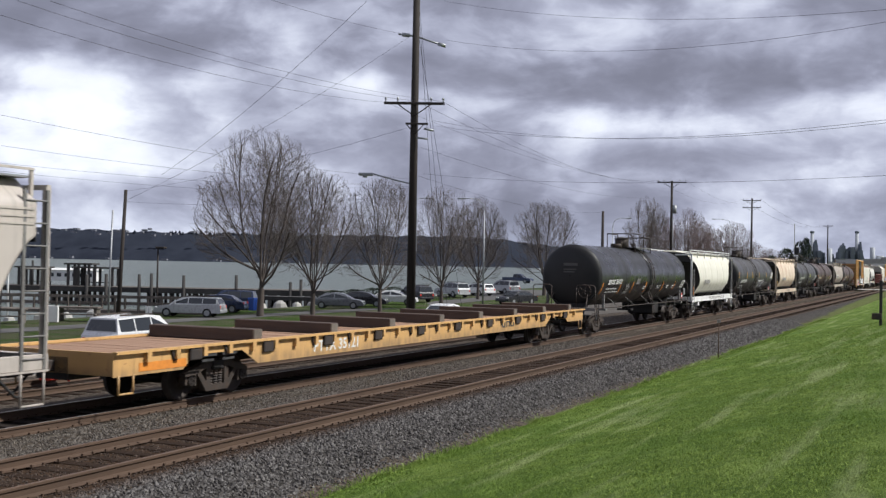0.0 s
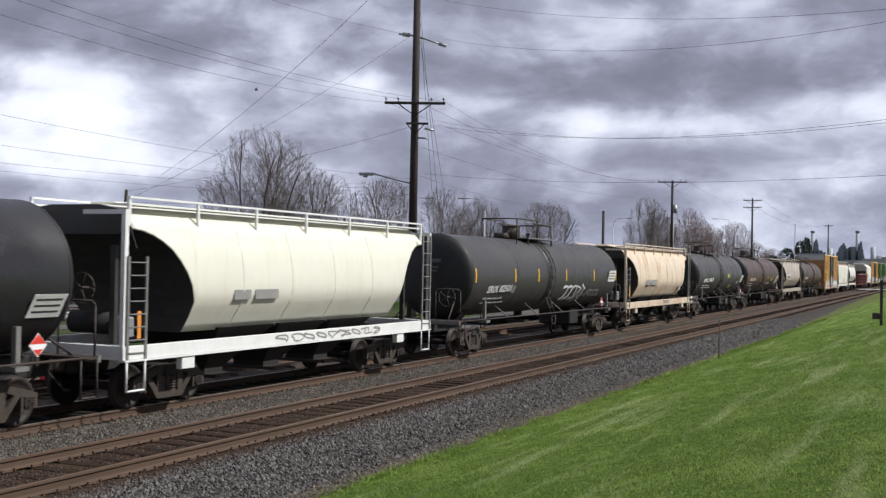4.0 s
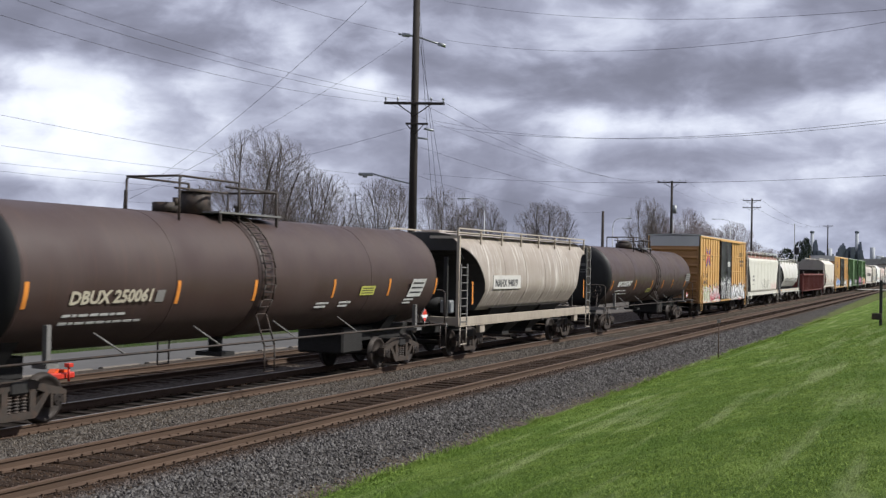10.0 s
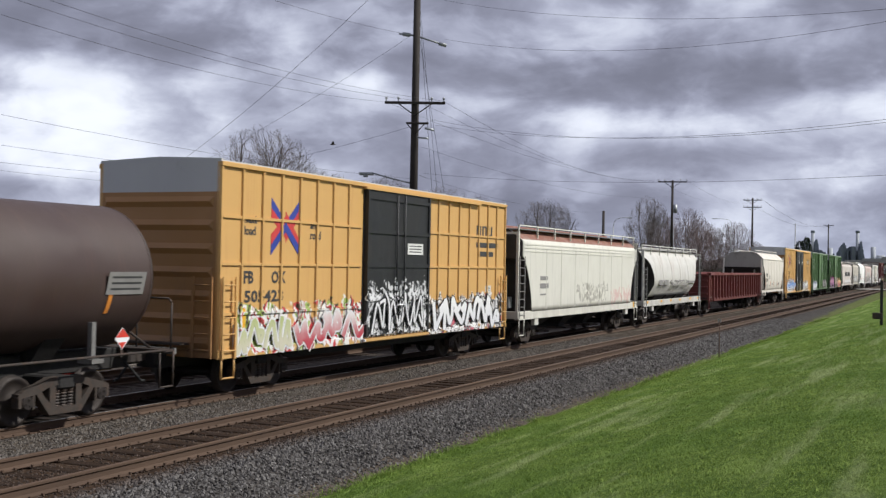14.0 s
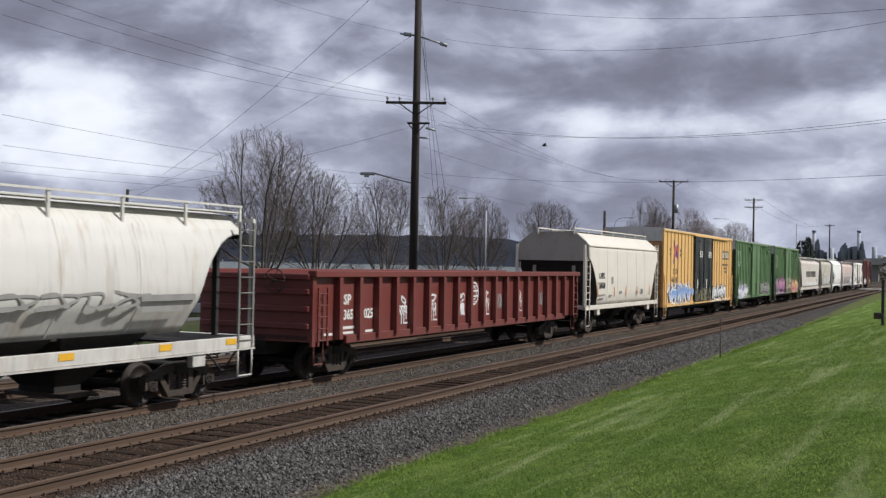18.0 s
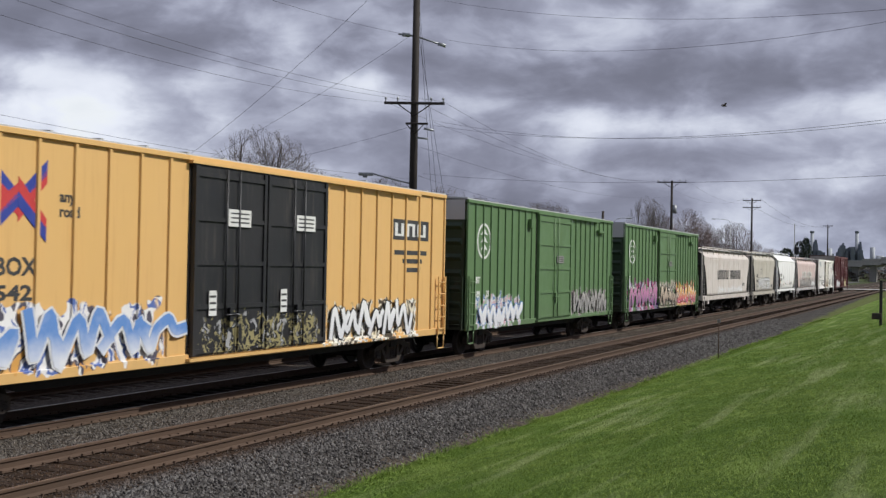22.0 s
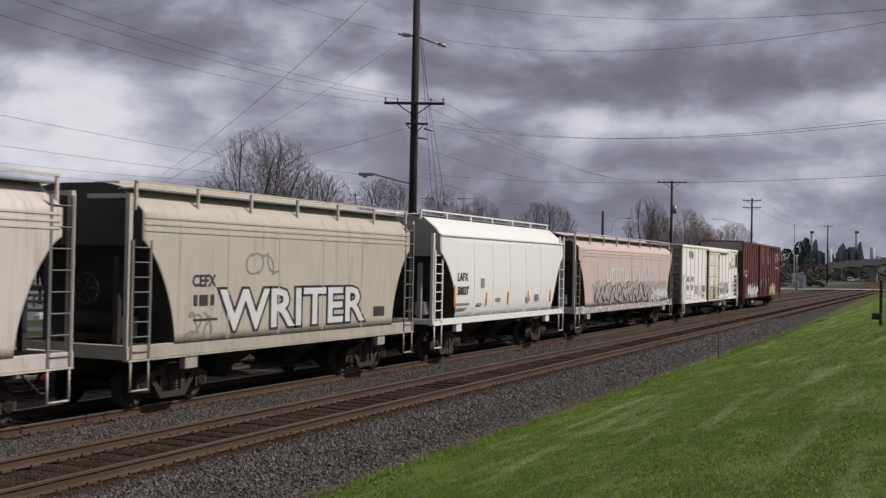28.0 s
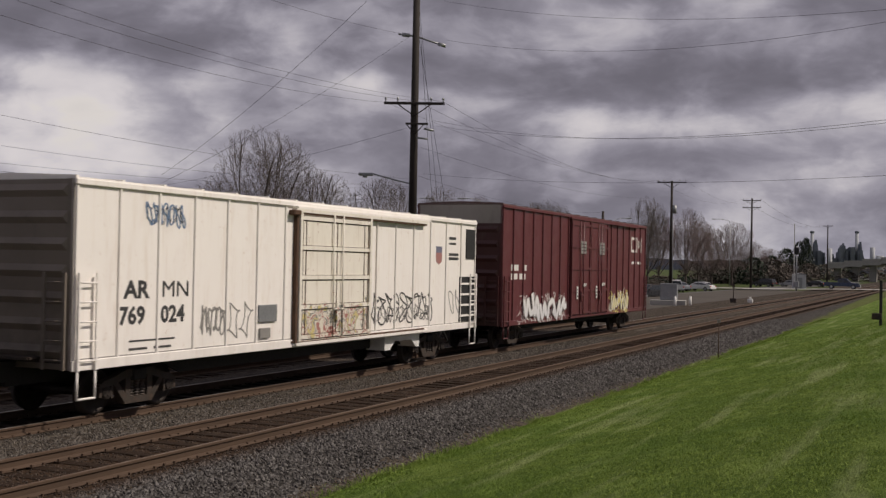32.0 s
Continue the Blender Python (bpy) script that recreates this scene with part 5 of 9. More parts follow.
def throw_up(car, fill, outline, y0, y1, z0, z1, n, seed, x=1.53, fat=0.5):
    """A row of swollen sprayed shapes that cannot be read: a pale core on a dark outline, each leaning its own way."""
    rng = random.Random(seed)
    w, hgt = (y1 - y0) / n, z1 - z0
    for k in range(n):
        g = swirl(rng)
        lean, drop, grow = rng.uniform(-0.15, 0.2), rng.uniform(-0.08, 0.08) * hgt, rng.uniform(0.85, 1.15)
        strokes = []
        for line in g:
            pts = []
            for (u0, v0), (u1, v1) in zip(line[:-1], line[1:]):
                for q in range(5):
                    pts.append((u0 + (u1 - u0) * q / 5, v0 + (v1 - v0) * q / 5))
            pts.append(line[-1])
            for _ in range(2):
                pts = [pts[0]] + [((a[0] + 2 * b[0] + c[0]) / 4, (a[1] + 2 * b[1] + c[1]) / 4) for a, b, c in zip(pts[:-2], pts[1:-1], pts[2:])] + [pts[-1]]
            strokes.append([(y0 + w * (k - 0.12 + 1.24 * u + lean * v), z0 + drop + hgt * grow * v) for u, v in pts])
        core = min(w * 0.22, hgt * 0.24) * fat * 2
        for name, wide, mat, d in (("graffiti_outline", core + 0.09, outline, 0.0), ("graffiti", core, fill, 0.006)):
            s = Shape()
            for m_, pts in enumerate(strokes):
                b = ribbon(pts, wide, lambda u, v, e: (x + d + e + 0.002 * m_ + 0.0004 * k, u, v))
                s.raw(b.v, b.f)
            part(name, s, mat, car)


def cross_badge(car, x, y0, y1, z0, z1):
    """Interlaced red and blue cross of slanting bars."""
    my, mz = (y0 + y1) / 2, (z0 + z1) / 2
    w = (y1 - y0) * 0.16
    badge = None
    for k, (ya, za, yb, zb, m) in enumerate(((y0, z1, my, mz, M_blue), (my, mz, y1, z1, M_blue), (y0, z0, my, mz, M_blue), (my, mz, y1, z0, M_blue))):
        up = 1 if za > mz or zb > mz else -1
        for off, mm in ((0.0, M_blue), (-up * w * 1.25, M_red_decal)):
            part("badge_bar", Shape().prism([(ya, za + off - w * 0.6), (yb, zb + off * 0.6 - w * 0.6), (yb, zb + off * 0.6 + w * 0.6), (ya, za + off + w * 0.6)], "x", x + 0.002 * (k % 2), x + 0.004 + 0.002 * k), mm, car)


def tree_badge(car, x, y, z, ry, rz):
    """Oval white ring round a plain tree of stacked chevrons."""
    seg = 28
    s = Shape()
    rings = [[(x + d, y + ry * q * math.cos(a), z + rz * q * math.sin(a)) for d, q in ((0, 1), (0.006, 1), (0.006, 0.86), (0, 0.86))] for a in [2 * math.pi * k / seg for k in range(seg + 1)]]
    part("badge_ring", s.loft(rings, False, False), M_stencil, car)
    for k in range(3):
        zz = z + rz * (0.55 - 0.42 * k)
        part("badge_chevron", Shape().prism([(y, zz + rz * 0.2), (y + ry * 0.5, zz - rz * 0.22), (y + ry * 0.2, zz - rz * 0.16), (y - ry * 0.2, zz - rz * 0.16), (y - ry * 0.5, zz - rz * 0.22)], "x", x, x + 0.006), M_stencil, car)
    part("badge_stem", Shape().box(x, x + 0.006, y - ry * 0.07, y + ry * 0.07, z - rz * 0.8, z - rz * 0.3), M_stencil, car)


def block_name(car, material, x, y0, y1, z0, z1, n):
    """A company name as plain blocks, one a letter."""
    w = (y1 - y0) / n
    for k in range(n):
        a = y0 + k * w
        part("name_block", Shape().box(x, x + 0.004, a, a + w * 0.24, z0, z1).box(x, x + 0.004, a + w * 0.54, a + w * 0.78, z0, z1).box(x, x + 0.004, a + w * 0.24, a + w * 0.54, z0 + (z1 - z0) * (0.0 if k % 2 == 0 else 0.82), z0 + (z1 - z0) * (0.18 if k % 2 == 0 else 1.0)), material, car)


def info_panel(car, x, y, z, w, h, material=None, at=None):
    """White data panel with a few dark lines."""
    p = part("data_panel", Shape().box(x, x + 0.004, y, y + w, z, z + h) if at is None else Shape().box(0, w, 0, h, 0, 0.004), material or M_stencil, car, at=at)
    for k in range(3):
        a, b = h * (0.2 + 0.26 * k), h * (0.2 + 0.26 * k) + h * 0.09
        sh = Shape().box(x + 0.004, x + 0.006, y + w * 0.1, y + w * 0.9, z + a, z + b) if at is None else Shape().box(w * 0.1, w * 0.9, a, b, 0.004, 0.006)
        part("data_line", sh, M_stencil_black, p)
    return p


def strip(car, material, x, y, z0, z1, w=0.10):
    return part("reflector", Shape().box(x, x + 0.005, y - w / 2, y + w / 2, z0, z1), material, car)

# ---- the train, from its front to its rear ----
ORANGE, CREAM = (0.60, 0.355, 0.12), (0.62, 0.58, 0.50)
# near-black for hopper ends and slopes: shadow given as paint
M_dark = car_paint("shaded_end_paint", (0.028, 0.026, 0.025))
P_grey = car_paint("grey_hopper_paint", (0.50, 0.45, 0.40), dirty=0.5, streak=0.3)
hopper_car(6.10, 16.0, P_grey, "pale grey covered hopper with grimy sides", "flat", eave=3.8, top=4.25)

P_flat = car_paint("yellow_flat_paint", (0.62, 0.37, 0.14), dirty=0.55, streak=0.6, streak_col=(0.20, 0.11, 0.055), low=0.95, chips=0.8)
flat = flat_car(29.78, 28.0, P_flat, "long yellow flatcar with dark timbers across its plank deck")
lettering("PTTX 35121", 0.36, M_stencil, flat, side_pose(1.424, -7.1, 0.76), stretch=1.2, thick=0.008)
block_name(flat, M_stencil_black, 1.424, 5.0, 6.2, 0.80, 1.0, 3)
bars(flat, M_orange, 1.424, -13.3, 0.78, [(0, 0, 1.4, 0.16)], "faded_stencil")
bars(flat, M_stencil_black, 1.424, -11.4, 0.80, [(0, 0.12, 0.5, 0.05), (0, 0.02, 0.4, 0.05), (0.7, 0.12, 0.5, 0.05), (0.7, 0.02, 0.4, 0.05)])

P_tank = car_paint("black_tank_paint", (0.020, 0.0195, 0.0205), (0.045, 0.042, 0.04), 0.35, 0.12, (0.05, 0.048, 0.047), rough=0.32, low=1.3, dent=0.02)
P_tank2 = car_paint("charcoal_tank_paint", (0.043, 0.041, 0.041), (0.06, 0.056, 0.052), 0.35, 0.15, (0.065, 0.063, 0.06), rough=0.46, low=1.3, dent=0.02)
P_tank_brown = car_paint("rust_brown_tank_paint", (0.055, 0.034, 0.029), (0.09, 0.06, 0.045), 0.6, 0.3, (0.10, 0.055, 0.04), rough=0.5, low=1.3, dent=0.02)
RAD, ZC = 1.35, 2.50


def stripes(mat, ys, z=1.72, l=0.62):
    return [(y, mat, z, l) for y in ys]


def tank_marks(car, text, y, z, size, fit, mat=None, rows=((0.80, -0.22), (1.0, -0.36))):
    lettering(text, size, mat or M_stencil, car, on_shell(RAD, ZC, y, z, 0.010, 0.12), thick=0.012, fit=fit)
    for l, dz in rows:
        x, rng = 0.0, random.Random(int(y * 100))
        while x < l * fit - 0.1:
            w = rng.uniform(0.08, 0.3)
            part("stencil", Shape().box(x, min(x + w, l * fit), 0, 0.05, 0, 0.004), M_stencil, car, at=on_shell(RAD, ZC, y - 0.05, z + dz))
            x += w + 0.05


def shell_panel(car, y, z, w, h, material=None):
    return info_panel(car, 0, 0, 0, w, h, material, at=on_shell(RAD, ZC, y, z, 0.012))


def end_placard(car, y):
    part("placard_holder", Shape().box(1.30, 1.34, y - 0.03, y + 0.03, 1.05, 1.5), M_steel, car)
    placard(car, 1.342, y, 1.40, 0.20)


t = tank_car(54.15, (-7.74, 9.35), (-7.34, 7.5), 1.38, (0.3, 3.6), P_tank, "black tank car with white stencilling and orange reflector strips", stripes=stripes(M_orange, (-7.1, -4.2, -2.0, 0.5, 4.1, 6.8), 1.70, 0.5))
tank_marks(t, "BPOX 25021", -6.36, 2.12, 0.31, 2.08)
shell_panel(t, -1.55, 2.10, 0.6, 0.28, M_faint)
shell_panel(t, 8.15, 1.85, 0.75, 0.45)
for y in (0.0, 2.9, 3.1, 5.0, 6.2):
    part("stencil", Shape().box(0, 0.5, 0, 0.05, 0, 0.004).box(0, 0.35, -0.1, -0.05, 0, 0.004), M_stencil, t, at=on_shell(RAD, ZC, y, 1.95))
spray(t, M_faint, -3.25, -2.65, 1.62, 2.15, 5, strokes=2, width=0.06, shell=(RAD, ZC))
end_placard(t, 8.3)
P_h3 = car_paint("cream_hopper_paint", (0.70, 0.68, 0.58), dirty=0.4, streak=0.3, streak_col=(0.5, 0.40, 0.22))
h3 = hopper_car(70.83, 13.0, P_h3, "cream rounded covered hopper with a white frame", frame_paint=M_white, end_paint=M_dark, panels=5)
bars(h3, M_faint, 1.585, -3.2, 2.05, [(0, 0, 0.6, 0.2), (0.75, 0, 0.9, 0.2)])
strip(h3, M_orange, 1.535, -6.1, 1.4, 1.9)
spray(h3, M_faint, -1.5, 3.5, 1.05, 1.24, 8, x=1.522, strokes=9, width=0.03)

t = tank_car(87.66, (-7.1, 9.9), (-6.1, 7.96), 0.75, (-1.3, 2.5), P_tank2, "charcoal tank car with yellow strips and sprayed tags", stripes=stripes(M_reflect, (-6.62, -3.1, -0.7, 2.5, 6.2, 9.5), 2.3, 0.45))
tank_marks(t, "SRIX 82501", -5.5, 1.96, 0.34, 2.06)
part("stencil", Shape().box(0, 0.26, 0, 0.26, 0, 0.004), M_faint, t, at=on_shell(RAD, ZC, -3.24, 1.93))
spray(t, M_spray_white, 2.4, 5.2, 1.45, 2.22, 14, strokes=5, width=0.055, shell=(RAD, ZC))
spray(t, M_faint, 5.4, 7.4, 1.62, 1.95, 15, strokes=5, width=0.04, shell=(RAD, ZC))
shell_panel(t, 8.3, 2.25, 1.0, 0.48)
end_placard(t, 7.4)
P_h5 = car_paint("rusty_cream_hopper_paint", (0.66, 0.55, 0.42), dirty=0.35, streak=0.25, rust=0.85, rust_col=(0.42, 0.17, 0.07))
h5 = hopper_car(105.23, 13.7, P_h5, "cream rounded covered hopper with rust running down its sides", end_paint=M_dark, panels=5)
bars(h5, M_faint, 1.587, -3.4, 2.05, [(0, 0, 0.75, 0.24), (0.9, 0, 1.2, 0.24)])
info_panel(h5, 1.50, 3.9, 1.72, 0.5, 0.22, M_faint)
spray(h5, M_faint, 0.3, 1.8, 1.05, 1.25, 18, x=1.522, strokes=6, width=0.03)
strip(h5, M_reflect, 1.535, -6.3, 1.5, 2.0)
t = tank_car(122.14, (-6.85, 8.65), (-5.97, 6.65), 0.40, (-1.9, 2.4), P_tank2, "charcoal tank car with white stencilling and yellow labels")
tank_marks(t, "SHPX 204078", -5.12, 2.07, 0.34, 2.74)
shell_panel(t, 2.55, 2.34, 0.75, 0.24, M_yellow_label)
shell_panel(t, 3.75, 1.66, 0.8, 0.22, M_yellow_label)
shell_panel(t, 7.5, 2.02, 0.9, 0.5)
part("stencil", Shape().box(0, 0.5, 0, 0.05, 0, 0.004).box(0.1, 0.6, 0.1, 0.15, 0, 0.004), M_stencil, t, at=on_shell(RAD, ZC, 6.3, 1.95))
info_panel(t, 0, 0, 0, 0.5, 0.26, M_faint, at=on_shell(RAD, ZC, 6.2, 1.52, 0.012))
end_placard(t, 7.7)
t = tank_car(140.10, (-7.28, 9.35), (-6.7, 7.39), 0.18, (-2.1, 1.5), P_tank_brown, "rust-brown tank car with orange reflector strips", stripes=stripes(M_orange, (-6.85, -2.9, -0.25, 3.15, 6.1, 9.05), 2.0, 0.45))
tank_marks(t, "DBUX 250061", -5.83, 2.05, 0.34, 2.12, surface("cream_stencil", (0.6, 0.55, 0.42), (0.5, 0.45, 0.35), 0.6, 0, 3, 18, bump=0))
part("stencil", Shape().box(0, 0.24, 0, 0.24, 0, 0.004), M_faint, t, at=on_shell(RAD, ZC, -3.55, 2.05))
shell_panel(t, 4.5, 2.04, 0.75, 0.25, M_yellow_label)
shell_panel(t, 7.3, 1.95, 0.85, 0.55)
for y in (2.5, 3.6, 7.2):
    part("stencil", Shape().box(0, 0.6, 0, 0.05, 0, 0.004).box(0, 0.5, -0.1, -0.05, 0, 0.004), M_stencil, t, at=on_shell(RAD, ZC, y, 1.85))
end_placard(t, 8.3)
P_h8 = car_paint("streaked_hopper_paint", (0.34, 0.29, 0.245), dirty=0.4, streak=0.85, streak_col=(0.80, 0.77, 0.71))
h8 = hopper_car(157.18, 13.5, P_h8, "grey-brown rounded covered hopper streaked with white powder", frame_paint=car_paint("tan_frame", (0.42, 0.36, 0.29)), end_paint=M_dark, panels=5)
part("name_patch", Shape().box(1.575, 1.592, -4.15, -1.65, 2.10, 2.54), car_paint("pale_patch", (0.6, 0.58, 0.54)), h8)
lettering("NAHX 94019", 0.33, M_stencil_black, h8, side_pose(1.595, -4.0, 2.18), stretch=1.1, thick=0.011)
strip(h8, M_orange, 1.535, -5.75, 1.65, 2.35)
strip(h8, M_orange, 1.535, 5.75, 1.65, 2.35)
t = tank_car(174.47, (-7.06, 9.9), (-6.43, 7.69), 1.86, (-0.6, 2.8), P_tank_brown, "dark brown tank car with orange strips", stripes=stripes(M_orange, (-6.42, -2.4, 0.85, 3.2, 5.4, 8.5), 1.86, 0.42), dome="low")
tank_marks(t, "BPOX25847", -5.55, 2.01, 0.34, 2.14)
shell_panel(t, 0.1, 1.68, 0.8, 0.24, M_yellow_label)
shell_panel(t, 8.35, 2.2, 1.0, 0.42, M_faint)
end_placard(t, 8.8)

GRAF = [(0.72, 0.72, 0.70), (0.02, 0.02, 0.02), (0.5, 0.03, 0.05), (0.75, 0.75, 0.75), (0.30, 0.42, 0.10), (0.02, 0.02, 0.03), (0.72, 0.72, 0.72)]
P_fbox = car_paint("yellow_boxcar_paint", ORANGE, dirty=0.15, streak=0.25, streak_col=(0.42, 0.19, 0.05), tags=[(-7.3, -1.8, 0.78, 1.95, 1.0, GRAF), (1.8, 7.6, 0.78, 1.95, 1.0, [(0.74, 0.74, 0.74), (0.02, 0.02, 0.02), (0.72, 0.72, 0.72), (0.03, 0.03, 0.05), (0.5, 0.1, 0.15)])])
P_fdoor = car_paint("black_door_paint", (0.016, 0.016, 0.017), dirty=0.2, streak=0.15, tags=[(-1.8, 1.8, 0.9, 2.35, 1.5, [(0.012, 0.012, 0.012), (0.7, 0.7, 0.7), (0.012, 0.012, 0.012), (0.6, 0.6, 0.6)])])
P_cap = car_paint("pale_grey_cap_paint", (0.5, 0.5, 0.5), dirty=0.3)
# the side's yellow, dirtier and darkened: shade of the sunless end in the colour
P_fend = car_paint("shaded_yellow_end_paint", (0.36, 0.18, 0.06), dirty=0.5, streak=0.4)
fbox = box_car(193.82, 15.9, P_fbox, "yellow boxcar with a black door and sprayed tags along its sill", door=(-1.84, 1.87), door_paint=P_fdoor, end_paint=P_fend, cap_paint=P_cap, roof_paint=P_cap, hbars=(1.75, 2.78, 3.75), ribs=22, eave=4.86)
cross_badge(fbox, 1.532, -6.05, -4.89, 3.09, 4.13)
for word, y, z in (("next", -7.07, 3.65), ("load", -7.07, 3.40), ("any", -4.42, 3.62), ("road", -4.42, 3.38)):
    lettering(word, 0.26, M_stencil_black, fbox, side_pose(1.534, y, z), thick=0.007)
lettering("FB", 0.36, M_stencil_black, fbox, side_pose(1.535, -7.06, 2.38), thick=0.011)
lettering("OX", 0.36, M_stencil_black, fbox, side_pose(1.535, -6.0, 2.38), thick=0.011)
lettering("505423", 0.34, M_stencil_black, fbox, side_pose(1.534, -7.02, 1.98), stretch=1.5, thick=0.011)
block_name(fbox, M_stencil_black, 1.532, 5.5, 6.9, 3.75, 4.08, 3)
bars(fbox, M_stencil_black, 1.532, 5.5, 3.1, [(0, 0.3, 1.8, 0.16), (0.3, 0.02, 1.1, 0.16)])
throw_up(fbox, F_olive, M_spray_white, -7.5, -5.2, 0.80, 1.75, 4, 501, x=1.585)
throw_up(fbox, F_red, M_spray_white, -5.2, -2.2, 0.82, 1.70, 4, 502, x=1.585)
throw_up(fbox, F_white, M_spray_black, 2.1, 7.3, 0.82, 1.85, 6, 503, x=1.585)
throw_up(fbox, M_spray_white, M_black, -1.5, 1.4, 1.0, 2.2, 4, 504, x=1.665, fat=0.25)
info_panel(fbox, 1.625, 0.5, 3.1, 0.95, 0.3)
info_panel(fbox, 1.532, 6.3, 2.0, 0.45, 0.2)
strip(fbox, M_reflect, 1.532, -7.05, 1.25, 1.85, 0.2)

P_h11 = car_paint("bone_hopper_paint", (0.68, 0.66, 0.58), dirty=0.3, streak=0.2, tags=[(-1.5, 3.0, 1.45, 2.15, 1.0, [(0.68, 0.66, 0.58), (0.36, 0.34, 0.29), (0.68, 0.66, 0.58)]), (3.4, 7.0, 1.3, 2.0, 0.8, [(0.68, 0.64, 0.56), (0.62, 0.42, 0.38), (0.66, 0.6, 0.53)])])
P_rustroof = car_paint("rusted_roof", (0.24, 0.10, 0.065), dirty=0.3, streak=0.75, streak_col=(0.58, 0.52, 0.46), rust=0.5, rust_col=(0.16, 0.055, 0.035), chips=0.3)
h11 = hopper_car(211.15, 16.0, P_h11, "bone-white covered hopper with a rusted roof edge", "flat", eave=3.78, top=4.22, roof_paint=P_rustroof, end_paint=M_dark)
bars(h11, M_faint, 1.534, -5.8, 2.0, [(0, 0.35, 0.8, 0.14), (0, 0.05, 0.9, 0.18), (0, -0.2, 0.6, 0.06)])
strip(h11, M_reflect, 1.525, 7.3, 1.02, 1.28, 0.25)
P_h12 = car_paint("pale_grey_hopper_paint", (0.62, 0.60, 0.555), dirty=0.4, streak=0.3, rust=0.25)
h12 = hopper_car(227.05, 13.5, P_h12, "pale grey rounded covered hopper with faded lettering", end_paint=M_dark, panels=5)
bars(h12, M_faint, 1.587, -3.9, 2.02, [(0, 0, 0.9, 0.24), (1.1, 0, 1.0, 0.24), (6.9, 0.05, 1.6, 0.12), (6.9, -0.15, 1.2, 0.1)])
spray(h12, M_faint, -1.4, 3.2, 1.95, 2.28, 41, x=1.58, strokes=5, width=0.05)
for y in (-6.0, -3.1, -1.0, 1.2, 3.8, 5.9):
    part("reflector", Shape().box(1.524, 1.53, y - 0.18, y + 0.18, 1.12, 1.24), M_reflect, h12)
P_gon = car_paint("red_oxide_gondola_paint", (0.15, 0.032, 0.026), dirty=0.2, streak=0.25, streak_col=(0.09, 0.022, 0.02))
gon = gondola_car(246.08, 20.05, P_gon, "dark red ribbed gondola with white sprayed tags")
lettering("SP", 0.34, M_stencil, gon, side_pose(1.506, -8.45, 1.83), stretch=1.1, thick=0.01)
lettering("365", 0.34, M_stencil, gon, side_pose(1.506, -8.45, 1.46), stretch=0.95, thick=0.01)
lettering("025", 0.34, M_stencil, gon, side_pose(1.506, -7.41, 1.46), stretch=0.95, thick=0.01)
bars(gon, M_stencil, 1.506, -8.63, 1.1, [(0, 0.12, 1.0, 0.07), (0, 0, 0.8, 0.06), (-0.75, 0, 0.4, 0.06), (1.3, 0.0, 0.5, 0.06), (14.8, 0.1, 0.4, 0.06), (15.9, 0.05, 0.4, 0.06)])
for k, (yc, z0, z1) in enumerate(((-5.20, 1.22, 2.0), (-3.29, 1.24, 2.02), (0.70, 1.27, 2.05), (3.67, 1.30, 2.06))):
    mid = (z0 + z1) / 2
    spray(gon, M_spray_white, yc - 0.16, yc + 0.16, mid + 0.12, z1, 50 + k, x=1.506, strokes=1, width=0.045)
    spray(gon, M_spray_white, yc - 0.24, yc + 0.22, mid - 0.12, mid + 0.14, 150 + k, x=1.506, strokes=3, width=0.045)
    bars(gon, M_spray_white, 1.506, yc - 0.12, z0, [(0, 0, 0.045, 0.3), (0.14, 0, 0.045, 0.3), (0.14, 0, 0.26, 0.045), (0.28, 0.12, 0.045, 0.16)], "graffiti")
spray(gon, M_spray_white, -1.57, -1.05, 1.30, 1.72, 58, x=1.506, strokes=4, width=0.07)
spray(gon, M_spray_white, -1.55, -1.07, 1.72, 2.02, 59, x=1.506, strokes=3, width=0.035)
seal = Shape()
for ra, rb, n_ in ((0.36, 0.31, 18), (0.20, 0.17, 14)):
    seal.loft([[(1.506 + d, -0.28 + r * 0.95 * math.cos(a), 1.97 + r * math.sin(a)) for d, r in ((0, ra), (0.004, ra), (0.004, rb), (0, rb))] for a in [2 * math.pi * k / n_ for k in range(n_ + 1)]], False, False)
part("graffiti", seal, M_spray_white, gon)
bars(gon, M_spray_white, 1.506, -0.65, 1.86, [(0.04, 0.0, 0.66, 0.05), (0.04, 0.16, 0.66, 0.05), (0.16, -0.16, 0.42, 0.03), (0.16, 0.32, 0.42, 0.03)], "graffiti")
for ya, yb in ((1.52, 2.05), (5.49, 6.02)):
    spray(gon, M_faint, ya, yb, 1.42, 1.95, int(ya * 100), x=1.506, strokes=4, width=0.05)
info_panel(gon, 1.506, 7.27, 1.30, 0.5, 0.36, M_faint)
# the ivory paint with grime, darkened so its colour holds the end's shade
P_lend = car_paint("shaded_grimy_ivory_end", (0.34, 0.32, 0.28), dirty=0.6, streak=0.4, low=2.4)
P_lafx = car_paint("ivory_hopper_paint", (0.68, 0.63, 0.55), dirty=0.2, streak=0.15)
h = hopper_car(263.40, 12.2, P_lafx, "ivory covered hopper with a shaded, grimy end and white sill", "bulge", eave=3.86, top=4.3, sill=(1.13, 1.27), end_paint=P_lend, slope_paint=M_dark, frame_paint=P_lafx, bays=2, panels=6)


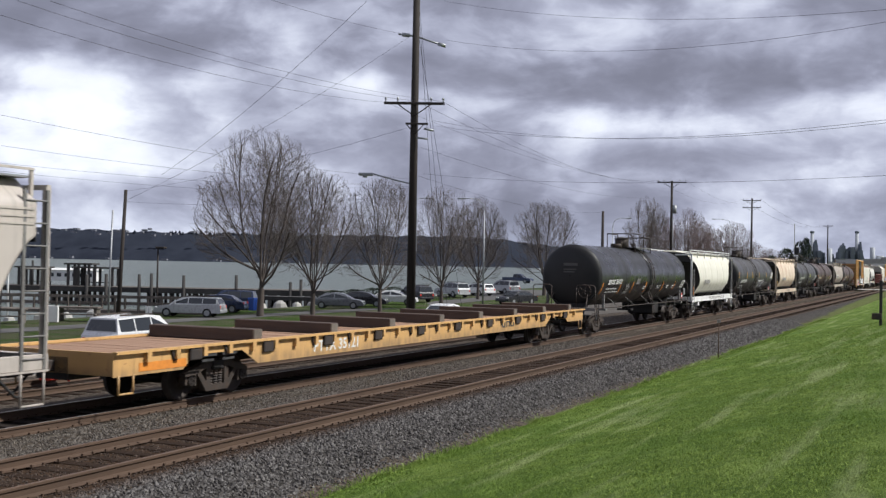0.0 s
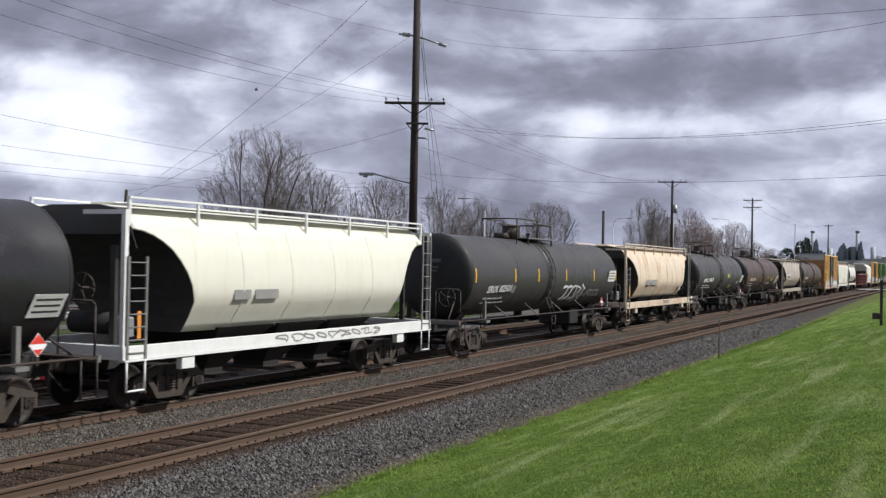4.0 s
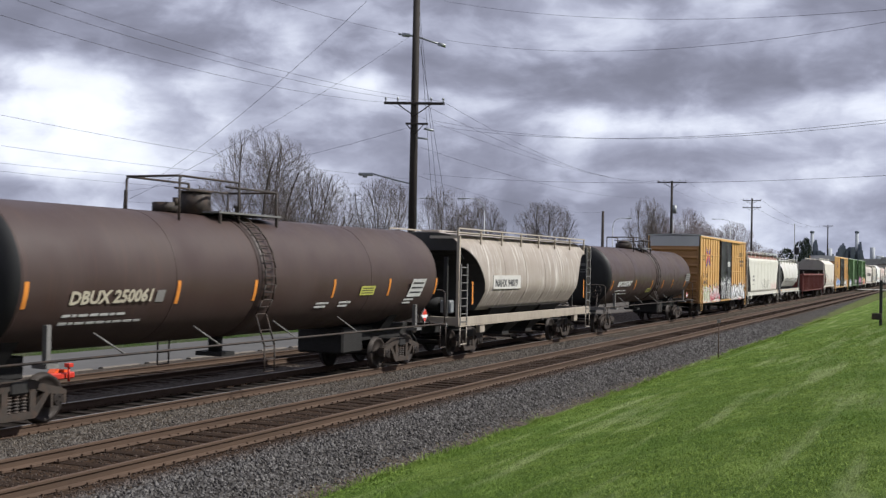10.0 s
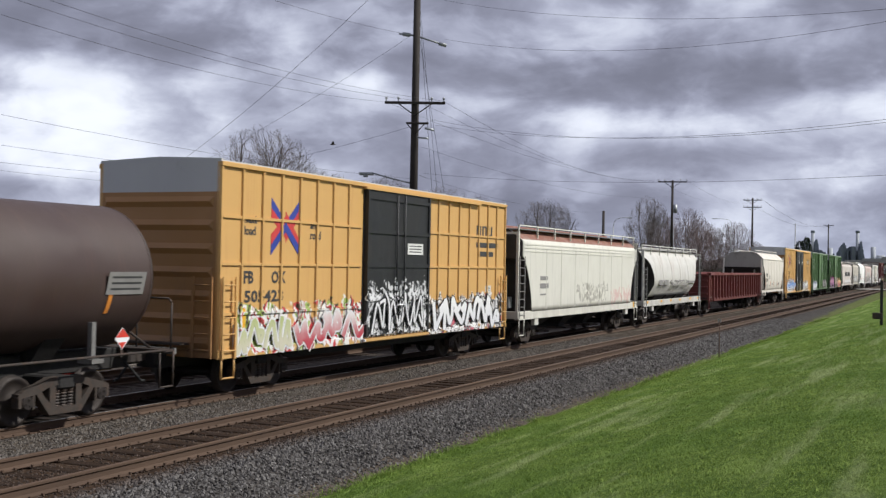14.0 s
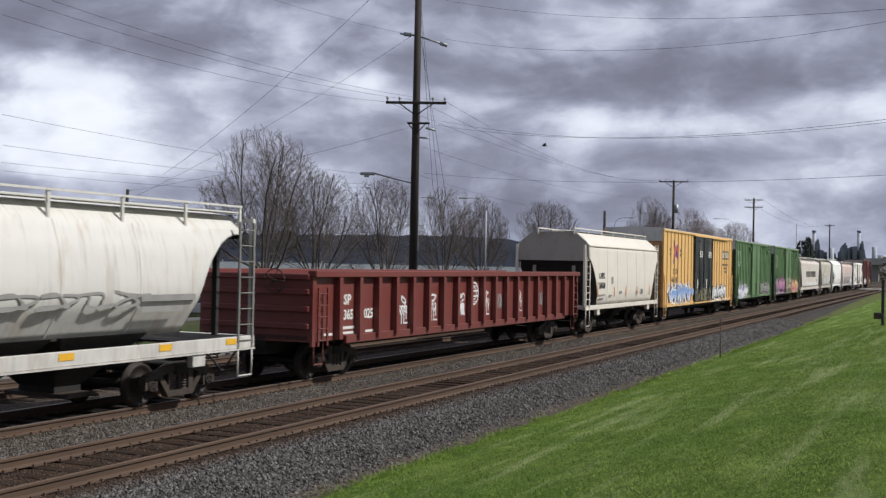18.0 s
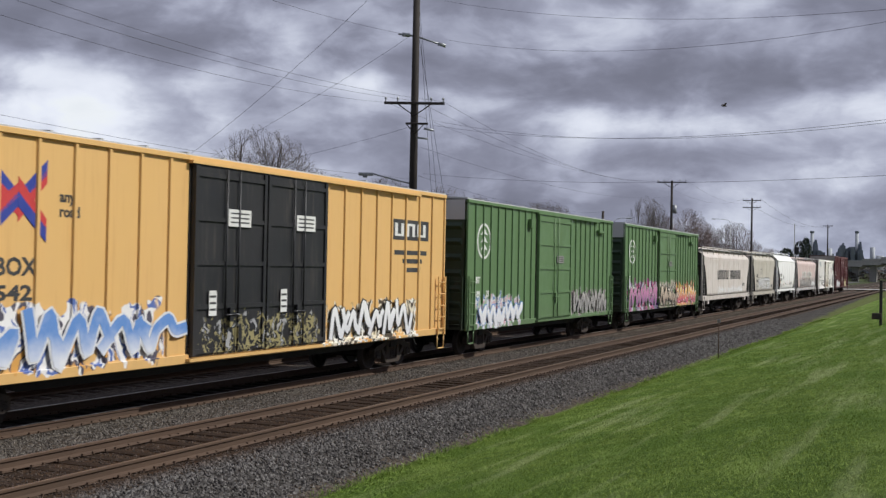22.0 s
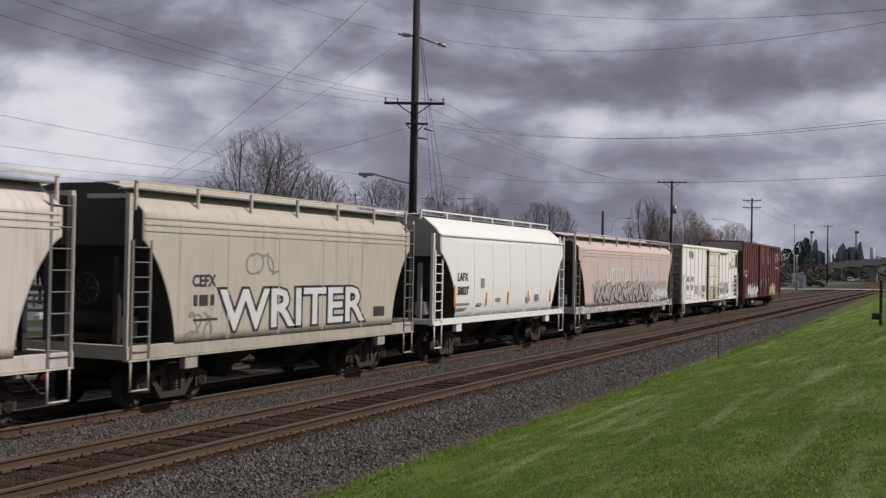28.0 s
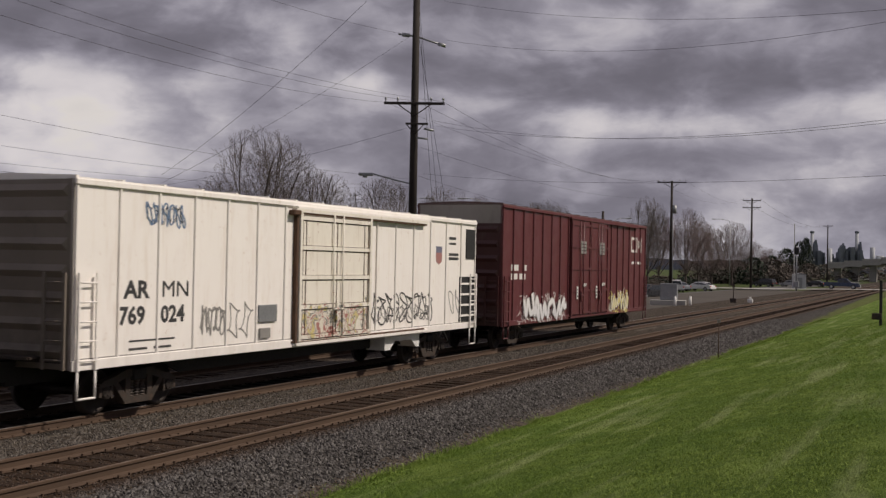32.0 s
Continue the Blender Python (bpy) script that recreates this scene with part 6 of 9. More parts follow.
def lafx_marks(h, number):
    lettering("LAFX", 0.34, M_stencil_black, h, side_pose(1.603, -4.42, 2.38), thick=0.011)
    lettering(number, 0.34, M_stencil_black, h, side_pose(1.608, -4.42, 1.97), thick=0.011)
    bars(h, M_faint, 1.60, -4.5, 1.6, [(0, 0.06, 1.0, 0.05), (0, -0.08, 0.8, 0.05), (1.6, 0.0, 0.4, 0.08), (3.2, 0.1, 0.4, 0.12), (6.0, 0.05, 0.4, 0.14)])
    for y in (-4.62, -2.1, -0.2, 1.75, 4.1):
        strip(h, M_orange, 1.60, y, 1.6, 2.0 if y > -4 else 2.25, 0.09)
    part("stencil", Shape().box(1.598, 1.604, -2.6, -2.3, 2.15, 2.45), M_faint, h)
    info_panel(h, 1.60, 2.4, 1.65, 0.42, 0.22, M_faint)


lafx_marks(h, "50510")
P_tbox = car_paint("yellow_ttx_paint", (0.70, 0.43, 0.155), dirty=0.12, streak=0.2, streak_col=(0.45, 0.2, 0.06), tags=[(-8.5, -3.0, 0.95, 2.05, 0.9, [(0.75, 0.75, 0.75), (0.06, 0.14, 0.42), (0.78, 0.78, 0.78), (0.04, 0.05, 0.1), (0.62, 0.32, 0.08)]), (2.7, 7.9, 0.8, 1.85, 1.0, [(0.72, 0.66, 0.52), (0.03, 0.03, 0.03), (0.75, 0.75, 0.70), (0.62, 0.32, 0.08)])])
P_tdoor = car_paint("black_doors", (0.016, 0.016, 0.018), dirty=0.2, tags=[(-2.0, 2.5, 0.95, 1.7, 1.6, [(0.016, 0.016, 0.018), (0.3, 0.26, 0.12), (0.016, 0.016, 0.018), (0.35, 0.35, 0.35)])])
tbox = box_car(280.14, 19.4, P_tbox, "long yellow boxcar with black double doors and sprayed tags", eave=4.88, door=(-2.3, 2.77), door_paint=P_tdoor, end_paint=P_fend, roof_paint=P_cap, cap_paint=P_cap, ribs=24, double=True)
cross_badge(tbox, 1.532, -7.32, -6.09, 3.21, 4.32)
for word, y, z in (("next", -8.2, 3.80), ("load", -8.2, 3.55), ("any", -5.8, 3.78), ("road", -5.8, 3.53)):
    lettering(word, 0.26, M_stencil_black, tbox, side_pose(1.534, y, z), thick=0.007)
lettering("TBOX", 0.40, M_stencil_black, tbox, side_pose(1.534, -7.42, 2.56), stretch=1.05, thick=0.011)
lettering("666542", 0.34, M_stencil_black, tbox, side_pose(1.534, -7.94, 2.16), stretch=1.55, thick=0.011)
throw_up(tbox, F_blue, M_spray_white, -8.6, -3.0, 0.95, 2.05, 6, 511, x=1.585)
throw_up(tbox, F_white, M_spray_black, 2.95, 7.2, 0.95, 1.95, 6, 512, x=1.585)
part("name_panel", Shape().box(1.532, 1.536, 6.4, 8.6, 3.5, 4.05), M_stencil_black, tbox)
block_name(tbox, M_stencil, 1.537, 6.5, 8.55, 3.6, 3.95, 3)
bars(tbox, M_stencil_black, 1.532, 6.5, 2.75, [(0, 0.35, 2.0, 0.12), (0.5, 0.12, 1.2, 0.12), (0.6, -0.12, 1.0, 0.12)])
for y in (-1.2, 1.4):
    info_panel(tbox, 1.66, y, 3.55, 0.8, 0.35)
    info_panel(tbox, 1.66, y - 0.6, 1.75, 0.25, 0.5)
P_green1 = car_paint("green_boxcar_paint", (0.105, 0.185, 0.075), dirty=0.25, streak=0.2, streak_col=(0.05, 0.12, 0.04), tags=[(-7.2, -3.2, 0.85, 1.9, 1.2, [(0.66, 0.66, 0.70), (0.10, 0.2, 0.4), (0.62, 0.62, 0.62), (0.6, 0.35, 0.4), (0.3, 0.45, 0.3)]), (2.2, 7.2, 1.0, 1.95, 1.3, [(0.33, 0.33, 0.30), (0.15, 0.10, 0.12), (0.36, 0.34, 0.33), (0.12, 0.2, 0.09)])])
P_green2 = car_paint("green_boxcar_paint_tagged", (0.105, 0.185, 0.075), dirty=0.25, streak=0.2, streak_col=(0.05, 0.12, 0.04), tags=[(-7.4, -1.7, 0.8, 2.25, 0.8, [(0.5, 0.45, 0.55), (0.25, 0.05, 0.2), (0.5, 0.12, 0.25), (0.04, 0.04, 0.05), (0.45, 0.42, 0.5), (0.12, 0.06, 0.2)]), (-1.7, 2.1, 0.85, 2.2, 1.1, [(0.40, 0.33, 0.25), (0.03, 0.03, 0.03), (0.5, 0.46, 0.4), (0.25, 0.2, 0.15)]), (2.3, 7.2, 0.85, 2.1, 0.8, [(0.62, 0.42, 0.12), (0.5, 0.10, 0.12), (0.66, 0.5, 0.22), (0.12, 0.05, 0.08)])])
# the side's green darkened, so the end's shade is in the paint
P_gend = car_paint("shaded_green_end", (0.018, 0.04, 0.018))
for y0, paint, label in ((299.50, P_green1, "green boxcar with an oval white badge and sprayed tags"), (317.65, P_green2, "green boxcar covered in purple and orange sprayed tags")):
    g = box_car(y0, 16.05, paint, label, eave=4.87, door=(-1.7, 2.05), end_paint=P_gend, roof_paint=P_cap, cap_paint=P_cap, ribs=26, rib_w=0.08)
    if y0 < 300:
        throw_up(g, F_white, F_blue, -7.0, -3.4, 0.88, 1.75, 5, 521, x=1.585)
        throw_up(g, F_grey, M_faint, 2.4, 7.0, 1.0, 1.85, 7, 522, x=1.585, fat=0.3)
    else:
        throw_up(g, F_purple, F_grey, -7.2, -1.9, 0.85, 2.0, 6, 523, x=1.585)
        throw_up(g, F_tan, M_spray_black, -1.7, 2.1, 0.9, 2.05, 4, 524, x=1.672)
        throw_up(g, F_sunset, F_white, 2.4, 7.1, 0.92, 1.95, 5, 525, x=1.585)
    tree_badge(g, 1.532, -6.6, 3.62, 0.57, 0.57)
    lettering("IBT", 0.27, M_stencil, g, side_pose(1.534, -7.28, 2.30), thick=0.011)
    lettering("189", 0.27, M_stencil, g, side_pose(1.534, -7.28, 1.86), thick=0.011)
    lettering("21" if y0 < 300 else "61", 0.27, M_stencil, g, side_pose(1.534, -6.35, 1.86), thick=0.011)
    info_panel(g, 1.66, 0.3, 3.0, 0.75, 0.26, M_faint)
    info_panel(g, 1.532, 6.0, 1.2, 0.5, 0.35, M_faint)
    part("roof_bracket", Shape().box(1.55, 1.68, 5.7, 6.6, 4.30, 4.40), paint, g)
    part("roof_bracket", Shape().box(1.55, 1.68, -2.6, -2.3, 4.2, 4.5), paint, g)
P_up1 = car_paint("dirty_white_hopper_paint", (0.64, 0.58, 0.53), dirty=0.35, streak=0.55, streak_col=(0.40, 0.31, 0.27), rust=0.35, tags=[(-3.8, 5.5, 1.28, 1.75, 1.3, [(0.64, 0.6, 0.56), (0.72, 0.72, 0.72), (0.6, 0.55, 0.5)])])
h18 = hopper_car(335.95, 17.1, P_up1, "dirty white covered hopper with dark lettering", "flat", eave=3.75, top=4.18, end_paint=M_dark)
block_name(h18, M_stencil_black, 1.54, -3.9, 0.0, 2.25, 2.85, 5)
block_name(h18, M_stencil_black, 1.54, 0.5, 4.6, 2.25, 2.85, 7)
info_panel(h18, 1.535, 5.3, 1.75, 0.9, 0.22, M_faint)
P_cefx = car_paint("putty_hopper_paint", (0.52, 0.475, 0.40), dirty=0.4, streak=0.4)
h19 = hopper_car(351.74, 11.8, P_cefx, "putty-grey covered hopper with a large white sprayed word", "flat", eave=3.8, top=4.28, end_paint=M_dark, bays=2, panels=5)
lettering("CEFX", 0.32, M_stencil_black, h19, side_pose(1.534, -4.05, 2.34), thick=0.011)
bars(h19, M_stencil_black, 1.534, -4.0, 1.95, [(0, 0, 0.12, 0.22), (0.18, 0, 0.28, 0.22), (0.55, 0, 0.12, 0.22), (0, -0.3, 0.8, 0.05)])
lettering("WRITER", 1.18, M_spray_black, h19, side_pose(1.534, -3.1, 1.44), "graffiti_outline", stretch=1.42, thick=0.075)
lettering("WRITER", 1.18, M_spray_white, h19, side_pose(1.542, -3.1, 1.44), "graffiti", stretch=1.42, thick=0.02)
spray(h19, M_faint, -2.2, -1.0, 2.5, 3.1, 91, strokes=2, width=0.04)
spray(h19, M_faint, -4.2, -3.3, 1.3, 1.9, 92, strokes=2, width=0.05)
info_panel(h19, 1.534, 3.5, 1.5, 0.6, 0.25, M_stencil_black)
P_lafx2 = car_paint("clean_white_hopper_paint", (0.82, 0.81, 0.78), dirty=0.12, streak=0.15, streak_col=(0.62, 0.5, 0.32))
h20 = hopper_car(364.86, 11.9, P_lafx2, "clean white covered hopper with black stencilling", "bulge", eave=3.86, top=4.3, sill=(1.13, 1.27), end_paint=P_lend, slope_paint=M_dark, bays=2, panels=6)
lafx_marks(h20, "50037")
P_up2 = car_paint("pinkish_hopper_paint", (0.62, 0.48, 0.44), dirty=0.25, streak=0.6, streak_col=(0.74, 0.68, 0.66), tags=[(-6.2, 7.2, 1.28, 2.25, 1.0, [(0.46, 0.38, 0.35), (0.2, 0.19, 0.19), (0.5, 0.45, 0.43), (0.26, 0.25, 0.25), (0.5, 0.4, 0.36), (0.5, 0.3, 0.12)])])
P_up2f = car_paint("tagged_sill_paint", (0.55, 0.5, 0.48), dirty=0.3, streak=0.3, tags=[(-8.0, 8.2, 1.0, 1.3, 1.6, [(0.6, 0.58, 0.56), (0.2, 0.2, 0.2), (0.66, 0.66, 0.66)])])
h21 = hopper_car(380.69, 17.0, P_up2, "faded pinkish covered hopper with sprayed tags", "flat", eave=3.75, top=4.2, end_paint=M_dark, frame_paint=P_up2f)
block_name(h21, M_stencil, 1.54, -4.1, -0.55, 2.25, 2.85, 5)
block_name(h21, M_stencil, 1.54, 0.18, 4.15, 2.25, 2.85, 7)
throw_up(h21, F_grey, M_spray_black, -5.8, 3.2, 1.3, 2.15, 9, 531, x=1.55)
throw_up(h21, F_white, F_grey, 3.2, 7.2, 1.25, 1.9, 6, 532, x=1.552, fat=0.35)
spray(h21, M_spray_white, 3.4, 7.0, 1.25, 1.9, 95, strokes=7, width=0.07)
P_ref = car_paint("cream_white_reefer_paint", (0.92, 0.885, 0.84), dirty=0.16, streak=0.24, streak_col=(0.58, 0.46, 0.33), rust=0.12, rust_col=(0.45, 0.27, 0.15), chips=0.35)
P_rdoor = car_paint("stained_reefer_door_paint", (0.84, 0.80, 0.71), dirty=0.4, streak=0.45, streak_col=(0.38, 0.26, 0.16), chips=0.8, tags=[(-1.6, 1.6, 1.05, 1.85, 1.6, [(0.7, 0.66, 0.56), (0.35, 0.12, 0.10), (0.68, 0.64, 0.56), (0.2, 0.2, 0.18), (0.6, 0.5, 0.2)])])
# end paint is grimy and darkened further to carry the unlit end's shade
ref = box_car(400.08, 17.5, P_ref, "cream-white refrigerator car with rusty door fittings", end_paint=car_paint("shaded_grimy_reefer_end", (0.24, 0.20, 0.165), dirty=0.8, streak=0.5, low=3.2), eave=4.20, sill=0.95, door=(-1.73, 1.72), ribs=17, end_style="plain", rib_d=0.035, rib_w=0.07, door_paint=P_rdoor)
lettering("AR", 0.44, M_stencil_black, ref, side_pose(1.534, -7.45, 2.15), stretch=1.2, thick=0.014)
lettering("MN", 0.44, M_stencil_black, ref, side_pose(1.534, -6.42, 2.15), stretch=1.25)
lettering("769", 0.44, M_stencil_black, ref, side_pose(1.534, -7.58, 1.68), stretch=1.08, thick=0.014)
lettering("024", 0.44, M_stencil_black, ref, side_pose(1.534, -6.42, 1.68), stretch=1.08, thick=0.014)
bars(ref, M_stencil_black, 1.535, -7.3, 1.35, [(0, 0.0, 1.3, 0.03), (0, -0.15, 0.5, 0.04), (0.7, -0.15, 0.5, 0.04)])
spray(ref, M_spray_blue, -6.9, -5.75, 3.45, 3.95, 101, x=1.531, strokes=7, width=0.035)
spray(ref, M_spray_black, -6.9, -5.8, 3.5, 3.9, 111, x=1.5312, strokes=6, width=0.012)
spray(ref, M_spray_black, 1.9, 5.7, 1.25, 2.15, 103, x=1.531, strokes=9, width=0.04)
spray(ref, M_faint, 2.1, 5.5, 1.3, 1.8, 113, x=1.531, strokes=9, width=0.03)
spray(ref, M_faint, -5.2, -4.4, 1.35, 2.0, 104, x=1.531, strokes=6, width=0.035)
spray(ref, M_faint, -4.3, -3.4, 1.2, 2.05, 105, x=1.531, strokes=2, width=0.025)
spray(ref, M_faint, 6.8, 7.6, 1.4, 2.2, 106, x=1.531, strokes=2, width=0.03)
part("vent_grille", Shape().box(1.53, 1.58, -3.2, -2.5, 1.55, 1.92, 0.01), M_galv, ref)
part("vent_grille", Shape().box(1.53, 1.58, -3.15, -2.75, 1.2, 1.42, 0.01), M_faint, ref)
part("badge_shield", Shape().prism([(5.85, 2.95), (6.05, 2.85), (6.25, 2.95), (6.25, 3.2), (5.85, 3.2)], "x", 1.532, 1.537), surface("faded_red_decal", (0.4, 0.16, 0.14), (0.3, 0.2, 0.2), 0.6, 0, 6, 18, bump=0), ref)
part("badge_shield_top", Shape().box(1.532, 1.537, 5.85, 6.25, 3.2, 3.38), surface("faded_navy_decal", (0.12, 0.13, 0.2), (0.2, 0.2, 0.26), 0.6, 0, 6, 18, bump=0), ref)
bars(ref, M_stencil_black, 1.532, 6.75, 3.0, [(0, 0.12, 0.7, 0.08), (0, 0, 0.7, 0.08), (0, 0.6, 0.5, 0.08), (0, 0.45, 0.5, 0.06)])
part("fan_opening", Shape().box(1.53, 1.56, 8.0, 8.7, 3.05, 3.95), M_black, ref)
part("engine_grille", Shape().box(1.53, 1.56, 7.55, 8.68, 1.15, 2.5), M_black, ref)
for k in range(4):
    part("grille_bar", Shape().box(1.56, 1.59, 7.55, 8.68, 1.3 + 0.32 * k, 1.36 + 0.32 * k), P_ref, ref)
part("door_track_top", Shape().box(1.53, 1.66, -1.9, 5.0, 3.98, 4.06), P_rdoor, ref)
# rusty outlines of door and track, dark enough to include their edge shadow
part("door_track_edge", Shape().box(1.53, 1.645, -1.88, 4.98, 3.935, 3.978), M_rust_shade, ref)
part("door_track_edge", Shape().box(1.53, 1.60, -1.9, 5.0, 1.03, 1.075), M_rust_shade, ref)
part("door_seal", Shape().box(1.535, 1.63, -1.83, -1.745, 1.0, 3.97), M_rust_shade, ref)
part("door_seal", Shape().box(1.535, 1.62, 1.735, 1.78, 1.0, 3.97), M_rust_shade, ref)
# thin strips beside rails and stiles, drawn in for rust and gap shadow
for zz in (1.15, 1.83, 2.50, 3.18, 3.86):
    part("door_shade_line", Shape().box(1.62, 1.628, -1.70, 1.69, zz - 0.068, zz - 0.046), M_rust_shade, ref)
    part("door_shade_line", Shape().box(1.62, 1.628, -1.70, 1.69, zz + 0.046, zz + 0.060), M_rust_shade, ref)
for yy in (-1.56, -1.42, 1.36, 1.56, 0.0):
    part("door_shade_line", Shape().box(1.62, 1.63, yy - 0.014, yy + 0.014, 1.12, 3.9), M_rust_shade, ref)
part("corner_bracket", Shape().box(1.53, 1.70, -2.05, -1.75, 3.90, 4.02, 0.02), M_rust_shade, ref)
part("sill_line", Shape().box(1.53, 1.534, -8.7, 8.7, 1.115, 1.135), M_faint, ref)
# thin grey strip along one side of each rib
for k in range(17):
    yy = -8.70 + 17.4 * k / 16
    if not -1.9 < yy + 0.06 < 1.9:
        part("rib_line", Shape().box(1.53, 1.5335, yy + 0.035, yy + 0.055, 1.13, 4.05), M_faint, ref)
part("underfloor_tank", Shape().prism([(2.9, 0.92), (2.9, 0.56), (3.2, 0.56), (3.5, 0.78), (4.5, 0.78), (4.8, 0.56), (5.0, 0.56), (5.0, 0.92)], "x", 0.9, 1.45), M_white, ref)
P_cn = car_paint("maroon_boxcar_paint", (0.11, 0.02, 0.024), dirty=0.2, streak=0.2, streak_col=(0.07, 0.016, 0.016), tags=[(-8.0, -2.8, 0.85, 1.85, 1.0, [(0.11, 0.02, 0.024), (0.5, 0.47, 0.46), (0.13, 0.025, 0.03), (0.55, 0.53, 0.5)]), (3.3, 6.4, 0.85, 1.85, 1.1, [(0.11, 0.02, 0.024), (0.5, 0.46, 0.15), (0.12, 0.02, 0.025), (0.6, 0.58, 0.5)])])
cn = box_car(420.58, 19.0, P_cn, "maroon boxcar at the end of the train", eave=4.88, door=(-2.35, 2.7), double=True, ribs=20, end_paint=car_paint("maroon_end", (0.07, 0.022, 0.022)), cap_paint=car_paint("grey_brown_cap", (0.35, 0.32, 0.29)), roof_paint=car_paint("brown_roof", (0.12, 0.06, 0.055)))
bars(cn, M_stencil, 1.532, 6.9, 3.6, [(0, 0, 0.12, 0.7), (0.12, 0.58, 0.7, 0.12), (0.12, 0, 0.7, 0.12), (0.95, 0, 0.12, 0.7), (1.7, 0, 0.12, 0.7), (1.3, 0.2, 0.14, 0.35)], "badge")
bars(cn, M_stencil, 1.532, 7.0, 3.05, [(0, 0, 0.7, 0.12), (1.0, 0, 0.7, 0.12)])
bars(cn, M_stencil, 1.532, -8.6, 2.4, [(0, 0.3, 0.7, 0.2), (1.3, 0.3, 0.2, 0.2), (0, 0, 0.6, 0.2), (0.8, 0, 0.6, 0.2)])
throw_up(cn, F_white, F_grey, -7.6, -3.2, 0.9, 1.85, 5, 541, x=1.585)
throw_up(cn, F_cream, F_white, 3.5, 6.2, 0.95, 1.8, 5, 542, x=1.585, fat=0.35)
for y in (-1.2, 1.4):
    info_panel(cn, 1.66, y, 3.4, 0.7, 0.5, M_faint)
    info_panel(cn, 1.66, y - 0.5, 1.6, 0.2, 0.5)
    info_panel(cn, 1.66, y + 0.3, 2.1, 0.5, 0.12)
part("end_marker", Shape().box(-0.2, 0.2, 9.85, 10.05, 1.0, 1.45, 0.03), M_red, cn)
# ---- poles and wires ----


def insulator(p, x, y, z):
    part("insulator", Shape().tube((x, y, z), (x, y, z + 0.12), 0.03, seg=6).tube((x, y, z + 0.12), (x, y, z + 0.24), 0.07, 0.05, seg=8), M_galv, p)


def utility_pole(x, y, z0, height, r, arms, label, turn=0.0, lean=(0, 0), extras=()):
    p = thing("utility_pole", label, "utility pole", pose(x, y, z0, 0, 0, turn), "poles along the railway")
    part("post", Shape().tube((0, 0, -0.6), (lean[0], lean[1], height), r, r * 0.66, seg=16), M_pole, p)
    for za, half in arms:
        dy = -r * 0.9
        part("crossarm", Shape().box(-half, half, dy - 0.07, dy + 0.05, za - 0.07, za + 0.07, 0.01), M_pole, p)
        for sx in (-1, 1):
            part("arm_brace", Shape().path([(sx * half * 0.55, dy - 0.04, za - 0.05), (0, dy - 0.02, za - half * 0.42)], 0.03), M_pole, p)
        for k in (-0.95, -0.55, 0.55, 0.95):
            insulator(p, k * half, dy, za + 0.07)
    return p


big_pole = utility_pole(-11.3, 53.9, -0.95, 22.5, 0.25, [(12.4, 1.62)], "tall dark wooden utility pole with a braced crossarm", turn=22, lean=(0, 0))
# dead-end fittings near the top, secondary bracket and street lamp
part("strain_insulator", Shape().tube((-0.95, 0, 16.15), (-0.1, 0, 16.05), 0.05).tube((-0.75, 0, 16.13), (-0.35, 0, 16.08), 0.11, seg=10), M_galv, big_pole)
part("strain_insulator", Shape().tube((0.1, 0, 16.0), (1.6, 0.1, 15.55), 0.05).tube((1.2, 0.08, 15.66), (1.6, 0.1, 15.55), 0.10, seg=10), M_galv, big_pole)
part("secondary_arm", Shape().box(-0.45, 0.75, -0.30, -0.20, 11.25, 11.36, 0.01), M_pole, big_pole)
part("bracket", Shape().path([(-0.42, -0.25, 11.3), (-0.05, -0.25, 10.85)], 0.028), M_pole, big_pole)
part("bracket", Shape().path([(0.55, -0.25, 11.3), (0.05, -0.25, 10.75)], 0.028), M_pole, big_pole)
part("strain_insulator", Shape().tube((0.55, -0.25, 11.05), (1.05, -0.25, 10.95), 0.06), M_galv, big_pole)
part("strain_insulator", Shape().tube((0.15, -0.25, 10.55), (0.75, -0.25, 10.5), 0.05), M_galv, big_pole)
part("lamp_arm", Shape().path([(-0.1, 0, 8.1), (-1.2, 0, 8.35), (-2.2, 0, 8.62)], 0.04), M_galv, big_pole)
part("lamp_head", Shape().box(-2.95, -2.15, -0.16, 0.16, 8.50, 8.66, 0.05).tube((-2.6, 0, 8.40), (-2.6, 0, 8.52), 0.13, seg=12), M_galv, big_pole)
for zz in (5.0, 6.2):
    part("cable_guard", Shape().box(0.17, 0.25, -0.06, 0.06, zz - 0.5, zz + 0.5), M_galv, big_pole)

pole2 = utility_pole(-15.3, 132.3, -0.75, 14.1, 0.20, [(13.9, 1.7)], "wooden utility pole with one crossarm and a transformer bracket", 10)
part("transformer", Shape().tube((0.35, -0.1, 10.2), (0.35, -0.1, 11.2), 0.24, seg=14), M_galv, pole2)
part("riser_pipe", Shape().tube((0.22, -0.05, -0.4), (0.22, -0.05, 9.6), 0.035), M_galv, pole2)
utility_pole(-18.1, 208.8, -0.6, 16.6, 0.22, [(16.2, 1.6), (14.9, 1.6)], "wooden utility pole with two crossarms", 5)
utility_pole(-18.1, 347.2, -0.6, 17.4, 0.24, [(17.0, 1.4)], "distant wooden utility pole with a crossarm", 5)
utility_pole(-13.35, 96.9, -0.8, 8.7, 0.17, [], "short black wooden pole without crossarm")
utility_pole(-29.7, 52.2, -1.3, 8.2, 0.14, [], "leaning bare wooden pole beside the road", lean=(0.35, 0.1))
pale = thing("flag_pole", "thin pale metal pole rising from the waterfront", "pole", pose(-30.4, 52.2, -1.3))
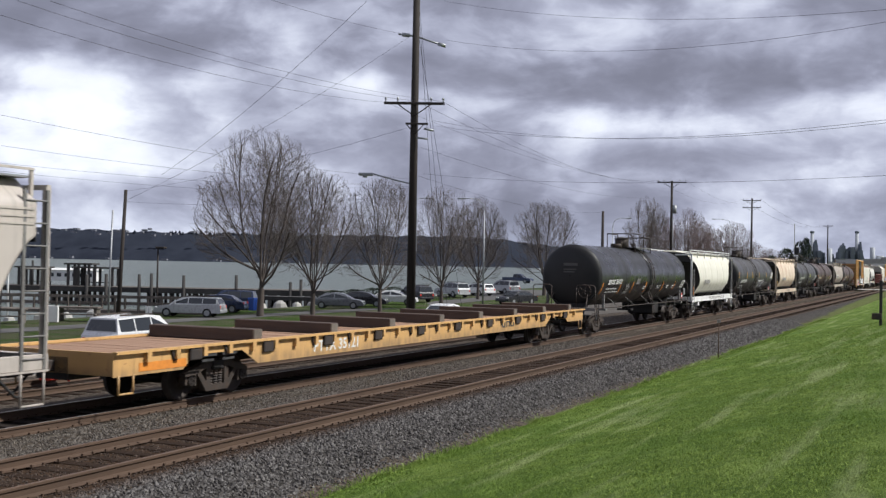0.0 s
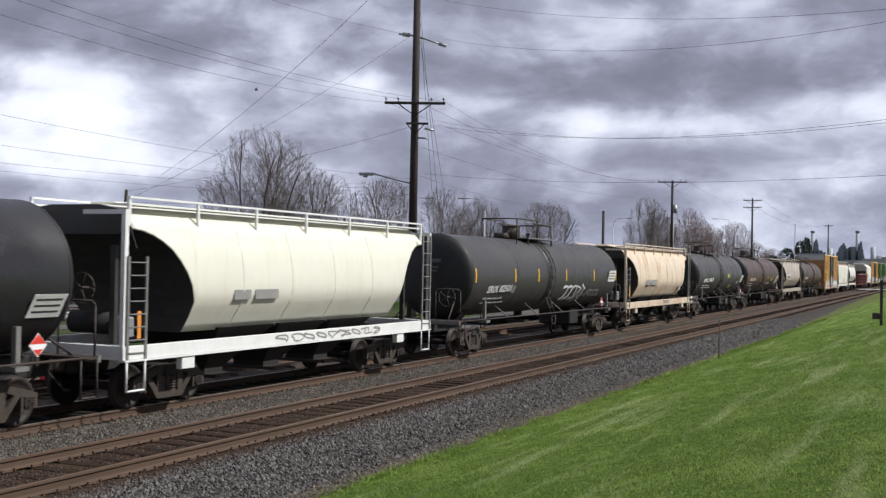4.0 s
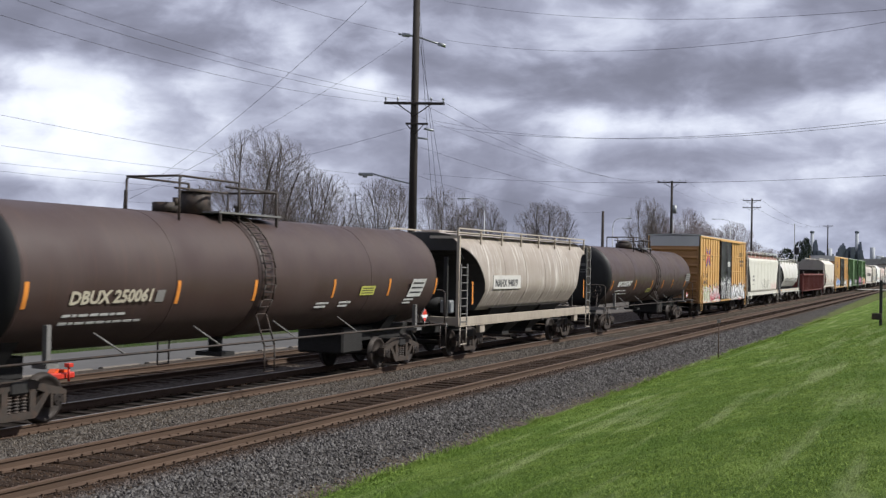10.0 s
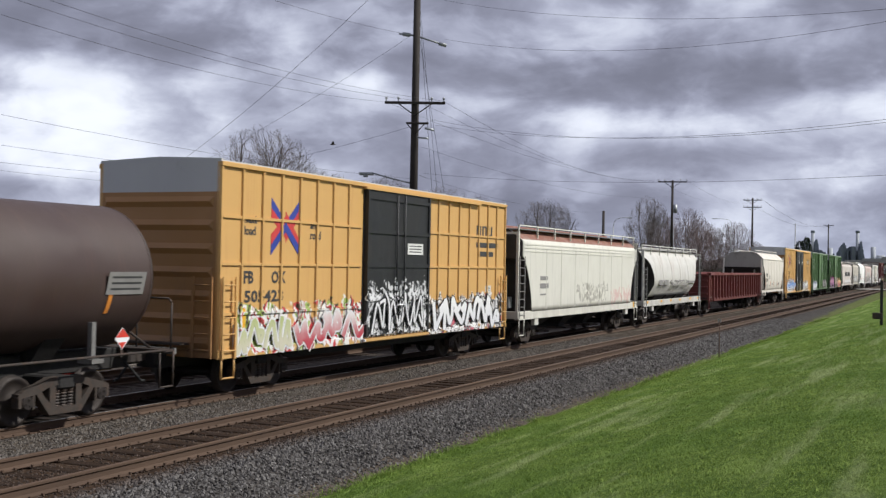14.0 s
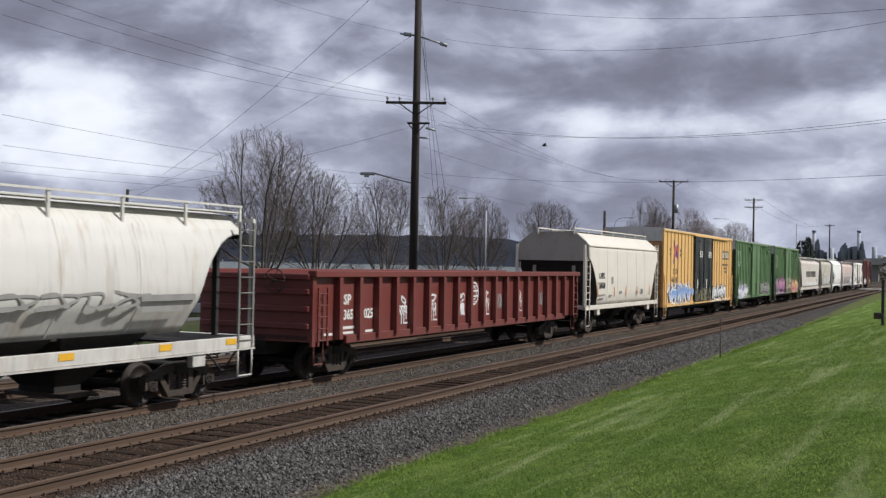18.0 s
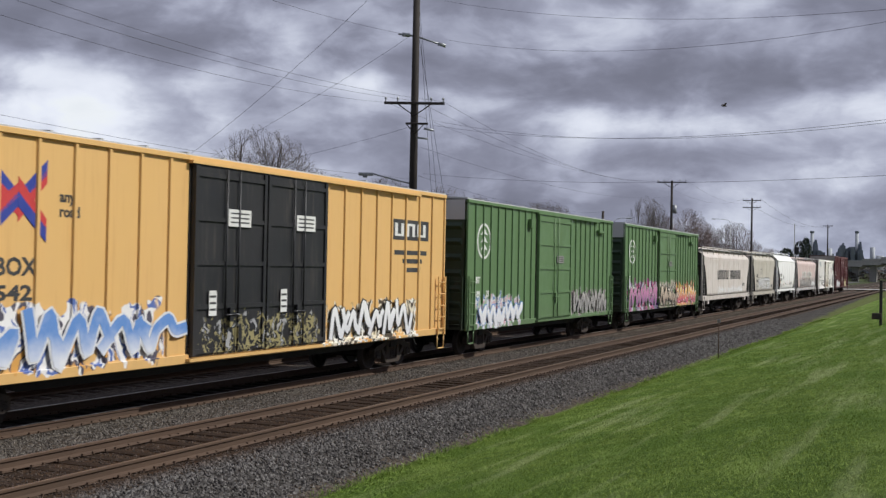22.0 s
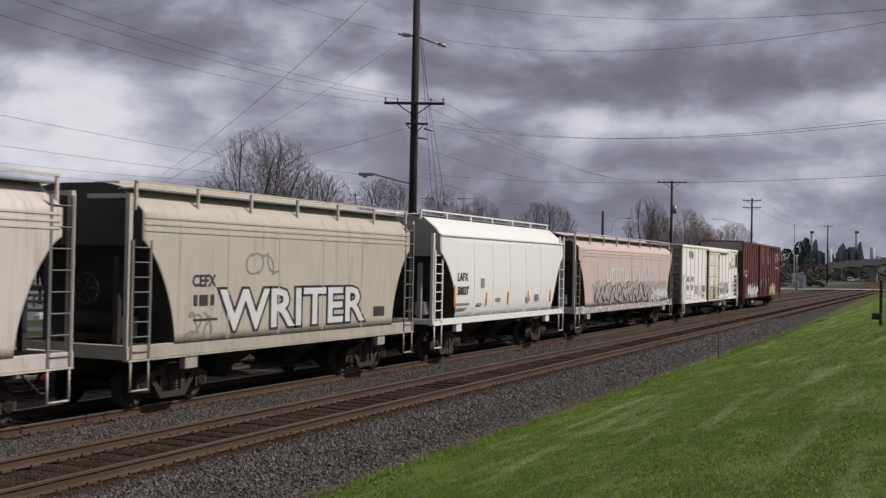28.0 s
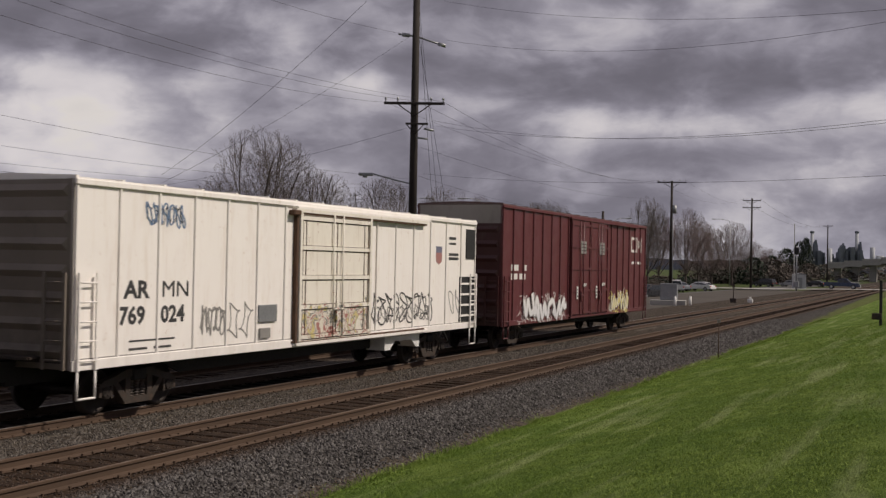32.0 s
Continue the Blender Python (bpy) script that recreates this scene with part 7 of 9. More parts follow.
part("post", Shape().tube((0, 0, -0.3), (0.15, 0.05, 7.0), 0.06, 0.05), M_galv, pale)


def wire(a, b, sag, r=0.0075, name="overhead_wire", label="thin dark overhead wire between poles", n=14):
    a, b = Vector(a), Vector(b)
    pts = []
    for k in range(n + 1):
        u = k / n
        p = a.lerp(b, u)
        p.z -= 4 * sag * u * (1 - u)
        pts.append(p)
    u = (b - a).orthogonal().normalized() * r
    v = (b - a).normalized().cross(u)
    w = part(name, Shape().loft([[p + u, p + v, p - u, p - v] for p in pts]), M_wire)
    return tagged(w, label, "wire", "overhead wires")


wire((-9.9, 54.4, 17.0), (12.9, 40.6, 11.8), 0.62)
wire((-9.8, 54.4, 14.9), (12.9, 40.7, 11.4), 0.80)
wire((-10.5, 54.2, 10.6), (13.1, 38.6, 7.7), 0.75)
wire((-10.3, 54.3, 10.3), (13.1, 38.6, 7.8), 0.65)
wire((-10.8, 54.1, 7.7), (13.1, 38.6, 6.0), 0.35)
wire((-9.9, 54.5, 11.6), (-16.8, 131.5, 13.4), 1.5)
wire((-11.2, 53.9, 11.6), (-15.4, 132.1, 13.4), 1.5)
wire((-12.7, 53.3, 11.5), (-14.0, 132.7, 13.4), 1.5)
wire((-10.9, 54.0, 9.1), (-15.2, 132.3, 11.5), 1.1)
wire((-13.9, 43.8, 15.0), (-12.0, 53.5, 15.2), 0.1)
wire((-12.9, 26.7, 10.6), (-12.7, 53.3, 11.5), 0.45)
wire((-12.5, 27.0, 11.1), (-11.2, 53.9, 11.6), 0.45)
wire((-11.5, 27.4, 11.1), (-9.9, 54.5, 11.6), 0.45)
wire((-6.5, 39.5, 13.4), (-24.9, 49.9, 7.5), 0.35)
wire((-11.5, 53.7, 15.1), (-29.5, 52.3, 6.2), 0.4)
wire((-16.0, 29.8, 7.9), (-11.5, 53.8, 7.4), 0.25)
wire((-17.5, 31.3, 7.0), (-11.5, 53.8, 7.0), 0.25)
wire((-19.9, 33.5, 6.6), (-11.5, 53.8, 6.9), 0.25)
wire((-22.2, 35.8, 6.5), (-11.4, 53.9, 6.6), 0.3)
wire((-29.3, 52.3, 6.2), (-11.4, 53.9, 6.6), 0.35)
wire((-29.4, 52.3, 6.8), (-11.5, 53.8, 10.2), 0.3)
wire((-11.2, 53.9, 17.2), (-13.5, 63.9, -0.9), 0.0, 0.010, "guy_wire", "taut steel guy wire from pole to ground")
wire((-11.2, 53.9, 16.9), (-13.1, 61.8, -0.9), 0.0, 0.010, "guy_wire", "taut steel guy wire from pole to ground")
wire((-11.2, 53.9, 15.4), (-12.6, 64.3, -0.9), 0.0, 0.010, "guy_wire", "taut steel guy wire from pole to ground")
wire((-16.9, 131.5, 13.4), (-19.6, 208.2, 15.8), 1.6)
wire((-13.7, 132.7, 13.4), (-16.5, 209.6, 15.8), 1.6)
wire((-19.6, 208.2, 15.8), (-19.4, 346.7, 16.6), 2.2, 0.02)
wire((-16.5, 209.6, 15.8), (-16.8, 347.7, 16.6), 2.2, 0.02)
wire((-11.1, 54.1, 7.6), (-13.4, 96.9, 7.8), 0.6)


def street_lamp(x, y, z, h, reach, turn, label="grey metal street lamp with a curved arm", head=0.7):
    p = thing("street_lamp", label, "street lamp", pose(x, y, z, 0, 0, turn), "street lamps")
    part("post", Shape().tube((0, 0, -0.2), (0, 0, h - 1.2), 0.09, 0.06, seg=10), M_galv, p)
    part("arm", Shape().path([(0, 0, h - 1.2), (0.12, 0, h - 0.6), (0.45, 0, h - 0.2), (reach * 0.6, 0, h), (reach, 0, h)], 0.04), M_galv, p)
    part("lamp_head", Shape().box(reach - 0.1, reach + head - 0.1, -0.13, 0.13, h - 0.08, h + 0.06, 0.04), M_galv, p)
    return p


street_lamp(-26.3, 145.9, -0.55, 10.1, 1.9, 25)
street_lamp(-26.3, 233.7, -0.5, 13.8, 3.2, 200)
street_lamp(-33.5, 98.7, terrain(-33.5, 98.7), 10.6, 1.6, 25, head=0.9)
street_lamp(-26.8, 101.8, terrain(-26.8, 101.8), 10.6, 1.9, 205, head=0.9)
park_lamp = thing("park_lamp", "slender dark lamp post with a flat lantern", "lamp post", pose(-43.0, 72.4, -1.6))
part("post", Shape().tube((0, 0, -0.4), (0, 0, 5.3), 0.09, 0.06), M_pole, park_lamp)
part("lantern", Shape().box(-0.15, 0.75, -0.2, 0.2, 5.28, 5.45, 0.04), M_pole, park_lamp)
white_mast = thing("mast", "tall white mast at the pier", "mast", pose(-69.4, 82.6, -3.4))
part("post", Shape().tube((0, 0, -1), (0, 0, 9.6), 0.11, 0.08), M_white, white_mast)

# ---- bare trees ----


def bare_tree_meshes(seed, limbs=9):
    """A leafless crown about 10 m high: leaders and spreading limbs from a short bole, forking into fine twigs within a broad rounded outline."""
    rng = random.Random(seed)
    wood, twig = Shape(), Shape()
    steps = {1: 9, 2: 5, 3: 3, 4: 2}

    def inside(p):
        return (p.x / 4.4) ** 2 + (p.y / 4.4) ** 2 + ((p.z - 5.6) / 4.7) ** 2 < 1.0 + 0.25 * noise.noise(p * 0.7 + Vector((seed, 0, 0)))

    def grow(p, d, length, r, level):
        n = steps[level]
        for k in range(n):
            q = p + d * (length / n)
            if (k or level > 1) and not inside(q):
                return
            r2 = max(r * (1 - 0.72 / n), 0.006)
            (wood if level < 2 else twig).tube(p, q, r, r2, seg=7 if level < 2 else (4 if level < 3 else 3), cap=False)
            p, r = q, r2
            bend = 0.10 if level < 3 else 0.17
            d = (d + Vector((rng.gauss(0, bend), rng.gauss(0, bend), rng.gauss(0.05, 0.05)))).normalized()
            if level < 4 and not (level == 1 and k == 0):
                for _ in range(2 if level == 1 else rng.choice((1, 2, 2)) if level == 2 else 2):
                    a = rng.uniform(0, 2 * math.pi)
                    u = d.orthogonal().normalized()
                    w = d.cross(u)
                    side = (d * rng.uniform(0.7, 1.2) + (u * math.cos(a) + w * math.sin(a)) * rng.uniform(0.6, 1.0) + Vector((0, 0, 0.12))).normalized()
                    grow(p, side, length * rng.uniform(0.32, 0.52) * (1.1 - 0.4 * k / n), max(r * 0.48, 0.0065), level + 1)
    wood.tube((0, 0, -0.3), (0.05, 0, 1.5), 0.24, 0.19, seg=10, cap=False)
    for k in range(limbs):
        u = k / (limbs - 1)
        a = 2.4 * k + rng.uniform(-0.4, 0.4)
        tilt = 0.10 + 1.12 * u ** 0.9
        d = Vector((math.cos(a) * math.sin(tilt), math.sin(a) * math.sin(tilt), math.cos(tilt)))
        foot = Vector((0.05, 0, 1.35 + 0.9 * rng.random() * (0.4 + u)))
        if foot.z > 1.5:
            wood.tube((0.05, 0, 1.4), foot, 0.15, 0.08, seg=8, cap=False)
        grow(foot, d, (8.8 if u < 0.5 else 6.6) * rng.uniform(0.9, 1.1), rng.uniform(0.05, 0.08), 1)
    return wood, twig


TREES = []
for seed, limbs in ((3, 13), (11, 12), (29, 12)):
    wd, tw = bare_tree_meshes(seed, limbs)
    zs = sorted(v[2] for v in tw.v)
    xs_ = sorted(math.hypot(v[0], v[1]) for v in tw.v)
    TREES.append((wd.mesh("trunk"), tw.mesh("crown"), zs[int(len(zs) * 0.985)], xs_[int(len(xs_) * 0.96)]))
M_twig = surface("thin_twigs", (0.11, 0.09, 0.08), (0.17, 0.14, 0.125), 0.9, 0, 2, 20, bump=0)
M_twig_red = surface("reddish_twigs", (0.14, 0.10, 0.095), (0.2, 0.145, 0.135), 0.9, 0, 2, 20, bump=0)


def bare_tree(x, y, height, width, kind, turn, label="leafless deciduous tree with upswept branches and fine twigs", red=False, thick=1.0):
    wd, tw, top, wide = TREES[kind]
    sx, sz = width / 2 / wide, height / top
    p = thing("tree", label, "tree", Matrix.Translation((x, y, terrain(x, y))) @ Matrix.Rotation(radians(turn), 4, "Z"), "bare trees on the waterfront")
    a = part("trunk", wd, M_bark, p)
    me = tw
    if red:
        me = tw.copy()
        me.materials.clear()
        me.materials.append(M_twig_red)
    b = part("crown", me, M_twig, p)
    for o in (a, b):
        o.scale = (sx, sx, sz)
    return p


bare_tree(-32.3, 71.1, 13.4, 9.8, 0, 20, "large leafless tree with a broad fan of branches")
bare_tree(-30.5, 75.7, 10.7, 7.4, 1, 80)
bare_tree(-29.1, 84.4, 11.0, 6.6, 2, 140)
bare_tree(-27.9, 94.4, 10.7, 6.4, 1, 200)
bare_tree(-33.5, 116.6, 11.0, 6.4, 0, 300)
for px, depth, height, width, kind, turn, red in ((180, 140, 11.3, 8.6, 2, 40, False), (362, 190, 14.6, 8.4, 0, 10, False), (382, 215, 13.0, 8.0, 1, 130, True), (430, 200, 13.4, 8.6, 1, 60, True), (452, 222, 12.6, 8.4, 2, 95, True), (476, 250, 12.0, 9.0, 0, 205, True), (512, 240, 13.0, 9.4, 2, 170, True), (545, 300, 10.5, 10.0, 1, 20, True), (580, 330, 9.5, 10.0, 0, 80, True)):
    q = place(px, depth)
    bare_tree(q.x, q.y, height, width, kind, turn, "leafless tree with reddish twigs" if red else "leafless tree with a rounded crown beside the road", red)

# ---- vehicles ----
KINDS = {
    "sedan": dict(l=4.7, w=0.88, body=[(-2.35, 0.32), (-2.35, 0.72), (-2.2, 0.88), (-1.3, 0.95), (1.0, 0.93), (2.05, 0.80), (2.33, 0.62), (2.35, 0.32)], cab=[(-1.85, 0.93), (-1.15, 1.38), (-0.2, 1.45), (0.55, 1.36), (1.35, 0.93)], win=[(-1.55, -0.30), (-0.22, 0.95)]),
    "wagon": dict(l=4.9, w=0.90, body=[(-2.45, 0.32), (-2.45, 0.85), (-2.3, 0.95), (1.0, 0.93), (2.1, 0.80), (2.4, 0.62), (2.45, 0.32)], cab=[(-2.35, 0.94), (-2.1, 1.42), (-0.2, 1.50), (0.5, 1.42), (1.35, 0.93)], win=[(-2.1, -1.15), (-1.08, -0.1), (-0.02, 0.95)]),
    "suv": dict(l=4.7, w=0.93, body=[(-2.35, 0.42), (-2.35, 0.95), (-2.25, 1.08), (1.0, 1.08), (2.1, 1.0), (2.33, 0.8), (2.35, 0.42)], cab=[(-2.25, 1.07), (-2.1, 1.66), (-0.2, 1.76), (0.55, 1.70), (1.25, 1.07)], win=[(-2.05, -1.15), (-1.08, -0.12), (-0.04, 0.95)]),
    "pickup": dict(l=5.7, w=0.97, body=[(-2.85, 0.50), (-2.85, 1.12), (-0.75, 1.12), (-0.7, 1.05), (1.3, 1.08), (2.5, 1.02), (2.82, 0.82), (2.85, 0.45)], cab=[(-0.72, 1.05), (-0.62, 1.72), (0.2, 1.80), (0.75, 1.74), (1.45, 1.07)], win=[(-0.52, 0.15), (0.22, 1.1)]),
}


def vehicle(kind, name, x, y, z, turn, colour, label, category="car"):
    k = KINDS[kind]
    m = surface("car_paint_%.2f_%.2f_%.2f" % colour, colour, tuple(c * 0.8 for c in colour), 0.3, 0.1, 0.5, 6, 0.3, bump=0)
    car = thing(name, label, category, pose(x, y, z, 0, 0, turn))
    w = k["w"]

    def slab(outline, half):
        n = len(outline)
        pts = []
        left = [(-half(zz), yy, zz) for yy, zz in outline]
        right = [(half(zz), yy, zz) for yy, zz in outline]
        return Shape().raw(left + right, [tuple(range(n - 1, -1, -1)), tuple(range(n, 2 * n))] + [(i, (i + 1) % n, n + (i + 1) % n, n + i) for i in range(n)])
    part("body", slab(k["body"], lambda zz: w - 0.10 * max(0, 0.5 - zz) - 0.10 * max(0, zz - 0.75)), m, car)
    zb, zt = k["cab"][0][1], max(p[1] for p in k["cab"])
    half = lambda zz: w - 0.05 - 0.22 * (zz - zb) / (zt - zb)
    part("cabin", slab(k["cab"], half), m, car)

    def cab_top(yy):
        for (ya, za), (yb, zb2) in zip(k["cab"][:-1], k["cab"][1:]):
            if ya <= yy <= yb:
                return za + (zb2 - za) * (yy - ya) / (yb - ya)
        return zb
    for a, b in k["win"]:
        for sx in (-1, 1):
            pts = []
            for yy, top in ((a, 0), (b, 0), (b, 1), (a, 1)):
                zz = zb + 0.06 if not top else max(zb + 0.08, min(cab_top(yy) - 0.07, zt - 0.10))
                pts.append((yy, zz))
            inner = [(sx * (half(zz) - 0.005), yy, zz) for yy, zz in pts]
            outer = [(sx * (half(zz) + 0.012), yy, zz) for yy, zz in pts]
            part("side_window", Shape().raw(inner + outer, [(0, 1, 2, 3), (7, 6, 5, 4), (0, 1, 5, 4), (1, 2, 6, 5), (2, 3, 7, 6), (3, 0, 4, 7)]), M_glass, car)
    c = k["cab"]
    for nm, p, q in (("rear_window", c[0], c[1]), ("windscreen", c[-1], c[-2])):
        pa = (p[0] + (q[0] - p[0]) * 0.12, p[1] + (q[1] - p[1]) * 0.12)
        pb = (p[0] + (q[0] - p[0]) * 0.88, p[1] + (q[1] - p[1]) * 0.88)
        sg = -1 if nm == "rear_window" else 1
        part(nm, Shape().raw([(-half(pa[1]) + 0.08, pa[0] + sg * 0.012, pa[1]), (half(pa[1]) - 0.08, pa[0] + sg * 0.012, pa[1]), (half(pb[1]) - 0.08, pb[0] + sg * 0.012, pb[1] + 0.006), (-half(pb[1]) + 0.08, pb[0] + sg * 0.012, pb[1] + 0.006),
                              (-half(pa[1]) + 0.08, pa[0] - sg * 0.02, pa[1]), (half(pa[1]) - 0.08, pa[0] - sg * 0.02, pa[1]), (half(pb[1]) - 0.08, pb[0] - sg * 0.02, pb[1] - 0.01), (-half(pb[1]) + 0.08, pb[0] - sg * 0.02, pb[1] - 0.01)],
                             [(0, 1, 2, 3), (7, 6, 5, 4), (0, 1, 5, 4), (1, 2, 6, 5), (2, 3, 7, 6), (3, 0, 4, 7)]), M_glass, car)
    hl = k["l"] / 2
    for sx in (-1, 1):
        part("headlight", Shape().box(sx * (w - 0.22) - 0.14, sx * (w - 0.22) + 0.14, hl - 0.16, hl - 0.015, 0.62, 0.74, 0.02), M_sign, car)
        part("tail_light", Shape().box(sx * (w - 0.15) - 0.1, sx * (w - 0.15) + 0.1, -hl - 0.012, -hl + 0.1, 0.66, 0.88, 0.02), M_red, car)
        part("mirror", Shape().box(sx * (w + 0.02) - 0.09, sx * (w + 0.02) + 0.09, 0.85, 1.0, zb + 0.02, zb + 0.16, 0.02), m, car)
    for yy in (-hl, hl):
        part("bumper", Shape().box(-w + 0.03, w - 0.03, yy - 0.06, yy + 0.06, 0.34, 0.55, 0.03), m if kind != "pickup" else M_galv, car)
    rr = 0.33 if kind in ("sedan", "wagon") else 0.38
    for sx in (-1, 1):
        for yy in (-hl * 0.6, hl * 0.62):
            t = part("wheel", Shape().tube((sx * (w - 0.20), yy, rr), (sx * (w + 0.005), yy, rr), rr, seg=18), M_rubber, car)
            part("rim", Shape().tube((sx * (w + 0.006), yy, rr), (sx * (w + 0.018), yy, rr), rr * 0.62, seg=14), M_galv, t)
    if kind in ("suv", "wagon"):
        for sx in (-1, 1):
            part("roof_rail", Shape().box(sx * 0.58 - 0.02, sx * 0.58 + 0.02, -1.8, 0.2, zt - 0.02, zt + 0.05), M_steel, car)
    if kind == "pickup":
        part("bed_floor", Shape().box(-w + 0.12, w - 0.12, -2.75, -0.78, 1.122, 1.13), M_rubber, car)
    return car


def parked(kind, name, x, y, turn, colour, label):
    return vehicle(kind, name, x, y, terrain(x, y), turn, colour, label)


SILVER, GREY, NAVY, DARK, PEARL, MAROON = (0.42, 0.43, 0.44), (0.16, 0.17, 0.19), (0.035, 0.05, 0.10), (0.03, 0.03, 0.034), (0.72, 0.72, 0.72), (0.05, 0.02, 0.025)
parked("wagon", "parked_car", -35.6, 67.0, 110, SILVER, "silver estate car parked on the waterfront")
parked("sedan", "parked_car", -38.6, 74.4, 112, NAVY, "dark blue sedan parked on the waterfront")
parked("suv", "parked_car", -41.0, 79.5, 112, NAVY, "navy sport utility car parked by the water")
parked("sedan", "parked_car", -35.6, 88.7, 292, GREY, "grey sedan parked nose to the road")
parked("sedan", "parked_car", -36.3, 94.6, 290, DARK, "dark sedan parked in the row")
parked("sedan", "parked_car", -35.6, 99.8, 290, PEARL, "white compact car parked in the row")
parked("suv", "parked_car", -36.8, 107.0, 60, DARK, "black van parked in the row")
parked("suv", "parked_car", -38.4, 120.5, 60, SILVER, "silver people carrier parked in the row")
parked("wagon", "parked_car", -38.0, 127.0, 65, PEARL, "white estate car parked in the row")
parked("suv", "parked_car", -37.2, 134.0, 60, SILVER, "silver sport utility car parked at the end")
parked("sedan", "parked_car", -25.8, 108.6, 160, DARK, "dark car standing on the grass verge")
parked("sedan", "parked_car", -33.4, 43.6, 60, MAROON, "dark maroon car parked by the pier")
parked("suv", "parked_car", -17.5, 131.0, 150, DARK, "black car parked beside a cabinet")
parked("pickup", "parked_car", -21.6, 163.0, 20, PEARL, "white pickup parked beyond the tracks")
parked("sedan", "parked_car", -21.0, 178.0, 70, PEARL, "white car parked beyond the tracks")
parked("sedan", "parked_car", -23.5, 172.0, 60, GREY, "grey car parked beyond the tracks")
parked("suv", "parked_car", -21.0, 245.0, 70, DARK, "dark car in the far car park")
parked("sedan", "parked_car", -16.5, 252.0, 70, SILVER, "silver car in the far car park")
parked("sedan", "parked_car", -12.5, 262.0, 70, DARK, "dark car in the far car park")
suv_moving = vehicle("suv", "driving_car", -16.0, 37.5, -1.26, 0, PEARL, "white sport utility car driving along the waterfront road")
car_moving = vehicle("sedan", "driving_car", -16.0, 69.0, -1.26, 0, PEARL, "white car driving along the waterfront road")
pickup_moving = vehicle("pickup", "driving_pickup", -14.2, 200.0, -0.1, -90, (0.03, 0.045, 0.09), "dark blue pickup truck driving over the crossing", "pickup")

# ---- waterfront road, crossing ----
road = Shape()
rows = [-80, 0, 40, 80, 95, 110, 130, 150, 190, 250, 330, 420]
road.raw([(x, y, terrain(x, y) + 0.03) for y in rows for x in (-19.6, -12.6)], [(2 * j, 2 * j + 1, 2 * j + 3, 2 * j + 2) for j in range(len(rows) - 1)])
setting("road", road, M_asphalt, "grey asphalt waterfront road", "road")
lot = Shape()
rows = [20, 60, 95, 110, 130, 150]
lot.raw([(x, y, terrain(x, y) + 0.025) for y in rows for x in (-41.0, -31.5)], [(2 * j, 2 * j + 1, 2 * j + 3, 2 * j + 2) for j in range(len(rows) - 1)])
setting("parking_lot", lot, M_asphalt, "pale asphalt car park along the shore", "pavement")
crossing = Shape().raw([(-40, 195.5, -0.45), (-9, 195.5, -0.16), (-3.0, 195.5, 0.012), (6.0, 195.5, 0.11), (14, 195.5, 0.9), (60, 195.5, 1.7),
                        (-40, 205, -0.45), (-9, 205, -0.16), (-3.0, 205, 0.012), (6.0, 205, 0.11), (14, 205, 0.9), (60, 205, 1.7)],
                       [(k, k + 1, k + 7, k + 6) for k in range(5)])
setting("crossing_road", crossing, M_concrete, "pale concrete road crossing the railway", "road")
yard = Shape().raw([(-18, 70, -0.47), (-6.7, 70, -0.36), (-6.7, 196, -0.36), (-18, 196, -0.47)], [(0, 1, 2, 3)])
setting("gravel_yard", yard, surface("fine_gravel", (0.085, 0.076, 0.068), (0.125, 0.113, 0.10), 0.95, 0, 0.3, 8, bump=0.4, spec=0.08), "fine grey gravel yard beside the tracks", "ground")

# ---- pier ----
pier = thing("pier", "long weathered timber wharf standing on dark pilings", "pier")
a, b = Vector((-100, 103.5, 0)), Vector((-56, 123.2, 0))
d = (b - a).normalized()
nrm = Vector((-d.y, d.x, 0))


def along(shape, p0, p1, half, z0, z1):
    """A beam along a plan line."""
    dd = (p1 - p0).normalized()
    nn = Vector((-dd.y, dd.x, 0)) * half
    q = [p0 - nn, p1 - nn, p1 + nn, p0 + nn]
    pts = [(v.x, v.y, z) for z in (z0, z1) for v in q]
    shape.raw(pts, [(3, 2, 1, 0), (4, 5, 6, 7), (0, 1, 5, 4), (1, 2, 6, 5), (2, 3, 7, 6), (3, 0, 4, 7)])
    return shape


part("deck", along(Shape(), a, b, 3.0, -1.0, -0.7), M_timber, pier)
part("edge_beam", along(Shape(), a - nrm * 3.05, b - nrm * 3.05, 0.15, -1.35, -0.72), M_pile, pier)
L = (b - a).length
k = 0
while k * 1.5 < L:
    if k % 9 not in (5, 6, 7):
        for o in (-2.6, 0.0, 2.6):
            p = a + d * (k * 1.5) + nrm * o
            part("pile", Shape().tube((p.x, p.y, -6), (p.x, p.y, -0.95), 0.2, seg=8), M_pile, pier)
    k += 1
rng = random.Random(5)
for s_ in (18, 20.4, 24.5, 26.0, 30, 36.5, 43.2, 44.5):
    p = a + d * s_ - nrm * 3.3
    part("mooring_pile", Shape().tube((p.x, p.y, -6), (p.x, p.y, 0.6 + rng.uniform(-0.3, 0.5)), 0.22, 0.19, seg=8), M_pile, pier)
M_shed = surface("dark_shed_timber", (0.045, 0.042, 0.04), (0.08, 0.075, 0.07), 0.85, 0, 1, 10)


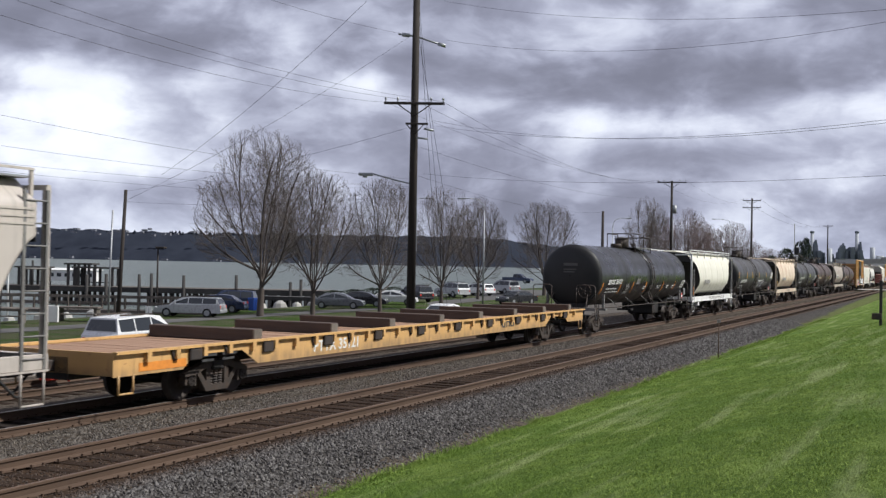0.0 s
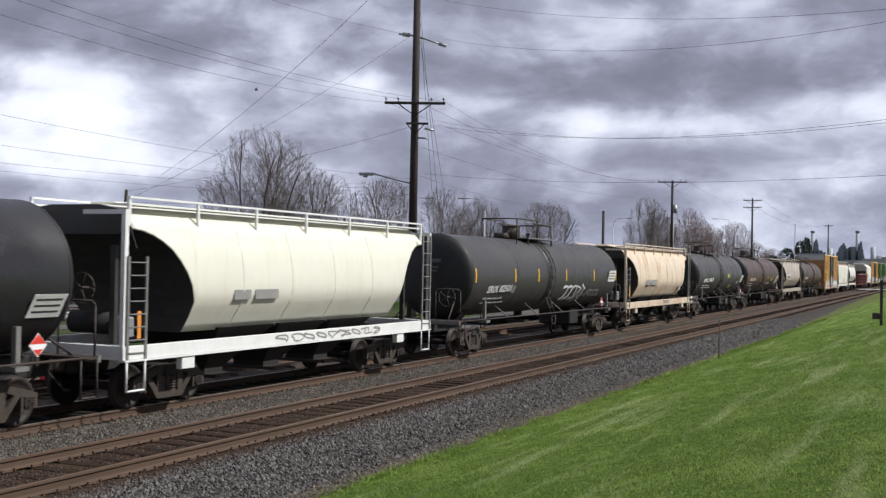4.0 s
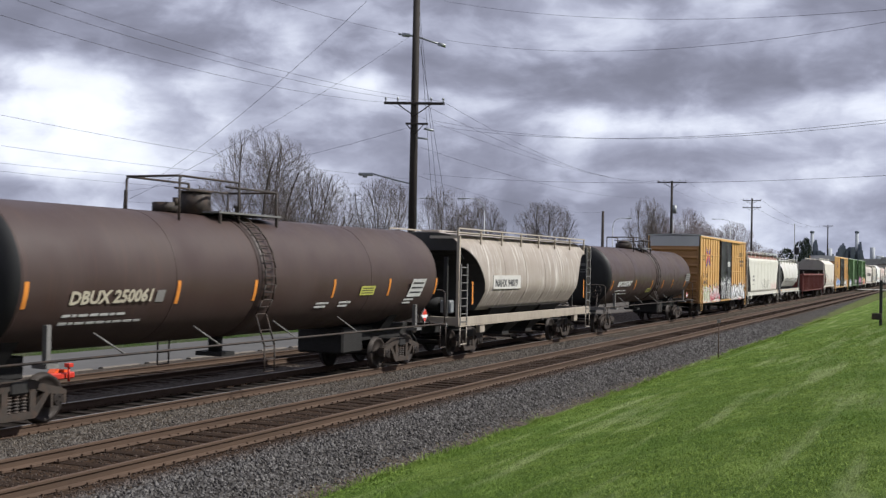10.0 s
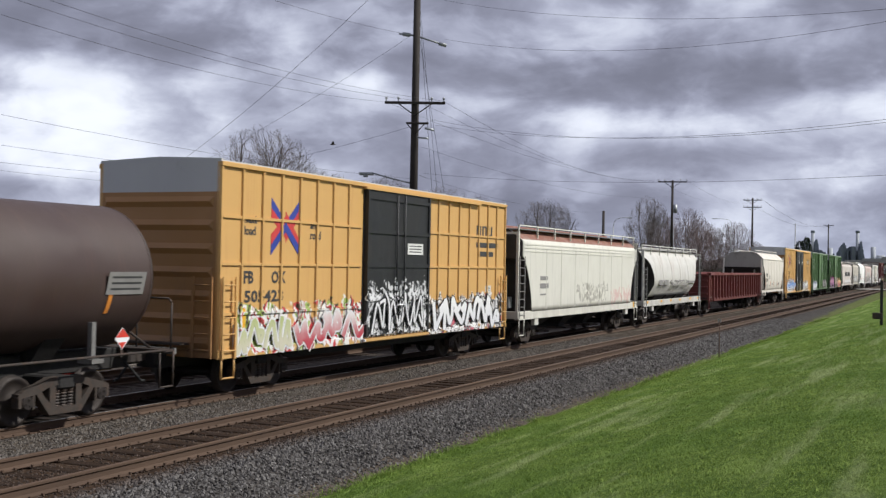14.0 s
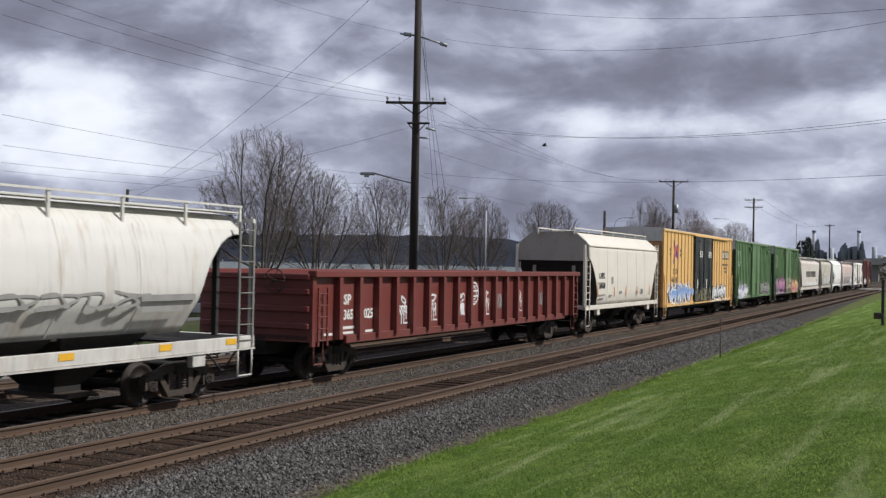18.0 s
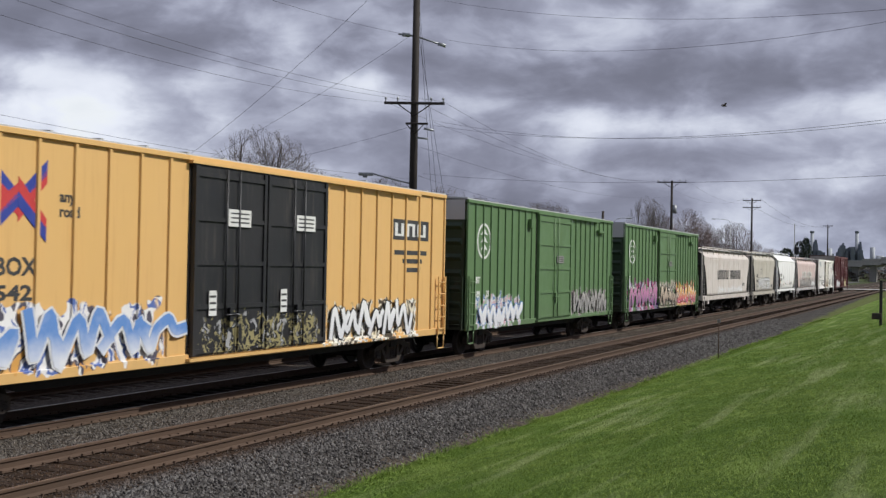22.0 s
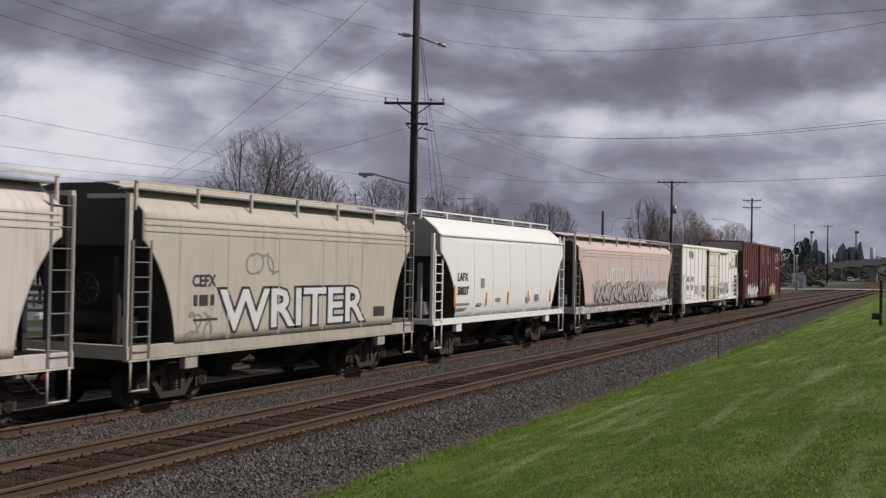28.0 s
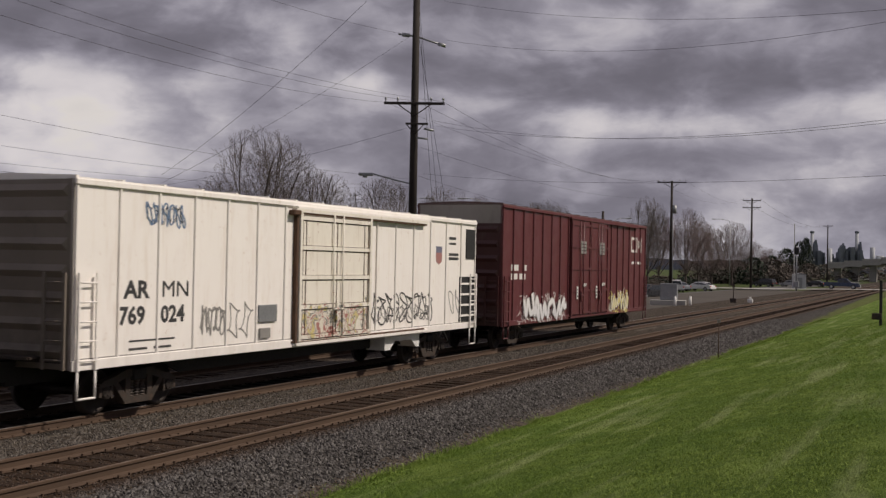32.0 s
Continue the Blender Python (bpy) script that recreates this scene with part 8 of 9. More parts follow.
def pier_shelter(x, y, l, h, turn, label):
    p = thing("pier_shelter", label, "shelter", pose(x, y, -0.7, 0, 0, turn), "shelters on the pier")
    part("roof", Shape().box(-l / 2 - 0.5, l / 2 + 0.5, -1.5, 1.5, h, h + 0.22, 0.03), M_shed, p)
    for sx in (-1, 0, 1):
        for sy in (-1, 1):
            part("post", Shape().box(sx * l / 2 - 0.14, sx * l / 2 + 0.14, sy * 1.2 - 0.14, sy * 1.2 + 0.14, 0, h), M_shed, p)
    part("bench", Shape().box(-l / 2 + 0.3, l / 2 - 0.3, -0.3, 0.3, 0.4, 0.5), M_shed, p)
    return p


pier_shelter(-90.6, 107.7, 3.0, 2.15, 24, "dark flat-roofed timber shelter on the pier")
pier_shelter(-85.2, 110.2, 2.6, 2.65, 24, "dark flat-roofed timber shelter on the pier")
pier_shelter(-83.4, 111.0, 4.6, 2.2, 24, "small dark timber shelter on the pier")
for k in range(3):
    q = a + d * (9.6 + 1.25 * k) - nrm * 2.2
    part("mooring_pile", Shape().tube((q.x, q.y, -1.0), (q.x, q.y, 2.4), 0.15, 0.13, seg=8), M_pile, pier)
boat = thing("boat_house", "low white building with windows behind the pier", "building", pose(-95.0, 119.5, -0.4, 0, 0, 24))
part("wall", Shape().box(-3.4, 3.4, -1.2, 1.2, 0, 1.5), M_white, boat)
part("roof", Shape().prism([(-1.4, 1.5), (0, 1.8), (1.4, 1.5)], "x", -3.6, 3.6), M_white, boat)
for k in range(6):
    part("window", Shape().box(-3.0 + k * 1.05, -2.4 + k * 1.05, -1.23, -1.17, 0.6, 1.1), M_glass, boat)

gang = thing("gangway", "timber walkway with post-and-rail sides leading to the pier", "walkway")
a2, b2 = Vector((-60.0, 61.5, 0)), Vector((-36.5, 71.5, 0))
d2 = (b2 - a2).normalized()
n2 = Vector((-d2.y, d2.x, 0))
part("deck", along(Shape(), a2, b2, 1.3, -1.35, -1.12), M_timber, gang)
for o in (-1.25, 1.25):
    part("rail", along(Shape(), a2 + n2 * o, b2 + n2 * o, 0.05, -0.20, -0.05), M_timber, gang)
    part("mid_rail", along(Shape(), a2 + n2 * o, b2 + n2 * o, 0.03, -0.68, -0.56), M_timber, gang)
    for k in range(15):
        p = a2 + d2 * (k * 1.8) + n2 * o
        part("post", Shape().box(p.x - 0.07, p.x + 0.07, p.y - 0.07, p.y + 0.07, -1.4, -0.05), M_timber, gang)
        if o < 0 and k % 2 == 0:
            part("pile", Shape().tube((p.x, p.y, -5), (p.x, p.y, -1.3), 0.16, seg=8), M_pile, gang)
boom = thing("wharf", "dark low wharf on closely set piles", "wharf")
a3, b3 = Vector((-57.5, 99.0, 0)), Vector((-40.0, 104.5, 0))
part("deck", along(Shape(), a3, b3, 1.4, -1.25, -0.85), M_pile, boom)
for k in range(12):
    p = a3.lerp(b3, k / 11)
    if k not in (3, 4, 8):
        part("pile", Shape().tube((p.x, p.y - 1.2, -6), (p.x, p.y - 1.2, -1.2), 0.17, seg=8), M_pile, boom)

kiosk = thing("kiosk_sign", "small white notice board with a red edge", "notice board", pose(-37.2, 54.9, -1.3, 0, 0, 24))
part("board", Shape().box(-0.35, 0.35, -0.12, 0.12, 0, 1.05, 0.02), M_white, kiosk)
part("red_edge", Shape().box(-0.42, -0.35, -0.13, 0.13, 0, 1.06), M_red, kiosk)
for xx, yy in ((-37.0, 57.0), (-38.5, 52.0)):
    bn = thing("picnic_shelter", "low pale timber bench shelter on the shore", "bench", pose(xx, yy, -1.3, 0, 0, 24), "shore benches")
    part("top", Shape().box(-1.4, 1.4, -0.5, 0.5, 0.82, 0.95, 0.02), M_timber, bn)
    for sx in (-1.2, 1.2):
        part("leg", Shape().box(sx - 0.1, sx + 0.1, -0.4, 0.4, 0, 0.82), M_timber, bn)
    part("seat", Shape().box(-1.3, 1.3, -0.7, -0.4, 0.42, 0.5), M_timber, bn)
rng = random.Random(9)
for k in range(26):
    y = 50 + k * 3.1
    x = -42.6 + rng.uniform(-0.8, 0.6)
    s = Shape()
    r = rng.uniform(0.35, 0.8)
    rings = []
    for j, zz in enumerate((-0.5, -0.1, 0.35, 0.6)):
        rad = r * (0.9, 1.0, 0.75, 0.3)[j]
        rings.append([(rad * math.cos(2 * math.pi * q / 7) * rng.uniform(0.8, 1.15), rad * math.sin(2 * math.pi * q / 7) * rng.uniform(0.8, 1.15), zz * r * 1.4) for q in range(7)])
    rock = part("boulder", s.loft(rings, False), M_concrete, at=pose(x, y, -1.5))
    tagged(rock, "grey boulder of the shore wall", "boulder", "shore boulders")

# road sign pair, bollards, low white fence behind the siding
sg = thing("road_sign", "white double sign panel on a thin post, seen from its back", "sign", pose(-30.3, 55.8, -1.3, 0, 0, 24))
part("post", Shape().tube((0, 0, -0.2), (0, 0, 1.25), 0.035), M_galv, sg)
for sx in (-0.115, 0.115):
    part("panel", Shape().box(sx - 0.09, sx + 0.09, -0.05, -0.03, 0.25, 1.22, 0.005), M_sign, sg)
for k in range(16):
    y = 14 + k * 2.4
    f = thing("barrier_block", "low weathered grey barrier block beside the siding", "barrier", pose(-11.2, y, terrain(-11.2, y)), "barrier blocks behind the siding")
    part("block", Shape().prism([(-0.18, -0.1), (-0.18, 0.1), (-0.09, 0.24), (0.09, 0.24), (0.18, 0.1), (0.18, -0.1)], "y", -0.95, 0.95), M_timber, f)
marker = thing("derail_marker", "bright orange-red derail block lying on the siding rail", "derail", pose(-5.0, 21.2, -0.14))
part("block", Shape().box(-0.18, 0.22, -0.42, 0.42, 0.0, 0.16, 0.03), M_red, marker)
part("wedge", Shape().prism([(-0.4, 0.0), (0.4, 0.0), (0.25, 0.22), (-0.1, 0.26)], "x", -0.1, 0.12), surface("orange_red_paint", (0.8, 0.12, 0.03), (0.6, 0.08, 0.02), 0.45, 0, 2, 20, bump=0.05), marker)
part("stand", Shape().tube((0.3, 0.1, -0.05), (0.3, 0.1, 0.32), 0.03).box(0.22, 0.38, 0.02, 0.18, 0.30, 0.40, 0.01), M_red, marker)

# ---- crossing equipment ----
cab = thing("relay_cabinet", "silver metal relay cabinet on a concrete base", "cabinet", pose(-7.9, 99.5, -0.42, 0, 0, 10))
part("base", Shape().box(-1.6, 1.5, -0.9, 0.9, -0.15, 0.5, 0.03), M_concrete, cab)
part("body", Shape().box(-0.75, 0.75, -0.5, 0.5, 0.5, 1.9, 0.03), M_galv, cab)
part("door", Shape().box(-0.68, 0.0, -0.525, -0.5, 0.58, 1.8, 0.005), M_galv, cab)
part("door", Shape().box(0.02, 0.68, -0.525, -0.5, 0.58, 1.8, 0.005), M_galv, cab)
part("vent_hood", Shape().box(-0.8, 0.8, -0.55, 0.55, 1.9, 1.98, 0.02), M_galv, cab)
for x, y in ((-6.9, 97.6), (-6.0, 99.6)):
    bo = thing("bollard", "short white bollard beside the cabinet", "bollard", pose(x, y, -0.42), "white bollards")
    part("tube", Shape().tube((0, 0, -0.1), (0, 0, 0.85), 0.11, seg=12).tube((0, 0, 0.85), (0, 0, 0.92), 0.11, 0.05, seg=12), M_white, bo)
sw = thing("switch_stand", "small dark switch stand with a white target", "switch stand", pose(-4.4, 112.0, -0.4))
part("stand", Shape().tube((0, 0, 0), (0, 0, 1.7), 0.05).box(-0.3, 0.3, -0.2, 0.2, 0, 0.5, 0.03), M_steel, sw)
part("target", Shape().box(-0.12, 0.12, -0.02, 0.02, 1.5, 1.95), M_steel, sw)
sw2 = thing("switch_lamp", "low white switch lamp", "lamp", pose(-3.1, 114.0, -0.4))
part("lantern", Shape().box(-0.25, 0.25, -0.2, 0.2, 0, 0.45, 0.05).tube((0, 0, 0.45), (0, 0, 0.62), 0.12), M_white, sw2)
xs = thing("crossing_signal", "grey crossing signal mast with lights and a raised gate", "signal", pose(-7.9, 190.2, -0.4))
part("mast", Shape().tube((0, 0, 0), (0, 0, 7.4), 0.13, 0.11), M_galv, xs)
part("signal_head", Shape().box(-0.35, 0.35, -0.25, 0.1, 6.0, 7.2, 0.05), M_black, xs)
part("hood", Shape().tube((-0.9, -0.2, 5.0), (-0.9, -0.45, 5.0), 0.28, seg=12), M_black, xs)
part("hood", Shape().tube((0.1, -0.2, 3.9), (0.1, -0.45, 3.9), 0.28, seg=12), M_galv, xs)
part("gate_arm", Shape().box(-0.45, -0.32, -0.08, 0.08, 1.0, 11.0), M_white, xs)
part("gate_motor", Shape().box(-0.4, 0.4, -0.35, 0.35, 0.7, 1.6, 0.04), M_galv, xs)
shed = thing("signal_shed", "pale grey metal signal shed with a shallow roof", "shed", pose(-11.6, 225.0, -0.45, 0, 0, 15))
part("wall", Shape().box(-1.15, 1.15, -1.2, 1.2, 0, 2.7, 0.02), surface("pale_grey_metal", (0.55, 0.56, 0.58), (0.45, 0.46, 0.48), 0.5, 0.2, 1, 10), shed)
part("roof", Shape().prism([(-1.3, 2.7), (0, 3.0), (1.3, 2.7)], "y", -1.3, 1.3), M_galv, shed)
part("door", Shape().box(-0.45, 0.45, -1.23, -1.2, 0.1, 2.1), M_galv, shed)
stake = thing("stake", "thin rusty metal stake at the lawn's edge", "stake", pose(7.4, 41.0, -0.45))
part("rod", Shape().tube((0, 0, -0.2), (0, 0, 1.5), 0.018), M_rail, stake)
part("tag", Shape().box(-0.06, 0.06, -0.005, 0.005, 1.4, 1.52), M_galv, stake)
post = thing("sign_post", "dark green metal fence post on the lawn", "post", pose(12.35, 50.5, 0.55))
part("post", Shape().box(-0.06, 0.06, -0.06, 0.06, -0.5, 2.0, 0.01), M_black, post)
part("box", Shape().box(-0.35, 0.05, -0.12, 0.12, 0.35, 0.62, 0.03), M_steel, post)
part("foot", Shape().box(-0.25, 0.25, -0.25, 0.25, -0.4, 0.02, 0.03), M_steel, post)

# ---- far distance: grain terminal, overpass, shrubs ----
# mill metal and stacks greyed in colour to imitate haze
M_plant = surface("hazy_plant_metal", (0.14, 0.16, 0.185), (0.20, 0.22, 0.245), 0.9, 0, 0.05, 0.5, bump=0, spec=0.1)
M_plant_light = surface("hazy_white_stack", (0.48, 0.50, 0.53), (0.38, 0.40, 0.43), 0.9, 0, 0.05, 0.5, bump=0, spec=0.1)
plant = thing("industrial_plant", "hazy grey mill with towers and two pale stacks", "factory", pose(-50, 735, 0, 0, 0, 24))
rng = random.Random(21)
for cx, half, n in ((-16, 7.0, 26), (8, 9.5, 34)):
    for k in range(n):
        x = cx + rng.uniform(-half, half)
        hgt = rng.uniform(9, 17) + 5.0 * (1 - abs(x - cx) / half)
        wdt = rng.uniform(0.3, 1.3)
        yy = rng.uniform(-6, 6)
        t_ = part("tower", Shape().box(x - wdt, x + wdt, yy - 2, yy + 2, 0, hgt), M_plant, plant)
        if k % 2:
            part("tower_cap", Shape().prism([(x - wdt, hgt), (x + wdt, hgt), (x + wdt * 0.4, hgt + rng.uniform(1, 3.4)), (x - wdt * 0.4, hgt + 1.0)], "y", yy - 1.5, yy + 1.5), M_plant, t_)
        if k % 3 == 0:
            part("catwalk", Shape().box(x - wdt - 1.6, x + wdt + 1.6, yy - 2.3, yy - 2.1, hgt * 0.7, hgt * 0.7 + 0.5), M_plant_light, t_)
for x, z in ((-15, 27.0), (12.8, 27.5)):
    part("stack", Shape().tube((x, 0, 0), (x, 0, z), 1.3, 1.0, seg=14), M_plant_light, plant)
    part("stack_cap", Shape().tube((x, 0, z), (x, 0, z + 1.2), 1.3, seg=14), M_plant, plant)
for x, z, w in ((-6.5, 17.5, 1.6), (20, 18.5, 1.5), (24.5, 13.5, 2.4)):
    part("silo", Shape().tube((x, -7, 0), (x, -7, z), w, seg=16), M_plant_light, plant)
over = thing("overpass", "grey concrete road overpass on piers", "bridge", pose(0, 0, 0))
pa, pb = Vector((-24.5, 457.0, 4.4)), Vector((30, 395.0, 9.4))
for k in range(8):
    u, v = k / 8, (k + 1) / 8
    p0, p1 = pa.lerp(pb, u), pa.lerp(pb, v)
    part("deck_span", along(Shape(), p0, p1, 5.0, p0.z, p0.z + 1.5), M_concrete, over)
    part("parapet", along(Shape(), p0 - Vector((2.6, 2.3, 0)) * 1.45, p1 - Vector((2.6, 2.3, 0)) * 1.45, 0.15, p0.z + 1.5, p0.z + 2.3), M_concrete, over)
    part("bridge_pier", Shape().box(p0.x - 1.2, p0.x + 1.2, p0.y - 2.5, p0.y + 2.5, -0.6, p0.z + 0.1), M_concrete, over)


def shrub_mesh(seed, leaves=900):
    rng = random.Random(seed)
    s = Shape()
    for _ in range(leaves):
        a, u = rng.uniform(0, 2 * math.pi), rng.random()
        z = u * 1.0
        r = 0.5 * math.sqrt(max(0, 1 - (2 * u - 0.75) ** 2 / 1.6)) * rng.uniform(0.5, 1.08)
        p = Vector((r * math.cos(a), r * math.sin(a), z))
        e = 0.035
        t = [p + Vector((rng.gauss(0, e), rng.gauss(0, e), rng.gauss(0, e))) for _ in range(3)]
        s.raw(t, [(0, 1, 2)])
    me = bpy.data.meshes.new("crown")
    me.from_pydata(s.v, [], s.f)
    return me


M_leaf = surface("dark_evergreen_leaves", (0.012, 0.022, 0.012), (0.035, 0.05, 0.025), 0.8, 0, 3, 20, bump=0)
M_leaf_brown = surface("brown_scrub", (0.075, 0.06, 0.05), (0.12, 0.10, 0.085), 0.9, 0, 3, 20, bump=0)
SHRUBS = [shrub_mesh(31), shrub_mesh(32)]
for m_ in SHRUBS:
    m_.materials.append(M_leaf)
BROWN = SHRUBS[1].copy()
BROWN.materials.clear()
BROWN.materials.append(M_leaf_brown)


def shrub(x, y, w, h, brown=False, label="dark evergreen bush beside the road"):
    p = thing("bush", label, "bush", Matrix.Translation((x, y, terrain(x, y))), "bushes and far trees")
    part("stem", Shape().tube((0, 0, -0.3), (0, 0, h * 0.5), 0.04 * w, 0.02 * w, seg=6), M_bark, p)
    c = part("crown", BROWN if brown else SHRUBS[int(x * 7) % 2], M_leaf, p)
    c.scale = (w, w, h)
    return p


rng = random.Random(77)
for k in range(22):
    q = place(375 + 11.5 * k + rng.uniform(-5, 5), 285 + rng.uniform(-20, 45))
    shrub(q.x, q.y, rng.uniform(6, 10), rng.uniform(3.5, 6.5), k % 4 != 3, "leafless brown thicket behind the car park" if k % 4 != 3 else "dark evergreen bush in the thicket")
for k in range(16):
    shrub(-31 - k * 0.5 + rng.uniform(-1, 1), 176 + k * 5.5, rng.uniform(3, 6), rng.uniform(1.0, 1.9), k % 3 == 0, "low hedge bush behind the car park")
for x, y, w, h, br in ((-30.2, 320, 5.5, 7.5, False), (-26.5, 321.5, 6, 9.5, False), (-23.2, 323, 4.5, 11.5, False), (-21.6, 324, 4.0, 12.5, False), (-28.5, 312, 7, 5.5, True), (-24.5, 312, 6, 5, True), (-20, 318, 6, 5.5, True),
                       (-36, 420, 16, 7, True), (-42, 460, 18, 8, True), (-30, 480, 14, 6.5, True), (-20, 440, 9, 3.5, True), (-10, 450, 10, 3.0, True), (2, 520, 14, 4, True), (-66, 620, 40, 11, True), (-90, 640, 40, 11, True), (-45, 640, 30, 10, False), (-20, 640, 30, 9.5, True), (5, 660, 30, 9.5, False), (25, 680, 30, 9.5, True)):
    shrub(x, y, w, h, br, "far brown leafless scrub beyond the crossing" if br else "far dark evergreen tree beyond the crossing")
for x, y, w in ((-38.5, 93.0, 3.2), (-38.8, 97.5, 3.6), (-39.0, 102.0, 3.6), (-39.2, 107.0, 3.0)):
    shrub(x, y, w, 1.5, False, "low dark evergreen bush along the shore")
bin_ = thing("waste_bin", "tall blue plastic waste bin on the waterfront grass", "bin", pose(-38.7, 79.6, terrain(-38.7, 79.6)))
M_bin = surface("blue_plastic", (0.02, 0.07, 0.35), (0.03, 0.09, 0.4), 0.45, 0, 2, 12, bump=0.05)
part("body", Shape().loft([[(sx * w, sy * w, z) for sx, sy in ((-1, -1), (1, -1), (1, 1), (-1, 1))] for z, w in ((0, 0.24), (0.95, 0.30))], False), M_bin, bin_)
part("lid", Shape().box(-0.33, 0.33, -0.33, 0.33, 0.95, 1.05, 0.03), M_bin, bin_)

# ---- loose ballast stones and grass ----
rng = np.random.RandomState(3)


def stones():
    base = [np.array([(1, 0, 0), (-1, 0, 0), (0, 1, 0), (0, -1, 0), (0, 0, 1), (0, 0, -1), (0.6, 0.6, 0.5), (-0.6, 0.5, 0.6), (0.5, -0.6, 0.6), (-0.5, -0.6, 0.5)], float) * np.random.RandomState(k).uniform(0.65, 1.2, (10, 1)) for k in range(5)]
    hull = []
    for b in base:
        bm = bmesh.new()
        for p in b:
            bm.verts.new(p)
        bmesh.ops.convex_hull(bm, input=bm.verts)
        bmesh.ops.triangulate(bm, faces=bm.faces)
        bm.verts.index_update()
        hull.append((np.array([v.co[:] for v in bm.verts]), [tuple(v.index for v in f.verts) for f in bm.faces]))
        bm.free()
    vs, fs, o = [], [], 0
    for k in range(86000):
        y = 4 + 66 * rng.rand() ** 1.75
        x = 5.2 + 2.15 * rng.rand()
        z = -0.07 if x < 5.9 else (-0.07 - (x - 5.9) * 0.18 if x < 6.4 else -0.16 - (x - 6.4) * 0.353)
        if k >= 72000:
            x, y = 3.2 + 2.1 * rng.rand(), 7 + 34 * rng.rand() ** 1.4
            z = -0.082 if x < 4.95 else -0.064
        elif k >= 52000:
            x, y = 0.95 + 1.8 * rng.rand(), 7 + 40 * rng.rand() ** 1.4
            z = -0.156 if x < 1.7 else (-0.15 + (x - 1.7) * 0.04 if x < 2.2 else -0.13 + (x - 2.2) * 0.155 if x < 2.6 else -0.068)
        hv, hf = hull[rng.randint(5)]
        r = (rng.uniform(0.017, 0.038) if k < 52000 else rng.uniform(0.012, 0.028) if k < 72000 else rng.uniform(0.008, 0.02)) * (1 + max(0.0, y - 30) / 70)
        q = Euler(rng.uniform(0, 6.3, 3)).to_matrix()
        m = np.array(q) * (r * np.array([1.2, 1.0, 0.75]))
        vs.append(hv @ m.T + (x, y, z + r * 0.25))
        fs += [tuple(i + o for i in f) for f in hf]
        o += len(hv)
    me = bpy.data.meshes.new("ballast_stones")
    me.from_pydata(np.concatenate(vs).tolist(), [], fs)
    return me


def stone_material():
    m = bpy.data.materials.new("ballast_stone")
    m.use_nodes = True
    g = Nodes(m.node_tree)
    rnd = g.add("ShaderNodeNewGeometry").outputs["Random Per Island"]
    co = g.add("ShaderNodeTexCoord").outputs["Object"]
    col = g.mix(g.math("POWER", rnd, 1.6), (0.030, 0.027, 0.026), (0.185, 0.174, 0.165))
    col = g.mix(g.math("MULTIPLY", g.noise(co, 60, 3), 0.35), col, (0.085, 0.070, 0.060))
    px = g.sep(co)[0]
    tan = g.ramp(px, 2.4, 2.9, 0.6, 0.0)
    col = g.mix(tan, col, g.mix(rnd, (0.050, 0.040, 0.031), (0.165, 0.138, 0.108)))
    rust = g.math("MULTIPLY", g.ramp(px, 2.7, 3.1), g.ramp(px, 5.1, 5.7, 0.85, 0.0))
    col = g.mix(rust, col, g.mix(rnd, (0.022, 0.013, 0.008), (0.082, 0.049, 0.031)))
    p = g.add("ShaderNodeBsdfPrincipled", {"Base Color": col, "Roughness": 0.8})
    g.t.links.new(p.outputs[0], g.add("ShaderNodeOutputMaterial").inputs[0])
    return m


st = part("ballast_stones", stones(), stone_material())
tagged(st, "loose angular grey ballast stones", "gravel", kind="stuff")


